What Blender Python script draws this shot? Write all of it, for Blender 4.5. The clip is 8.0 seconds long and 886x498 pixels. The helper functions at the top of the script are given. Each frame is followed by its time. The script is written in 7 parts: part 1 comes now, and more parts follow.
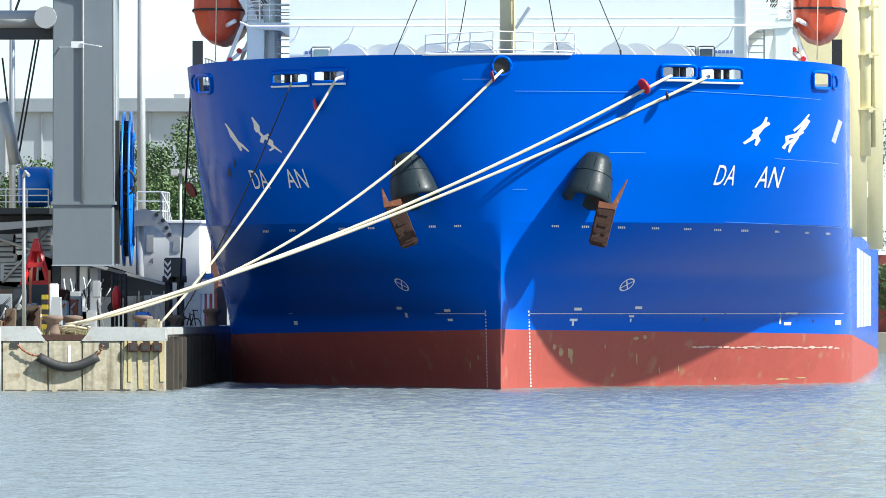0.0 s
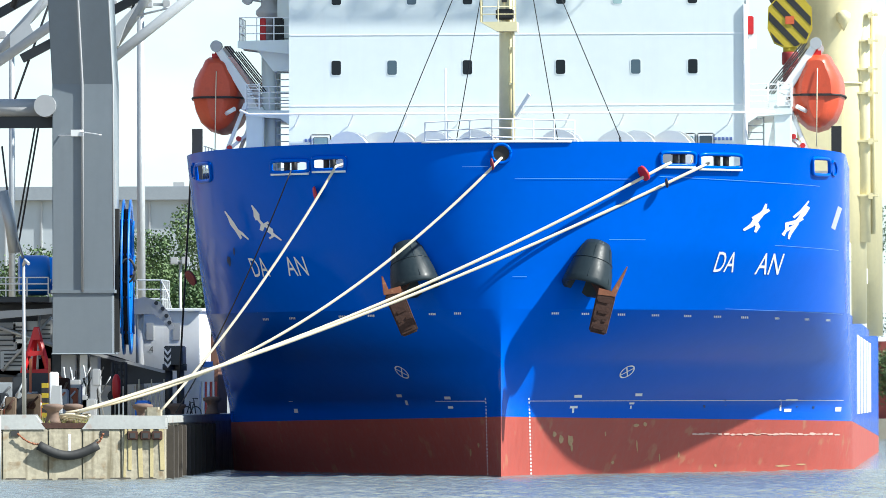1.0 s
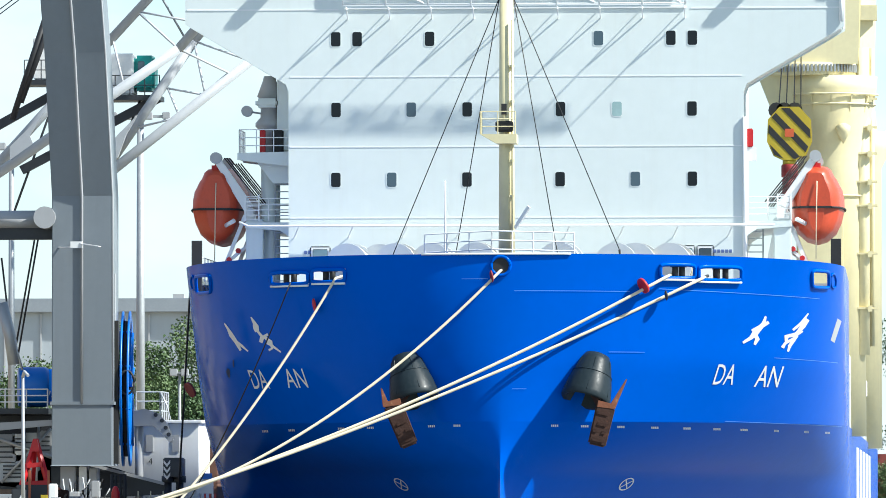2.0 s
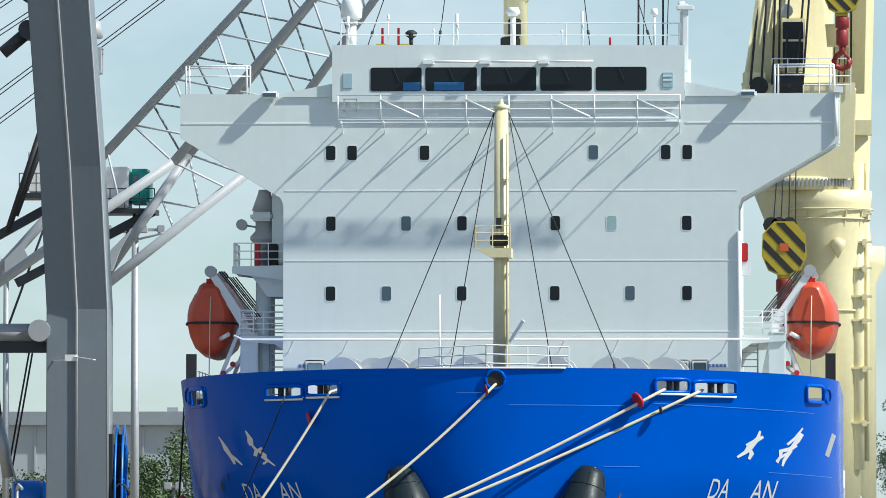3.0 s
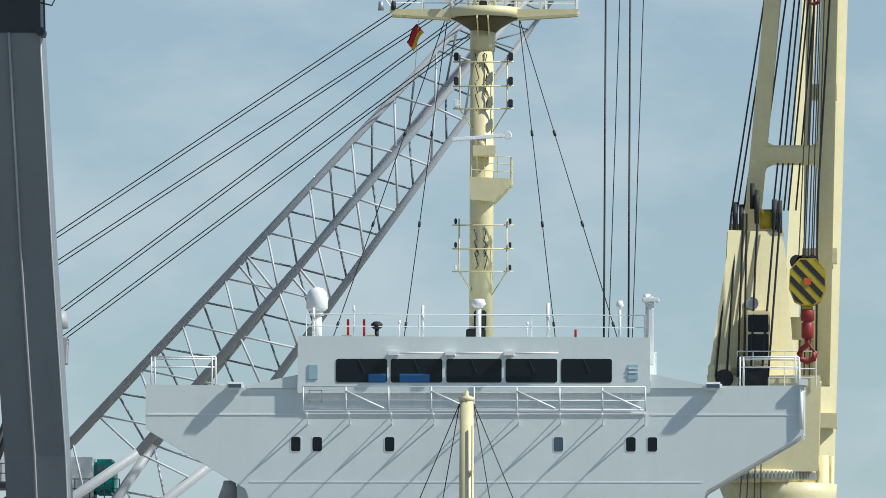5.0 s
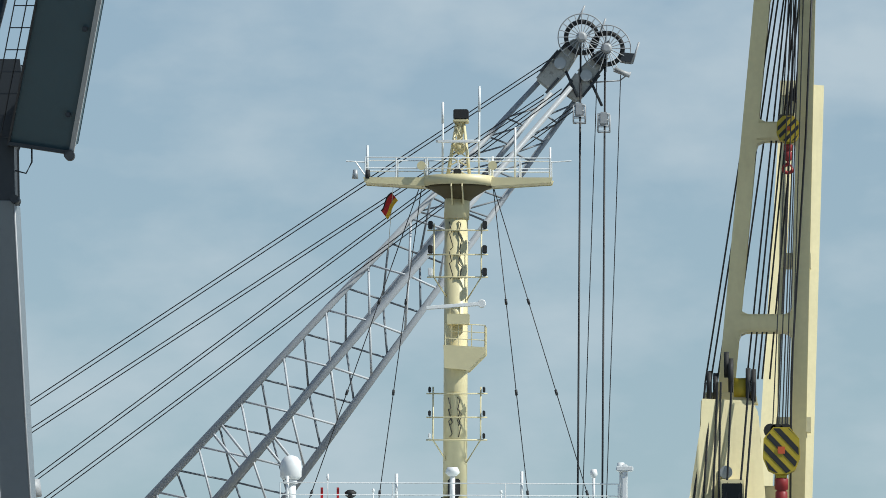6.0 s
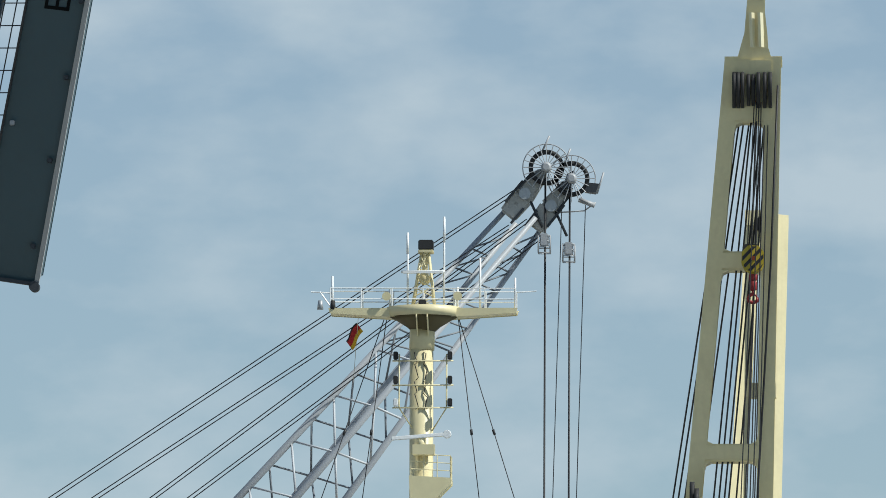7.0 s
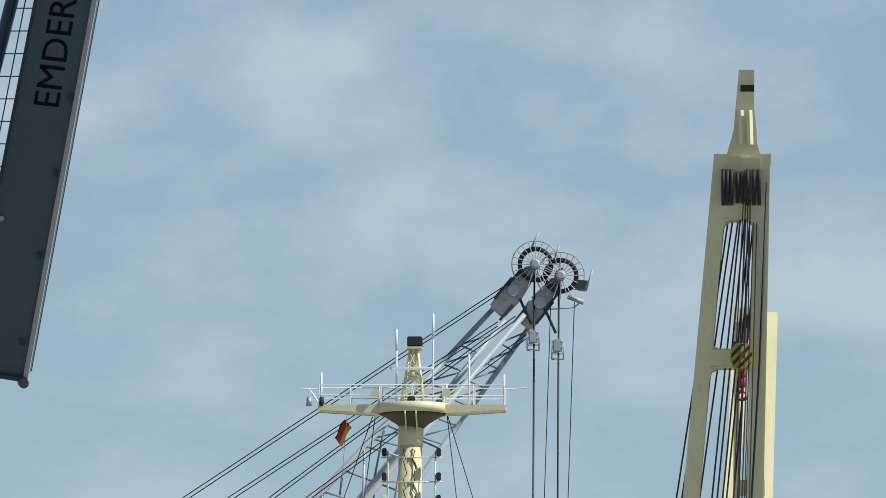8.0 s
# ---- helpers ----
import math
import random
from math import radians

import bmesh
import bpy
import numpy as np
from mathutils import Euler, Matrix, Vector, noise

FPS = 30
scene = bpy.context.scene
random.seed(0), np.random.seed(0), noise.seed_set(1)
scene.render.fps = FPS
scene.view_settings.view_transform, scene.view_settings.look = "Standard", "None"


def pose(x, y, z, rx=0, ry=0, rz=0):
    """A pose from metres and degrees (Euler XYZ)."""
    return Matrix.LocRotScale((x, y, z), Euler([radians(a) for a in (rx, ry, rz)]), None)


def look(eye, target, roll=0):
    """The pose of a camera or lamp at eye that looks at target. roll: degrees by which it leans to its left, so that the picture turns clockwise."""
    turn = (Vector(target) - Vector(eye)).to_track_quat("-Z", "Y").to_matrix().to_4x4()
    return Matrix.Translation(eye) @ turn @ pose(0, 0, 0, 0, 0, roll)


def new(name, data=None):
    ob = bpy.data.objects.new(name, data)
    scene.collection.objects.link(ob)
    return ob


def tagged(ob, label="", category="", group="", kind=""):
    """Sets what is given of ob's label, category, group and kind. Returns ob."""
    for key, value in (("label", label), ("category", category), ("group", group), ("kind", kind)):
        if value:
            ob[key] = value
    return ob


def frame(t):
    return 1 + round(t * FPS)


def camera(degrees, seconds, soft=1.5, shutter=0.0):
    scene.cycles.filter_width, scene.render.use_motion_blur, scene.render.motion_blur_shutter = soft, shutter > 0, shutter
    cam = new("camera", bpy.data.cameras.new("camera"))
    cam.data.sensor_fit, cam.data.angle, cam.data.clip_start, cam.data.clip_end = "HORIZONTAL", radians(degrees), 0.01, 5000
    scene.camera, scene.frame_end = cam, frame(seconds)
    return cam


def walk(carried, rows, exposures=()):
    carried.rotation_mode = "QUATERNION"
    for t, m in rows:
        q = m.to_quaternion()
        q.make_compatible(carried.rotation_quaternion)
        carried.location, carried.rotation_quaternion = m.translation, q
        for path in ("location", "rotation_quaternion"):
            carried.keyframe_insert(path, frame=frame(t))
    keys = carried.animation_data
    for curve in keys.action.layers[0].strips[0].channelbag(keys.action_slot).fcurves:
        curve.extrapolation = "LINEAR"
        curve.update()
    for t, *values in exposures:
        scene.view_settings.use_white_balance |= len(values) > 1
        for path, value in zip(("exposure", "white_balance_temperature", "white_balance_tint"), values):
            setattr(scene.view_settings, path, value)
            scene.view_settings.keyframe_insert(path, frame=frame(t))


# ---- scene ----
# The ship lies along +Y with its stem at the origin; z = 0 is the water.
cam = camera(6.05, 8.0, soft=0.5)
EYE = (18.9, -349.5, 3.2)
ROWS = [
    (0.0, 3.49, 0.4364, 0.0),
    (0.5, 3.4893, 0.6248, -0.146),
    (1.0, 3.4885, 1.0344, -0.1335),
    (1.5, 3.486, 1.4363, -0.096),
    (3.0, 3.4467, 2.5793, 0.0454),
    (3.5, 3.3994, 3.0448, 0.25),
    (4.0, 3.352, 3.5225, 0.3773),
    (5.5, 3.1524, 5.1483, 0.1721),
    (6.0, 3.0409, 5.7233, 0.2868),
    (6.5, 2.9257, 6.1997, 0.1015),
    (7.0, 2.8042, 6.6164, 0.1169),
    (7.5, 2.7326, 6.9636, 0.2635),
    (8.0, 2.7303, 7.2773, 0.2202),
]
EXPOSURES = [(t, e, 6150, 5) for t, e in ((0.0, 1.04), (1.5, 1.05), (1.8, 0.98), (2.8, 0.42), (3.5, 0.16), (4.2, 0.02), (5.5, -0.06), (6.5, -0.12), (7.5, -0.07), (8.0, -0.07))]
walk(cam, [(t, pose(*EYE, 0, 0, yaw) @ pose(0, 0, 0, 90 + pitch, 0, 0) @ pose(0, 0, 0, 0, 0, roll))
           for t, yaw, pitch, roll in ROWS], EXPOSURES)

# ---- light: high sun from the ship's port side, slightly ahead of it ----
SUN = Vector((0.68, -0.20, 0.70)).normalized()
sun_data = bpy.data.lights.new("sun", "SUN")
sun_data.energy, sun_data.angle, sun_data.color = 5.0, radians(1.2), (1.0, 0.95, 0.87)
sun = new("sun", sun_data)
sun.matrix_world = look(SUN * 300, (0, 0, 0))
world = bpy.data.worlds.new("sky")
scene.world = world
world.use_nodes = True
wn, wl = world.node_tree.nodes, world.node_tree.links
wn.clear()
sky = wn.new("ShaderNodeTexSky")
sky.sky_type, sky.sun_disc = "NISHITA", False
sky.sun_elevation, sky.sun_rotation = math.asin(SUN.z), math.atan2(SUN.x, SUN.y)
sky.air_density, sky.dust_density, sky.ozone_density = 1.0, 0.25, 1.5
coord = wn.new("ShaderNodeTexCoord")
stretch = wn.new("ShaderNodeMapping")
stretch.inputs["Scale"].default_value = (32, 32, 62)
cloud = wn.new("ShaderNodeTexNoise")
cloud.inputs["Scale"].default_value, cloud.inputs["Detail"].default_value = 1.0, 6.0
cloud.inputs["Roughness"].default_value = 0.52
ramp = wn.new("ShaderNodeMapRange")
ramp.inputs["From Min"].default_value, ramp.inputs["From Max"].default_value = 0.42, 0.68
ramp.inputs["To Min"].default_value, ramp.inputs["To Max"].default_value = 0.34, 0.82
mix = wn.new("ShaderNodeMix")
mix.data_type = "RGBA"
mix.inputs["B"].default_value = (7.45, 8.3, 8.9, 1)
back = wn.new("ShaderNodeBackground")
back.inputs["Strength"].default_value = 0.078
wout = wn.new("ShaderNodeOutputWorld")
wl.new(coord.outputs["Generated"], stretch.inputs["Vector"])
wl.new(stretch.outputs["Vector"], cloud.inputs["Vector"])
wl.new(cloud.outputs["Fac"], ramp.inputs["Value"])
# the haze and thin cloud clear towards the zenith
split = wn.new("ShaderNodeSeparateXYZ")
wl.new(coord.outputs["Generated"], split.inputs["Vector"])
thin = wn.new("ShaderNodeMapRange")
thin.interpolation_type = "SMOOTHSTEP"
for key, value in (("From Min", 0.17), ("From Max", 0.75), ("To Min", 1.0), ("To Max", 0.2)):
    thin.inputs[key].default_value = value
wl.new(split.outputs["Z"], thin.inputs["Value"])
veil = wn.new("ShaderNodeMath")
veil.operation = "MULTIPLY"
wl.new(ramp.outputs["Result"], veil.inputs[0])
wl.new(thin.outputs["Result"], veil.inputs[1])
wl.new(veil.outputs["Value"], mix.inputs["Factor"])
blue = wn.new("ShaderNodeMix")
blue.data_type, blue.blend_type = "RGBA", "MULTIPLY"
blue.inputs["Factor"].default_value = 1.0
blue.inputs["B"].default_value = (0.88, 1.0, 1.09, 1)
wl.new(sky.outputs["Color"], blue.inputs["A"])
wl.new(blue.outputs["Result"], mix.inputs["A"])
wl.new(mix.outputs["Result"], back.inputs["Color"])
wl.new(back.outputs["Background"], wout.inputs["Surface"])


# ---- materials ----
def material(name, color, rough=0.5, metal=0.0, vary=0.12, size=1.2, bump=0.0, bump_size=8.0,
             streak=0.0, streak_color=(0.2, 0.13, 0.08), spots=0.0, spot_color=(0.25, 0.1, 0.04), spec=0.5, stretch=(1, 1, 1)):
    """A surface with colour variation at two scales, optional run-down streaks, worn spots and fine relief."""
    m = bpy.data.materials.new(name)
    m.use_nodes = True
    n, l = m.node_tree.nodes, m.node_tree.links
    b = n["Principled BSDF"]
    b.inputs["Metallic"].default_value = metal
    b.inputs["Specular IOR Level"].default_value = spec
    tc = n.new("ShaderNodeTexCoord")
    mp = n.new("ShaderNodeMapping")
    mp.inputs["Scale"].default_value = stretch
    l.new(tc.outputs["Object"], mp.inputs["Vector"])

    def grain(scale, detail=4.0, vector=None):
        t = n.new("ShaderNodeTexNoise")
        t.inputs["Scale"].default_value, t.inputs["Detail"].default_value = scale, detail
        l.new((vector or mp).outputs["Vector"], t.inputs["Vector"])
        return t

    def ranged(src, a, z, lo, hi):
        r = n.new("ShaderNodeMapRange")
        for key, value in (("From Min", a), ("From Max", z), ("To Min", lo), ("To Max", hi)):
            r.inputs[key].default_value = value
        l.new(src, r.inputs["Value"])
        return r.outputs["Result"]

    def blend(fac, a, col, kind="MIX"):
        x = n.new("ShaderNodeMix")
        x.data_type, x.blend_type = "RGBA", kind
        if isinstance(fac, float):
            x.inputs["Factor"].default_value = fac
        else:
            l.new(fac, x.inputs["Factor"])
        l.new(a, x.inputs["A"])
        if isinstance(col, tuple):
            x.inputs["B"].default_value = (*col, 1)
        else:
            l.new(col, x.inputs["B"])
        return x.outputs["Result"]

    base = n.new("ShaderNodeRGB")
    base.outputs[0].default_value = (*color, 1)
    out = base.outputs[0]
    big, small = grain(1 / size), grain(9 / size, 5.0)
    out = blend(ranged(big.outputs["Fac"], 0.35, 0.7, 0.0, vary * 2), out, tuple(c * 0.6 for c in color))
    out = blend(ranged(small.outputs["Fac"], 0.4, 0.75, 0.0, vary * 1.4), out, tuple(min(1, c * 1.35 + 0.01) for c in color))
    if streak:
        ms = n.new("ShaderNodeMapping")
        ms.inputs["Scale"].default_value = (1.9, 1.9, 0.13)
        l.new(tc.outputs["Object"], ms.inputs["Vector"])
        out = blend(ranged(grain(1.6, 5.0, ms).outputs["Fac"], 0.53, 0.78, 0.0, streak), out, streak_color)
    if spots:
        out = blend(ranged(grain(2.4 / size, 6.0).outputs["Fac"], 0.60, 0.68, 0.0, spots), out, spot_color)
    l.new(out, b.inputs["Base Color"])
    l.new(ranged(small.outputs["Fac"], 0.3, 0.7, max(0.03, rough - 0.07), min(1, rough + 0.1)), b.inputs["Roughness"])
    if bump:
        bp = n.new("ShaderNodeBump")
        bp.inputs["Strength"].default_value, bp.inputs["Distance"].default_value = 1.0, bump
        l.new(grain(bump_size, 4.0).outputs["Fac"], bp.inputs["Height"])
        l.new(bp.outputs["Normal"], b.inputs["Normal"])
    return m


HULL_BLUE = material("hull_blue_paint", (0.0, 0.090, 0.53), 0.16, vary=0.07, size=5.0, streak=0.06, streak_color=(0.0, 0.06, 0.40), spec=0.06)
BOOT_RED = material("antifouling_red", (0.34, 0.060, 0.042), 0.62, vary=0.16, size=2.5, bump=0.006, bump_size=2.0, streak=0.25, streak_color=(0.22, 0.10, 0.08), spots=0.5, spot_color=(0.33, 0.17, 0.09))
WHITE = material("superstructure_white", (0.70, 0.755, 0.735), 0.42, vary=0.05, size=4.0, bump=0.010, bump_size=0.55, streak=0.10, streak_color=(0.5, 0.47, 0.42))
WHITE_TRIM = material("white_gloss_paint", (0.82, 0.83, 0.82), 0.35, vary=0.05)
CREAM = material("cream_paint", (0.73, 0.65, 0.39), 0.42, vary=0.10, size=2.0, bump=0.004, bump_size=1.2, streak=0.18, streak_color=(0.45, 0.36, 0.2))
GLASS_DARK = material("window_glass_dark", (0.012, 0.016, 0.02), 0.06, vary=0.05, spec=0.2)
GLASS_TINT = material("window_glass_tinted", (0.06, 0.10, 0.13), 0.06, vary=0.05)
BLACK = material("black_rubber", (0.02, 0.02, 0.02), 0.7)
ROPE_DARK = material("wire_rope_greased", (0.018, 0.018, 0.02), 0.55, vary=0.05)
STEEL = material("galvanised_steel", (0.42, 0.44, 0.45), 0.45, 0.4)
RUST = material("rusty_iron", (0.045, 0.018, 0.011), 0.9, vary=0.3, size=0.6, bump=0.02, bump_size=6, spots=0.3, spot_color=(0.13, 0.045, 0.02))
BOAT_ORANGE = material("lifeboat_orange", (0.54, 0.07, 0.026), 0.38, vary=0.14, size=0.8, spots=0.25, spot_color=(0.35, 0.05, 0.02))
ROPE_CREAM = material("mooring_rope_fibre", (0.66, 0.58, 0.42), 0.9, vary=0.2, size=0.5)
YELLOW = material("hook_block_yellow", (0.44, 0.33, 0.02), 0.5, vary=0.12)
RED = material("red_paint", (0.50, 0.014, 0.016), 0.45, vary=0.15)
QUAY = material("quay_concrete", (0.35, 0.31, 0.225), 0.9, vary=0.45, size=1.6, bump=0.03, bump_size=3.0, streak=1.0, streak_color=(0.12, 0.095, 0.05), spots=0.6, spot_color=(0.2, 0.13, 0.06))
QUAY_TOP = material("quay_paving", (0.30, 0.28, 0.24), 0.9, vary=0.25, size=2.0, bump=0.02)
CAP = material("quay_cap_steel", (0.33, 0.335, 0.32), 0.7, vary=0.2, spots=0.3)
GREY_CRANE = material("crane_grey_paint", (0.20, 0.23, 0.255), 0.42, vary=0.08, size=3.0, bump=0.004, bump_size=0.8, streak=0.12, streak_color=(0.12, 0.12, 0.13))
GREY_LIGHT = material("light_grey_paint", (0.40, 0.41, 0.42), 0.45, vary=0.08, size=2.0)
DARK_GREY = material("dark_grey_paint", (0.03, 0.035, 0.042), 0.5, vary=0.1)
BRIGHT_BLUE = material("bright_blue_paint", (0.004, 0.16, 0.62), 0.35, vary=0.06)
TEAL = material("teal_cab_paint", (0.01, 0.30, 0.27), 0.4, vary=0.08)
PLASTER = material("white_render", (0.86, 0.86, 0.84), 0.8, vary=0.08, streak=0.1)


# ---- building helpers ----
def box(bm, x0, x1, y0, y1, z0, z1, m=None):
    vs = [bm.verts.new((x, y, z)) for z in (z0, z1) for y in (y0, y1) for x in (x0, x1)]
    for f in ((0, 2, 3, 1), (4, 5, 7, 6), (0, 1, 5, 4), (2, 6, 7, 3), (0, 4, 6, 2), (1, 3, 7, 5)):
        bm.faces.new([vs[i] for i in f])
    if m is not None:
        bmesh.ops.transform(bm, matrix=m, verts=vs)
    return vs


def tube(bm, p, q, r, n=8, r2=None, caps=True):
    p, q = Vector(p), Vector(q)
    d = (q - p).normalized()
    a = d.cross((0, 0, 1) if abs(d.z) < 0.9 else (0, 1, 0)).normalized()
    b = d.cross(a)
    rings = []
    for c, rr in ((p, r), (q, r if r2 is None else r2)):
        rings.append([bm.verts.new(c + (a * math.cos(k) + b * math.sin(k)) * rr) for k in (2 * math.pi * i / n for i in range(n))])
    for i in range(n):
        f = bm.faces.new((rings[0][i], rings[0][i - 1], rings[1][i - 1], rings[1][i]))
        f.smooth = n > 5
    if caps:
        bm.faces.new(rings[0])
        bm.faces.new(rings[1][::-1])


def pipe(bm, pts, r, n=6):
    """A bent tube through the points."""
    pts = [Vector(p) for p in pts]
    rings = []
    for i, p in enumerate(pts):
        d = (pts[min(i + 1, len(pts) - 1)] - pts[max(i - 1, 0)]).normalized()
        a = d.cross((0, 0, 1) if abs(d.z) < 0.95 else (0, 1, 0)).normalized()
        b = d.cross(a)
        rings.append([bm.verts.new(p + (a * math.cos(k) + b * math.sin(k)) * r) for k in (2 * math.pi * j / n for j in range(n))])
    for u, v in zip(rings, rings[1:]):
        for j in range(n):
            bm.faces.new((u[j], u[j - 1], v[j - 1], v[j])).smooth = True
    bm.faces.new(rings[0])
    bm.faces.new(rings[-1][::-1])


def bar(bm, p, q, w, h, up=(0, 0, 1), w2=None, h2=None):
    """A rectangular bar from p to q, w wide and h deep."""
    p, q = Vector(p), Vector(q)
    d = (q - p).normalized()
    a = d.cross(up).normalized()
    b = a.cross(d)
    ends = []
    for c, ww, hh in ((p, w, h), (q, w if w2 is None else w2, h if h2 is None else h2)):
        ends.append([bm.verts.new(c + a * s * ww / 2 + b * k * hh / 2) for s, k in ((-1, -1), (1, -1), (1, 1), (-1, 1))])
    for i in range(4):
        bm.faces.new((ends[0][i - 1], ends[0][i], ends[1][i], ends[1][i - 1]))
    bm.faces.new(ends[0][::-1])
    bm.faces.new(ends[1])


def prism(bm, pts, y0, y1):
    """A polygon of (x, z) points, carried from y0 to y1."""
    a = [bm.verts.new((x, y0, z)) for x, z in pts]
    b = [bm.verts.new((x, y1, z)) for x, z in pts]
    bm.faces.new(a)
    bm.faces.new(b[::-1])
    for i in range(len(pts)):
        bm.faces.new((a[i - 1], a[i], b[i], b[i - 1]))


def pane(bm, x0, x1, y0, y1, z0, z1, r):
    """An upright plate with rounded corners."""
    pts = []
    for cx, cz, a0 in ((x1 - r, z1 - r, 0), (x0 + r, z1 - r, 90), (x0 + r, z0 + r, 180), (x1 - r, z0 + r, 270)):
        pts += [(cx + r * math.cos(radians(a0 + k * 22.5)), cz + r * math.sin(radians(a0 + k * 22.5))) for k in range(5)]
    prism(bm, pts, y0, y1)


def lathe(bm, profile, n=20, m=None):
    """A profile of (radius, z), turned round z."""
    rings = [[bm.verts.new((r * math.cos(k), r * math.sin(k), z)) for k in (2 * math.pi * i / n for i in range(n))] for r, z in profile]
    for u, v in zip(rings, rings[1:]):
        for j in range(n):
            bm.faces.new((u[j - 1], u[j], v[j], v[j - 1])).smooth = True
    if profile[0] != profile[-1]:
        bm.faces.new(rings[0][::-1])
        bm.faces.new(rings[-1])
    if m is not None:
        bmesh.ops.transform(bm, matrix=m, verts=[v for r in rings for v in r])


def part(name, bm, mat, parent=None, label="", bevel=0.0):
    """One mesh object out of bm, under parent."""
    if bevel:
        bmesh.ops.remove_doubles(bm, verts=bm.verts, dist=1e-5)
        sharp = [e for e in bm.edges if len(e.link_faces) == 2 and e.calc_face_angle() > 0.5]
        bmesh.ops.bevel(bm, geom=sharp, offset=bevel, segments=2, affect="EDGES", clamp_overlap=True)
    bmesh.ops.recalc_face_normals(bm, faces=bm.faces)
    me = bpy.data.meshes.new(name)
    bm.to_mesh(me)
    bm.free()
    me.materials.append(mat)
    ob = new(name, me)
    if parent is not None:
        ob.parent = parent
        if parent.parent is None:
            ob.matrix_parent_inverse = Matrix.Translation(-parent.location)
    if label:
        tagged(ob, label)
    return ob


def thing(name, at, label, category, group="", kind=""):
    ob = new(name)
    ob.location = at
    ob.empty_display_size = 0.3
    return tagged(ob, label, category, group, kind)


def bm_new():
    return bmesh.new()


def grid_mesh(name, rows, mat, parent, skip=None, smooth=True, label=""):
    """A sheet through rows of points; faces for which skip(centre) holds are left out."""
    verts, faces, w = [p for r in rows for p in r], [], len(rows[0])
    for i in range(len(rows) - 1):
        for j in range(w - 1):
            f = (i * w + j, i * w + j + 1, (i + 1) * w + j + 1, (i + 1) * w + j)
            if skip is None or not skip(sum((Vector(verts[k]) for k in f), Vector()) / 4):
                faces.append(f)
    me = bpy.data.meshes.new(name)
    me.from_pydata(verts, [], faces)
    me.validate()
    me.polygons.foreach_set("use_smooth", [smooth] * len(me.polygons))
    me.materials.append(mat)
    ob = new(name, me)
    if parent is not None:
        ob.parent = parent
        if parent.parent is None:
            ob.matrix_parent_inverse = Matrix.Translation(-parent.location)
    if label:
        tagged(ob, label)
    return ob


# ---- the ship's hull ----
BEAM = 14.25
KNUCKLE = 7.0
HZ = (-2, 0, 3, 4.8, KNUCKLE, 9.5, 12, 14)
HL = (37, 36, 33.6, 29, 22.65, 18.4, 15, 12.3)
HM = (0.58, 0.58, 0.68, 0.92, 1.60, 1.85, 2.0, 2.05)
HN = (1.7, 1.7, 1.7, 1.75, 1.92, 2.0, 2.0, 2.0)


def hull_form(z):
    return float(np.interp(z, HZ, HL)), float(np.interp(z, HZ, HM)), float(np.interp(z, HZ, HN))


def half_breadth(y, z):
    length, m, n = hull_form(z)
    s = min(max(y / length, 0), 1)
    return BEAM * (1 - (1 - s) ** n) ** (1 / m)


def hull_y(x, z):
    """Where the skin of the bow lies at the breadth x and height z."""
    length, m, n = hull_form(z)
    return length * (1 - (1 - min(abs(x) / BEAM, 1) ** m) ** (1 / n))


def boot(y):
    return 2.52 - 0.0095 * y


ship = thing("cargo_ship", (0, 60, -1.5), "large blue and white cargo ship with red boot-top moored at quay", "ship")
COLS = [1 - math.cos(math.pi / 2 * i / 70) for i in range(71)]


def skin_row(z_of, ends):
    """A row of hull points from the port end round the stem to the starboard end; z_of(y) is its height."""
    side = []
    for c in COLS:
        y = 0.0
        for _ in range(6):
            y = hull_form(z_of(y))[0] * c
        side.append((half_breadth(y, z_of(y)), y, z_of(y)))
    side[0] = (0.0, 0.0, z_of(0.0))
    side += [(BEAM, y, z_of(y)) for y in ends]
    return [(-x, y, z) for x, y, z in reversed(side[1:])] + side


ENDS = (38, 45, 60, 80, 100, 130, 165)
grid_mesh("boot_top", [skin_row(lambda y, k=k: -1.5 + (boot(y) + 1.5) * k / 8, ENDS) for k in range(9)], BOOT_RED, ship, label="faded red antifouling band with scuffs and worn patches")
grid_mesh("lower_hull", [skin_row(lambda y, k=k: boot(y) + (KNUCKLE - boot(y)) * k / 16, ENDS) for k in range(17)], HULL_BLUE, ship)
# openings for the mooring ropes: (x0, x1, z0, z1)
CHOCKS = [(-9.91, -8.22, 12.84, 13.34), (-8.05, -6.6, 12.9, 13.42), (6.66, 8.08, 13.02, 13.58), (8.24, 10.0, 12.95, 13.52), (-13.6, -12.8, 12.62, 13.36), (12.9, 13.6, 12.78, 13.48)]


def opening(p):
    return any(a < p.x < b and c < p.z < d for a, b, c, d in CHOCKS)


ROWS_Z = [KNUCKLE + (12.5 - KNUCKLE) * i / 14 for i in range(15)] + [12.5 + 1.5 * i / 30 for i in range(1, 31)]
COLS = [1 - math.cos(math.pi / 2 * i / 150) for i in range(151)]
grid_mesh("forecastle_side", [skin_row(lambda y, z=z: z - 0.022 * max(0, y - 1) * max(0, (z - KNUCKLE) / 7.0), (25.0,)) for z in ROWS_Z], HULL_BLUE, ship, skip=opening)


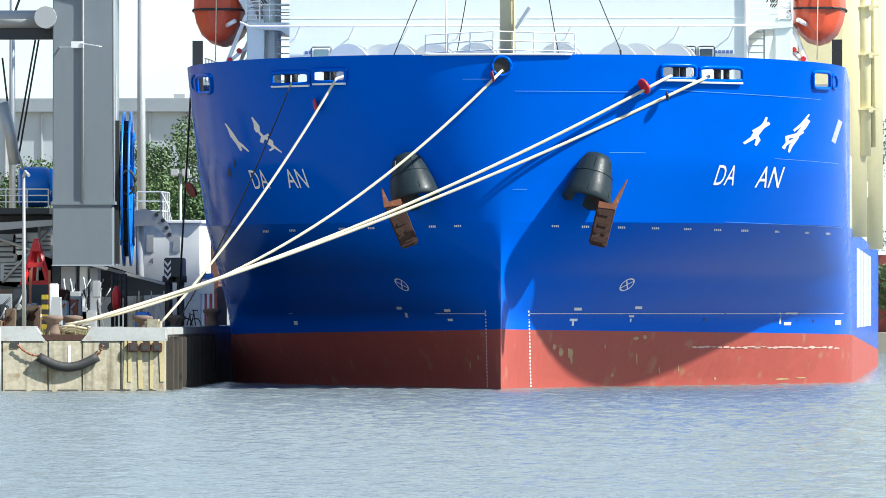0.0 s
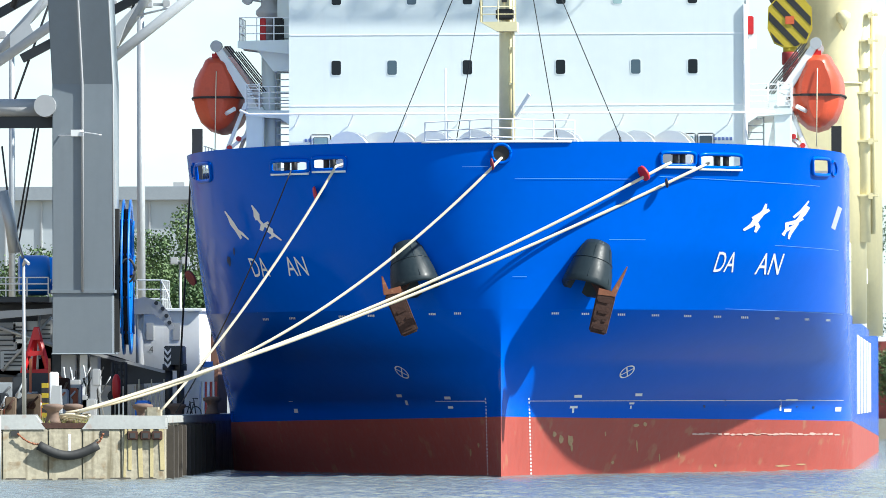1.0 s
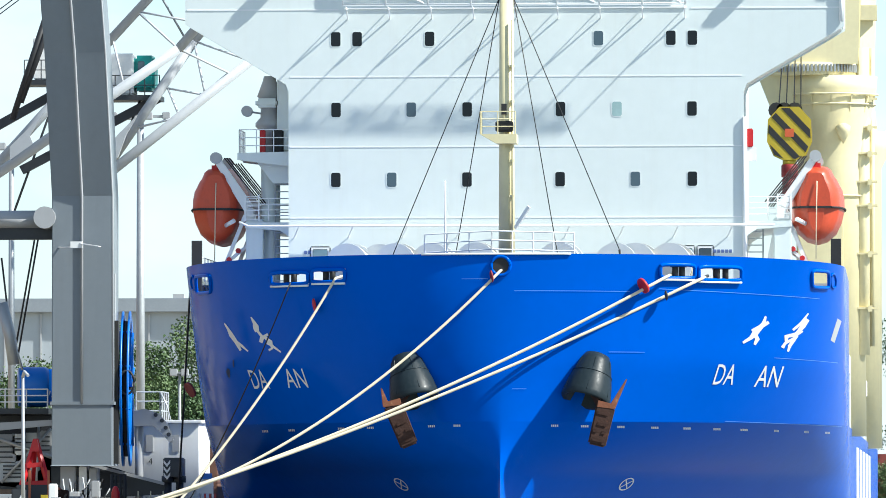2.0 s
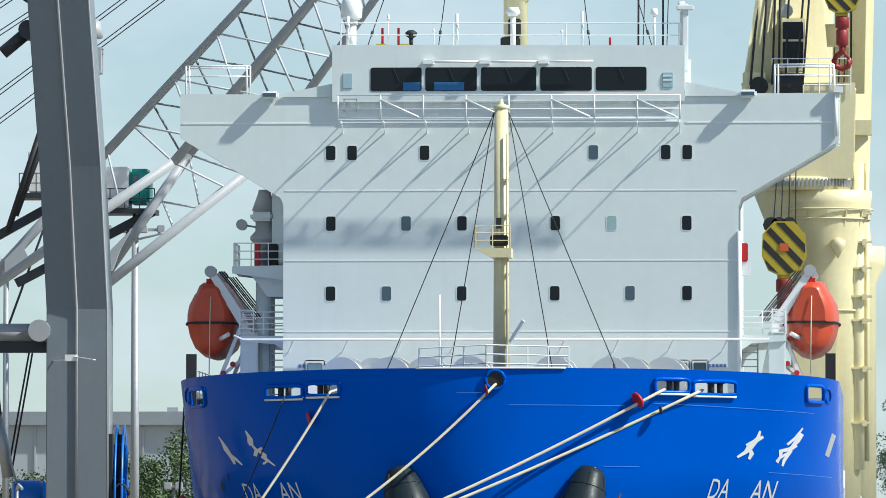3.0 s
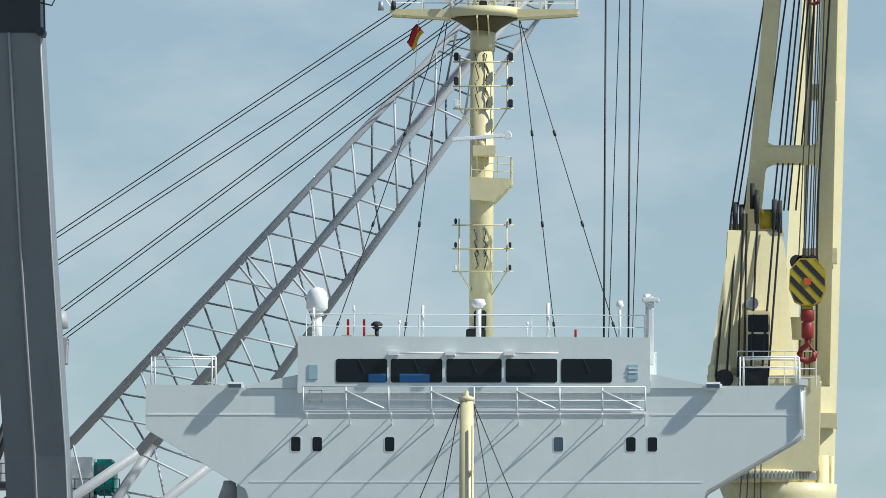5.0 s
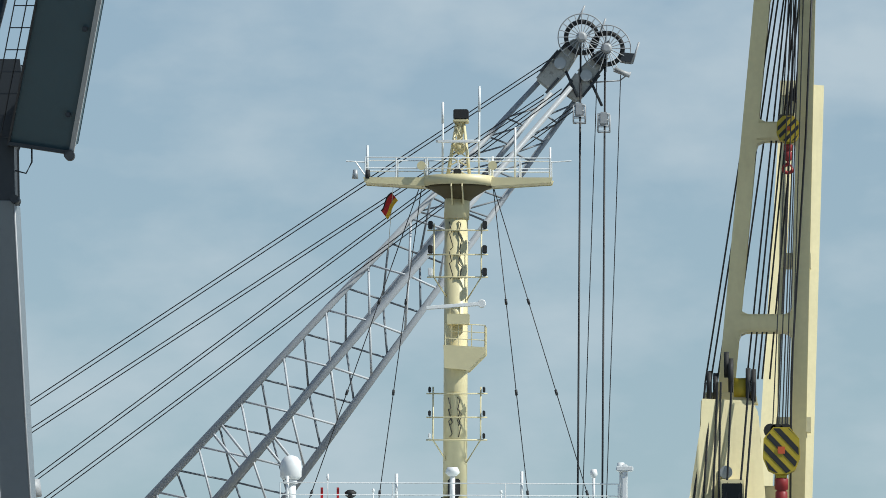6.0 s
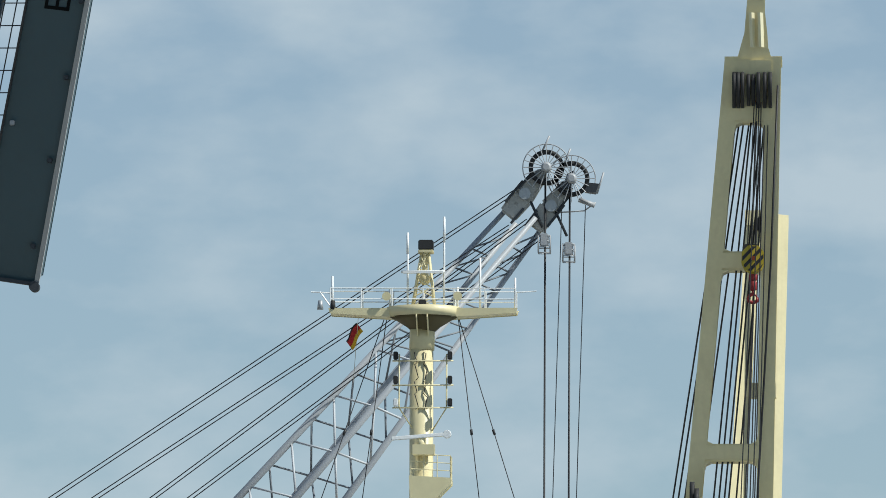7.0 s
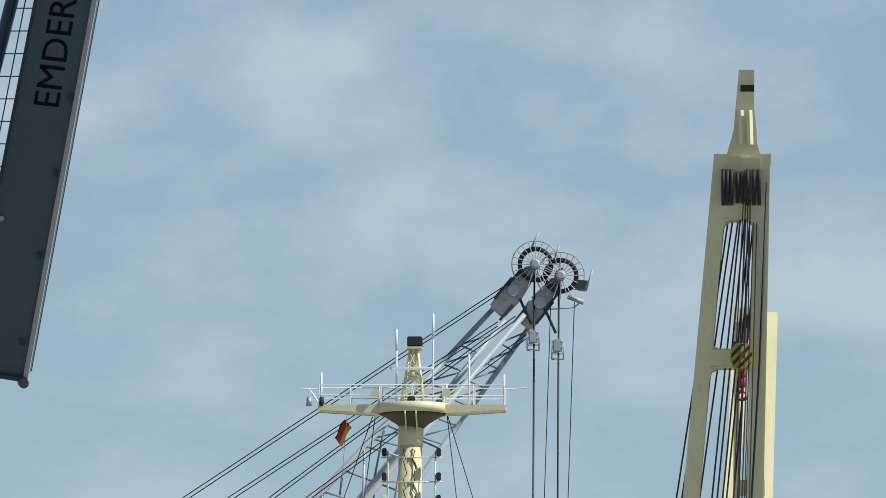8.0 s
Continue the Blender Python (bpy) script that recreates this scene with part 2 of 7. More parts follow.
def rail(bm, pts, height=1.0, bars=3, step=1.4, r=0.022):
    """A guard rail of posts and bars along the points, which lie on its deck."""
    pts = [Vector(p) for p in pts]
    for p, q in zip(pts, pts[1:]):
        n = max(1, round((q - p).length / step))
        for i in range(n + 1):
            o = p.lerp(q, i / n)
            tube(bm, o, o + Vector((0, 0, height)), r, 5)
        for k in range(bars):
            up = Vector((0, 0, height * (k + 1) / bars))
            tube(bm, p + up, q + up, r * 0.85, 5)


def letters(text, size=1.0):
    """The flat mesh of a word, as vertices and faces in its own plane."""
    cu = bpy.data.curves.new("word", "FONT")
    cu.body, cu.size, cu.resolution_u = text, size, 3
    ob = new("word", cu)
    bpy.context.view_layer.update()
    me = bpy.data.meshes.new_from_object(ob.evaluated_get(bpy.context.evaluated_depsgraph_get()))
    vs, fs = [tuple(v.co) for v in me.vertices], [tuple(p.vertices) for p in me.polygons]
    bpy.data.objects.remove(ob)
    bpy.data.curves.remove(cu)
    bpy.data.meshes.remove(me)
    return vs, fs


def sag(p, q, drop, n=24):
    """A rope's curve from p to q, hanging drop below the straight line in its middle."""
    p, q = Vector(p), Vector(q)
    return [p.lerp(q, i / n) - Vector((0, 0, drop * 4 * (i / n) * (1 - i / n))) for i in range(n + 1)]

# ---- decks, sides and the white superstructure ----
FENDER_GREY = material("bell_mouth_dark_paint", (0.015, 0.024, 0.029), 0.4, vary=0.15, spec=0.2)
MARK_WHITE = material("white_lettering", (0.72, 0.72, 0.71), 0.55, vary=0.12, size=0.6)
bm = bm_new()
prism(bm, [(-13.9, 11.7), (13.9, 11.7), (13.9, 11.9), (-13.9, 11.9)], 15, 26)
box(bm, -12.8, 12.8, 10, 15, 11.7, 11.9)
box(bm, -9.5, 9.5, 4.0, 10, 11.7, 11.9)
box(bm, -14.24, 14.24, 24.6, 25.0, 6.2, 13.4)
part("forecastle_deck", bm, GREY_LIGHT, ship)
bm = bm_new()
box(bm, -14.2, 14.2, 24, 165, 6.2, 6.68)
box(bm, -14.24, 14.24, 164.5, 165, -1.5, 6.68)
part("main_deck", bm, GREY_LIGHT, ship)
for sx in (-1, 1):
    # on the port side a beam on posts runs above the main deck
    x0, x1 = sorted((sx * 13.7, sx * 14.2))
    if sx > 0:
        bm = bm_new()
        box(bm, x0, x1, 25, 160, 9.5, 10.3)
        part("side_beam", bm, WHITE_TRIM, ship)
    for i in range(18 if sx > 0 else 0):
        bm = bm_new()
        y = 26 + i * 7.6
        box(bm, x0, x1, y, y + 1.6, 6.68, 9.5)
        part("side_post", bm, WHITE_TRIM, ship)
    bm = bm_new()
    z = 10.3 if sx > 0 else 6.68
    rail(bm, [(sx * 14.0, 25.5, z), (sx * 14.0, 158, z)], 1.1, 3, 3.0, 0.03)
    part("side_rail", bm, WHITE_TRIM, ship)
    bm = bm_new()
    for i in range(4):
        box(bm, sx * 9.0 - 2.5, sx * 9.0 + 2.5, 60 + i * 26, 80 + i * 26, 6.7, 9.4)
    part("hatch_coaming", bm, CREAM, ship)

house = [(-9.8, 11.9), (-9.8, 21.5), (-9.95, 21.85), (-14.3, 24.45), (-14.3, 26.25), (-9.8, 26.2), (9.8, 26.2), (14.15, 26.22), (14.15, 24.25), (9.95, 21.8), (9.8, 21.4), (9.8, 11.9)]
bm = bm_new()
prism(bm, house, 13.0, 16.5)
block = part("superstructure", bm, WHITE, ship, "white painted steel accommodation block with square portholes", bevel=0.08)
bm = bm_new()
box(bm, -9.75, 9.75, 16.5, 27, 11.9, 26.0)
part("rear_block", bm, WHITE, ship)
bm = bm_new()
prism(bm, [(-7.68, 26.0), (7.5, 26.0), (7.5, 28.3), (-7.68, 28.36)], 12.7, 22)
bridge = part("wheelhouse", bm, WHITE, ship, bevel=0.06)
for sx in (-1, 1):
    bm = bm_new()
    prism(bm, [(sx * 7.6, 26.2), (sx * 9.9, 26.2), (sx * 9.85, 26.3), (sx * 7.6, 26.75)], 12.9, 16)
    part("wing_roof", bm, WHITE, bridge, bevel=0.03)
for x0, x1 in ((-6.07, -3.85), (-3.69, -1.45), (-1.27, 1.13), (1.3, 3.54), (3.71, 5.91)):
    bm = bm_new()
    pane(bm, x0, x1, 12.68, 12.74, 26.4, 27.43, 0.1)
    window = part("bridge_window", bm, GLASS_DARK, bridge)
    bm = bm_new()
    xm = x0 * 0.55 + x1 * 0.45
    bar(bm, (xm, 12.66, 27.42), (xm + 0.25, 12.65, 26.85), 0.025, 0.025, up=(0, 1, 0))
    part("wiper", bm, DARK_GREY, bridge)
BLIND_BLUE = material("blue_blind", (0.03, 0.16, 0.38), 0.6)
for x0, x1 in ((-4.65, -3.9), (-3.3, -2.0)):
    bm = bm_new()
    box(bm, x0, x1, 12.668, 12.678, 26.43, 26.78)
    part("blind", bm, BLIND_BLUE, bridge)
SIDE_GLASS = material("pale_glass", (0.35, 0.5, 0.55), 0.1)
for x0, x1, z in ((-7.28, -6.86, 26.85), (6.6, 7.05, 26.85)):
    bm = bm_new()
    box(bm, x0, x1, 12.66, 12.74, z - 0.33, z + 0.33)
    part("side_window", bm, SIDE_GLASS, bridge, bevel=0.02)
bm = bm_new()
box(bm, 6.63, 7.02, 12.63, 12.67, 26.82, 26.87)
box(bm, 6.63, 7.02, 12.63, 12.67, 27.0, 27.04)
part("window_bar", bm, WHITE_TRIM, bridge)
# washing rail above the bridge windows
bm = bm_new()
for a, b in ((-3.75, -1.3), (-1.3, 1.25), (1.25, 3.6)):
    tube(bm, (a, 12.35, 27.66), (b, 12.35, 27.66), 0.05, 8)
    box(bm, a - 0.02, a + 0.42, 12.25, 12.7, 27.56, 27.72)
part("wash_rail", bm, WHITE_TRIM, bridge)
PORTS = ((23.74, (-7.82, -6.89, -3.74, 3.59, 6.73, 7.66)), (20.67, (-7.81, -4.54, -2.11, 1.94, 4.39, 7.64)), (17.63, (-7.82, -5.39, -2.12, 1.92, 5.18, 7.65)))
PALE_GLASS = material("porthole_curtained", (0.32, 0.46, 0.46), 0.12)
for row, xs in PORTS:
    for x in xs:
        bm = bm_new()
        pane(bm, x - 0.205, x + 0.205, 12.985, 13.05, row - 0.31, row + 0.31, 0.09)
        part("porthole", bm, PALE_GLASS if x == 4.39 else (GLASS_TINT if random.random() < 0.4 else GLASS_DARK), block)
        bm = bm_new()
        pane(bm, x - 0.25, x + 0.25, 12.99, 13.04, row - 0.355, row + 0.355, 0.12)
        part("porthole_frame", bm, WHITE, block)
# doors and small windows behind the bulwark
for x, w in ((-8.5, 0.45), (-7.45, 0.38), (5.0, 0.4), (7.35, 0.42), (8.2, 0.38)):
    bm = bm_new()
    box(bm, x - w, x + w, 12.95, 13.05, 12.6, 14.75)
    part("deck_door", bm, WHITE_TRIM if abs(x) > 8 or x == 7.35 else GREY_LIGHT, block, bevel=0.06)
    bm = bm_new()
    box(bm, x - w * 0.7, x + w * 0.7, 12.92, 12.96, 14.0, 14.62)
    part("door_window", bm, GLASS_TINT if x in (-7.45, 8.2) else PALE_GLASS, block, bevel=0.04)
# ledges round the storeys
for z in (22.1, 19.06, 15.98):
    bm = bm_new()
    box(bm, -9.82, 9.81, 12.985, 13.02, z - 0.025, z + 0.025)
    part("storey_ledge", bm, WHITE_TRIM, block)
for x0, x1 in ((-14.3, -7.7), (7.6, 14.15)):
    bm = bm_new()
    box(bm, x0, x1, 12.98, 13.02, 25.0, 25.06)
    part("wing_ledge", bm, WHITE_TRIM, block)
bm = bm_new()
pipe(bm, [(-12.0, 12.6, 15.8), (-11.6, 12.6, 15.62), (11.2, 12.6, 15.62)], 0.05, 8)
for i in range(9):
    x = -9.4 + i * 2.35
    bar(bm, (x, 12.6, 15.6), (x - 0.25, 13.0, 15.1), 0.04, 0.04)
part("fire_main", bm, WHITE_TRIM, block)
NOTICE = material("blue_notice_paint", (0.12, 0.17, 0.36), 0.5)
for x0 in (-9.2, 8.55):
    bm = bm_new()
    for i in range(5):
        box(bm, x0 + i * 0.17, x0 + i * 0.17 + 0.12, 12.98, 13.01, 14.42, 14.56)
    part("notice", bm, NOTICE, block)
# vertical pipe at the port edge of the block
bm = bm_new()
tube(bm, (9.92, 12.95, 12), (9.92, 12.95, 20.3), 0.1, 8)
box(bm, 9.95, 10.4, 13.2, 13.6, 18.4, 19.0)
part("drain_pipe", bm, WHITE_TRIM, block)
bm = bm_new()
box(bm, 9.98, 10.28, 13.1, 13.3, 19.0, 19.8)
part("lifebuoy_box", bm, RED, block, bevel=0.04)

# truss walkway in front of the bridge windows
bm = bm_new()
box(bm, -7.45, 7.4, 11.42, 11.46, 25.08, 25.12)
box(bm, -7.45, 7.4, 12.94, 13.0, 25.04, 25.10)
for i in range(9):
    box(bm, -7.31 + i * 1.83, -7.29 + i * 1.83, 11.5, 12.55, 25.06, 25.08)
walkway = part("walkway", bm, WHITE_TRIM, ship)
bm = bm_new()
for z in (26.14, 25.55, 25.16):
    tube(bm, (-7.45, 11.44, z), (7.4, 11.44, z), 0.025, 6)
for i in range(9):
    x = -7.4 + i * 1.85
    tube(bm, (x, 11.44, 25.1), (x, 11.44, 26.14), 0.035, 6)
    if i % 2 == 0 and i < 8:
        tube(bm, (x + 1.85, 11.44, 25.95), (x + 3.5, 11.44, 25.2), 0.045, 6)
part("walkway_rail", bm, WHITE_TRIM, walkway)
bm = bm_new()
for i in range(11):
    tube(bm, (-7.45, 11.47, 25.2 + i * 0.088), (7.4, 11.47, 25.2 + i * 0.088), 0.0025, 4)
for i in range(150):
    tube(bm, (-7.4 + i * 0.0993, 11.47, 25.14), (-7.4 + i * 0.0993, 11.47, 26.12), 0.0025, 4)
part("walkway_mesh", bm, WHITE_TRIM, walkway, "fine white wire mesh")
for i in range(9):
    x = -7.3 + i * 1.83
    bm = bm_new()
    prism(bm, [(x - 0.014, 25.06), (x + 0.014, 25.06), (x + 0.014, 25.02), (x - 0.014, 25.02)], 11.45, 13.0)
    bar(bm, (x, 12.3, 25.0), (x, 13.0, 24.6), 0.04, 0.05)
    part("walkway_bracket", bm, WHITE_TRIM, walkway)
bm = bm_new()
for a, b, c, d in ((-7.15, -7.1, 25.45, 26.0), (-6.62, -6.57, 25.45, 26.0), (-7.15, -6.57, 25.45, 25.5), (-7.15, -6.57, 25.95, 26.0)):
    box(bm, a, b, 11.36, 11.40, c, d)
part("name_frame", bm, STEEL, walkway)
# wing ends: rails and searchlights
for sx in (-1, 1):
    bm = bm_new()
    x0, x1 = (-14.15, -11.35) if sx < 0 else (11.45, 14.0)
    for z in (27.1, 27.45, 27.55):
        bm = bm_new()
        tube(bm, (x0, 13.2, z), (x1, 13.2, z), 0.035, 6)
        part("wing_rail", bm, WHITE_TRIM, ship)
    for x in (x0, x0 + 0.15, x1, x1 - 0.15):
        bm = bm_new()
        tube(bm, (x, 13.2, 26.2), (x, 13.2, 27.55), 0.04, 6)
        part("wing_rail_post", bm, WHITE_TRIM, ship)
    bm = bm_new()
    x = -10.45 if sx < 0 else 10.3
    box(bm, x - 0.38, x + 0.38, 12.45, 12.95, 26.08, 26.42)
    lamp = part("searchlight", bm, WHITE_TRIM, ship, bevel=0.08)
    bm = bm_new()
    box(bm, x - 0.28, x + 0.28, 12.42, 12.46, 26.16, 26.32)
    part("lens", bm, GLASS_TINT, lamp)
# wing end pole and cable on the port side
bm = bm_new()
tube(bm, (14.1, 12.9, 24.4), (14.1, 12.9, 26.3), 0.09, 8)
box(bm, 14.0, 14.4, 12.7, 13.1, 26.3, 26.55)
part("wing_pole", bm, WHITE_TRIM, ship)

# roof of the bridge: rail, domes, aerials
bm = bm_new()
rail(bm, [(-7.4, 13.2, 28.36), (7.3, 13.2, 28.3)], 1.05, 2, 5.4, 0.03)
for x, h in ((-2.35, 1.5), (3.1, 1.6), (-7.1, 1.4)):
    tube(bm, (x, 13.3, 28.3), (x, 13.3, 28.3 + h), 0.07, 6)
part("roof_rail", bm, WHITE_TRIM, ship)
bm = bm_new()
tube(bm, (-7.0, 14, 28.3), (-7.0, 14, 29.4), 0.22, 10)
tube(bm, (-7.0, 14, 29.4), (-7.0, 14, 29.62), 0.3, 12, 0.26)
dome_base = part("dome_pedestal", bm, WHITE_TRIM, ship)
bm = bm_new()
lathe(bm, [(0.36, 29.6), (0.47, 29.72), (0.47, 30.15), (0.42, 30.4), (0.28, 30.58), (0.05, 30.66)], 20, pose(-7.0, 14, 0))
part("satellite_dome", bm, WHITE_TRIM, dome_base)
for x, y, r, h in ((6.2, 14, 0.14, 1.75), (7.4, 13.4, 0.16, 2.0), (2.2, 13.5, 0.06, 0.8), (-5.35, 13.4, 0.05, 1.5), (-3.4, 14, 0.05, 0.9), (0.0, 15, 0.26, 1.9)):
    bm = bm_new()
    tube(bm, (x, y, 28.3), (x, y, 28.3 + h * 0.86), r * 0.45, 8)
    lathe(bm, [(r * 0.7, 28.3 + h * 0.8), (r * 1.25, 28.3 + h * 0.88), (r * 0.9, 28.3 + h)], 12, pose(x, y, 0))
    part("roof_aerial", bm, WHITE_TRIM, ship)
bm = bm_new()
box(bm, 7.45, 7.7, 13, 13.3, 27.2, 30.2)
box(bm, 7.2, 7.95, 12.9, 13.3, 29.9, 30.12)
part("ladder_post", bm, WHITE_TRIM, ship, bevel=0.04)
bm = bm_new()
tube(bm, (-4.35, 13.4, 28.3), (-4.35, 13.4, 28.75), 0.09, 10)
lathe(bm, [(0.1, 28.75), (0.24, 28.85), (0.26, 29.0), (0.12, 29.1)], 14, pose(-4.35, 13.4, 0))
part("magnetic_compass", bm, BLACK, ship)
for x, mm in ((-5.6, RED), (-4.9, RED), (4.3, RED)):
    bm = bm_new()
    box(bm, x - 0.05, x + 0.05, 13.3, 13.5, 28.3, 29.2 if x < 0 else 28.75)
    part("roof_marker", bm, mm, ship)
for x in (-5.55, -4.5):
    bm = bm_new()
    box(bm, x - 0.32, x + 0.1, 13.25, 13.45, 28.3, 28.5)
    part("yellow_box", bm, YELLOW, ship)

# ---- starboard side tower beside the block ----
bm = bm_new()
box(bm, -10.55, -9.8, 15.0, 17.5, 18.9, 22.3)
box(bm, -11.5, -10.5, 15.0, 17.5, 20.9, 21.3)
part("side_wall", bm, WHITE, ship, bevel=0.12)
bm = bm_new()
prism(bm, [(-12.2, 18.6), (-9.8, 18.3), (-9.8, 18.9), (-12.2, 18.85)], 14.4, 17.5)
prism(bm, [(-11.4, 18.5), (-10.7, 17.6), (-9.9, 17.6), (-9.9, 18.5)], 15, 16.5)
part("side_platform", bm, WHITE, ship, bevel=0.03)
bm = bm_new()
rail(bm, [(-9.9, 14.5, 18.85), (-12.15, 14.5, 18.85), (-12.15, 17.4, 18.85)], 1.05, 3, 0.8, 0.028)
part("platform_rail", bm, WHITE_TRIM, ship)
bm = bm_new()
tube(bm, (-10.9, 16, 11.9), (-10.9, 16, 18.4), 0.42, 16)
part("support_post", bm, WHITE, ship)
bm = bm_new()
lathe(bm, [(0.42, 18.85), (0.42, 19.9), (0.62, 20.1), (0.62, 20.25), (0.4, 20.5), (0.38, 21.3), (0.55, 21.4), (0.3, 22.1), (0.25, 22.3)], 16, pose(-10.95, 16, 0))
store_crane = part("store_crane", bm, GREY_LIGHT, ship)
bm = bm_new()
tube(bm, (-11.9, 15.3, 20.75), (-11.9, 15.8, 20.75), 0.24, 14)
bar(bm, (-11.9, 15.6, 20.75), (-10.9, 16, 20.6), 0.08, 0.08)
part("floodlight", bm, GREY_LIGHT, store_crane)
bm = bm_new()
box(bm, -10.75, -10.25, 14.9, 15.4, 18.9, 19.9)
part("locker", bm, BLACK, ship, bevel=0.05)
bm = bm_new()
box(bm, -11.3, -11.05, 14.9, 15.2, 18.9, 19.9)
part("fire_box", bm, RED, ship, bevel=0.03)
for sx in (-1, 1):
    # boat deck with rails, post and stairs
    bm = bm_new()
    prism(bm, [(sx * 9.8, 15.85), (sx * 11.9, 15.85), (sx * 11.9, 15.6), (sx * 10.4, 15.5), (sx * 9.95, 15.2), (sx * 9.8, 14.8)], 14.5, 24)
    part("boat_deck", bm, WHITE, ship)
    bm = bm_new()
    box(bm, sx * 11.5 - 0.38, sx * 11.5 + 0.38, 14.6, 15.4, 11.9, 16.0)
    part("deck_post", bm, WHITE, ship, bevel=0.05)
    for k in range(4):
        bm = bm_new()
        tube(bm, (sx * 9.9, 14.6, 16.15 + k * 0.25), (sx * 11.85, 14.6, 16.15 + k * 0.25), 0.026, 6)
        part("boat_deck_rail", bm, WHITE_TRIM, ship)
    for x in (9.9, 10.87, 11.85):
        bm = bm_new()
        tube(bm, (sx * x, 14.6, 15.9), (sx * x, 14.6, 16.9), 0.03, 6)
        part("boat_deck_post", bm, WHITE_TRIM, ship)
    bm = bm_new()
    for s in (-0.3, 0.3):
        box(bm, sx * 11.6 + s - 0.03, sx * 11.6 + s + 0.03, 14.48, 14.55, 15.9, 17.05)
    for i in range(6):
        box(bm, sx * 11.6 - 0.3, sx * 11.6 + 0.3, 14.5, 14.56, 15.95 + i * 0.2, 15.99 + i * 0.2)
    part("rail_gate", bm, WHITE_TRIM, ship)
    bm = bm_new()
    for s in (-0.35, 0.35):
        tube(bm, (sx * 10.3 + s, 15.5, 11.9), (sx * 10.3 + s, 15.5, 17.8 if sx < 0 else 15.6), 0.04, 5)
    for i in range(20 if sx < 0 else 12):
        box(bm, sx * 10.3 - 0.35, sx * 10.3 + 0.35, 15.46, 15.54, 12.1 + i * 0.3, 12.15 + i * 0.3)
    part("deck_ladder", bm, STEEL, ship)
    bm = bm_new()
    rail(bm, [(sx * 13.7, 13.5, 13.3), (sx * 13.7, 24, 13.3)], 1.0, 3, 1.5, 0.03)
    part("bulwark_rail", bm, WHITE_TRIM, ship)
    bm = bm_new()
    box(bm, sx * 13.85 - 0.22, sx * 13.85 + 0.22, 12.6, 12.9, 12, 15.0)
    part("position_light_screen", bm, BLACK, ship)

# ---- foremast with its platform and stays ----
bm = bm_new()
tube(bm, (0.08, 4, 11.9), (0.08, 4, 25.1), 0.36, 18, 0.29)
foremast = part("foremast", bm, CREAM, ship, "cream steel foremast with lamp platform and wire stays")
bm = bm_new()
lathe(bm, [(0.3, 25.05), (0.34, 25.1), (0.34, 25.2), (0.1, 25.3), (0.06, 25.5)], 14, pose(0.08, 4, 0))
part("mast_cap", bm, CREAM, foremast)
bm = bm_new()
prism(bm, [(-1.0, 19.15), (-0.3, 18.75), (0.55, 18.75), (0.55, 19.15)], 3.0, 4.4)
part("lamp_platform", bm, CREAM, foremast)
bm = bm_new()
rail(bm, [(-0.98, 4.3, 19.15), (-0.98, 3.05, 19.15), (0.5, 3.05, 19.15)], 0.95, 3, 0.75, 0.025)
part("platform_rail", bm, CREAM, foremast)
bm = bm_new()
box(bm, -0.35, 0.4, 3.1, 3.6, 19.25, 19.7)
part("mast_lamp", bm, BLACK, foremast, bevel=0.05)
bm = bm_new()
tube(bm, (0.35, 3.62, 12), (0.35, 3.62, 24), 0.05, 6)
for z in (16.5, 18, 20.5, 22):
    box(bm, 0.2, 0.42, 3.6, 3.8, z, z + 0.1)
part("cable_conduit", bm, CREAM, foremast)
bm = bm_new()
box(bm, -0.12, 0.1, 3.55, 3.75, 20.0, 20.45)
part("horn", bm, BLACK, foremast)
bm = bm_new()
bar(bm, (0.45, 3.7, 15.2), (1.05, 3.5, 16.1), 0.14, 0.14)
part("bell_arm", bm, WHITE_TRIM, foremast)
for x, z in ((-5.1, 13.6), (-2.25, 13.4), (2.2, 13.6), (4.7, 14.1)):
    bm = bm_new()
    s = -1 if x < 0 else 1
    end = Vector((x, 7.5 if abs(x) > 3 else 5.5, z + 0.3))
    pipe(bm, [(0.08 + s * 0.3, 4, 24.95), end], 0.022, 5)
    tube(bm, end, end + Vector((s * 0.18, 0.1, -1.2)), 0.05, 6)
    part("stay", bm, ROPE_DARK, foremast)

# ---- main mast ----
MY = 19.0
bm = bm_new()
tube(bm, (-0.09, MY, 28), (-0.09, MY, 41.6), 0.535, 24, 0.525)
mast = part("main_mast", bm, CREAM, ship, "tall cream steel main mast with radar platforms")
bm = bm_new()
lathe(bm, [(1.5, 42.95), (1.62, 42.92), (1.66, 43.36), (0.1, 43.4)], 28, pose(0, MY, 0))
head = part("mast_head", bm, CREAM, mast)
# the hollow's shade under the head is put into this cone's dark olive
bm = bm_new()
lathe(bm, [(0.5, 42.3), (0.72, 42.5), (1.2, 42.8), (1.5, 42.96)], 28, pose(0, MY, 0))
part("head_underside", bm, material("olive_shade", (0.10, 0.08, 0.035), 0.75, vary=0.2), head)
bm = bm_new()
tube(bm, (-0.08, MY, 41.5), (-0.05, MY, 42.6), 0.56, 20)
part("mast_collar", bm, CREAM, mast)
for x in (-0.24, 0.24):
    bm = bm_new()
    bar(bm, (x, MY - 1.6, 42.93), (x, MY - 0.5, 42.2), 0.05, 0.3)
    part("head_rib", bm, CREAM, mast)
bm = bm_new()
prism(bm, [(-4.15, 43.28), (4.15, 43.26), (4.1, 43.1), (1.6, 42.95), (-1.6, 42.95), (-4.1, 43.1)], MY - 0.7, MY + 0.7)
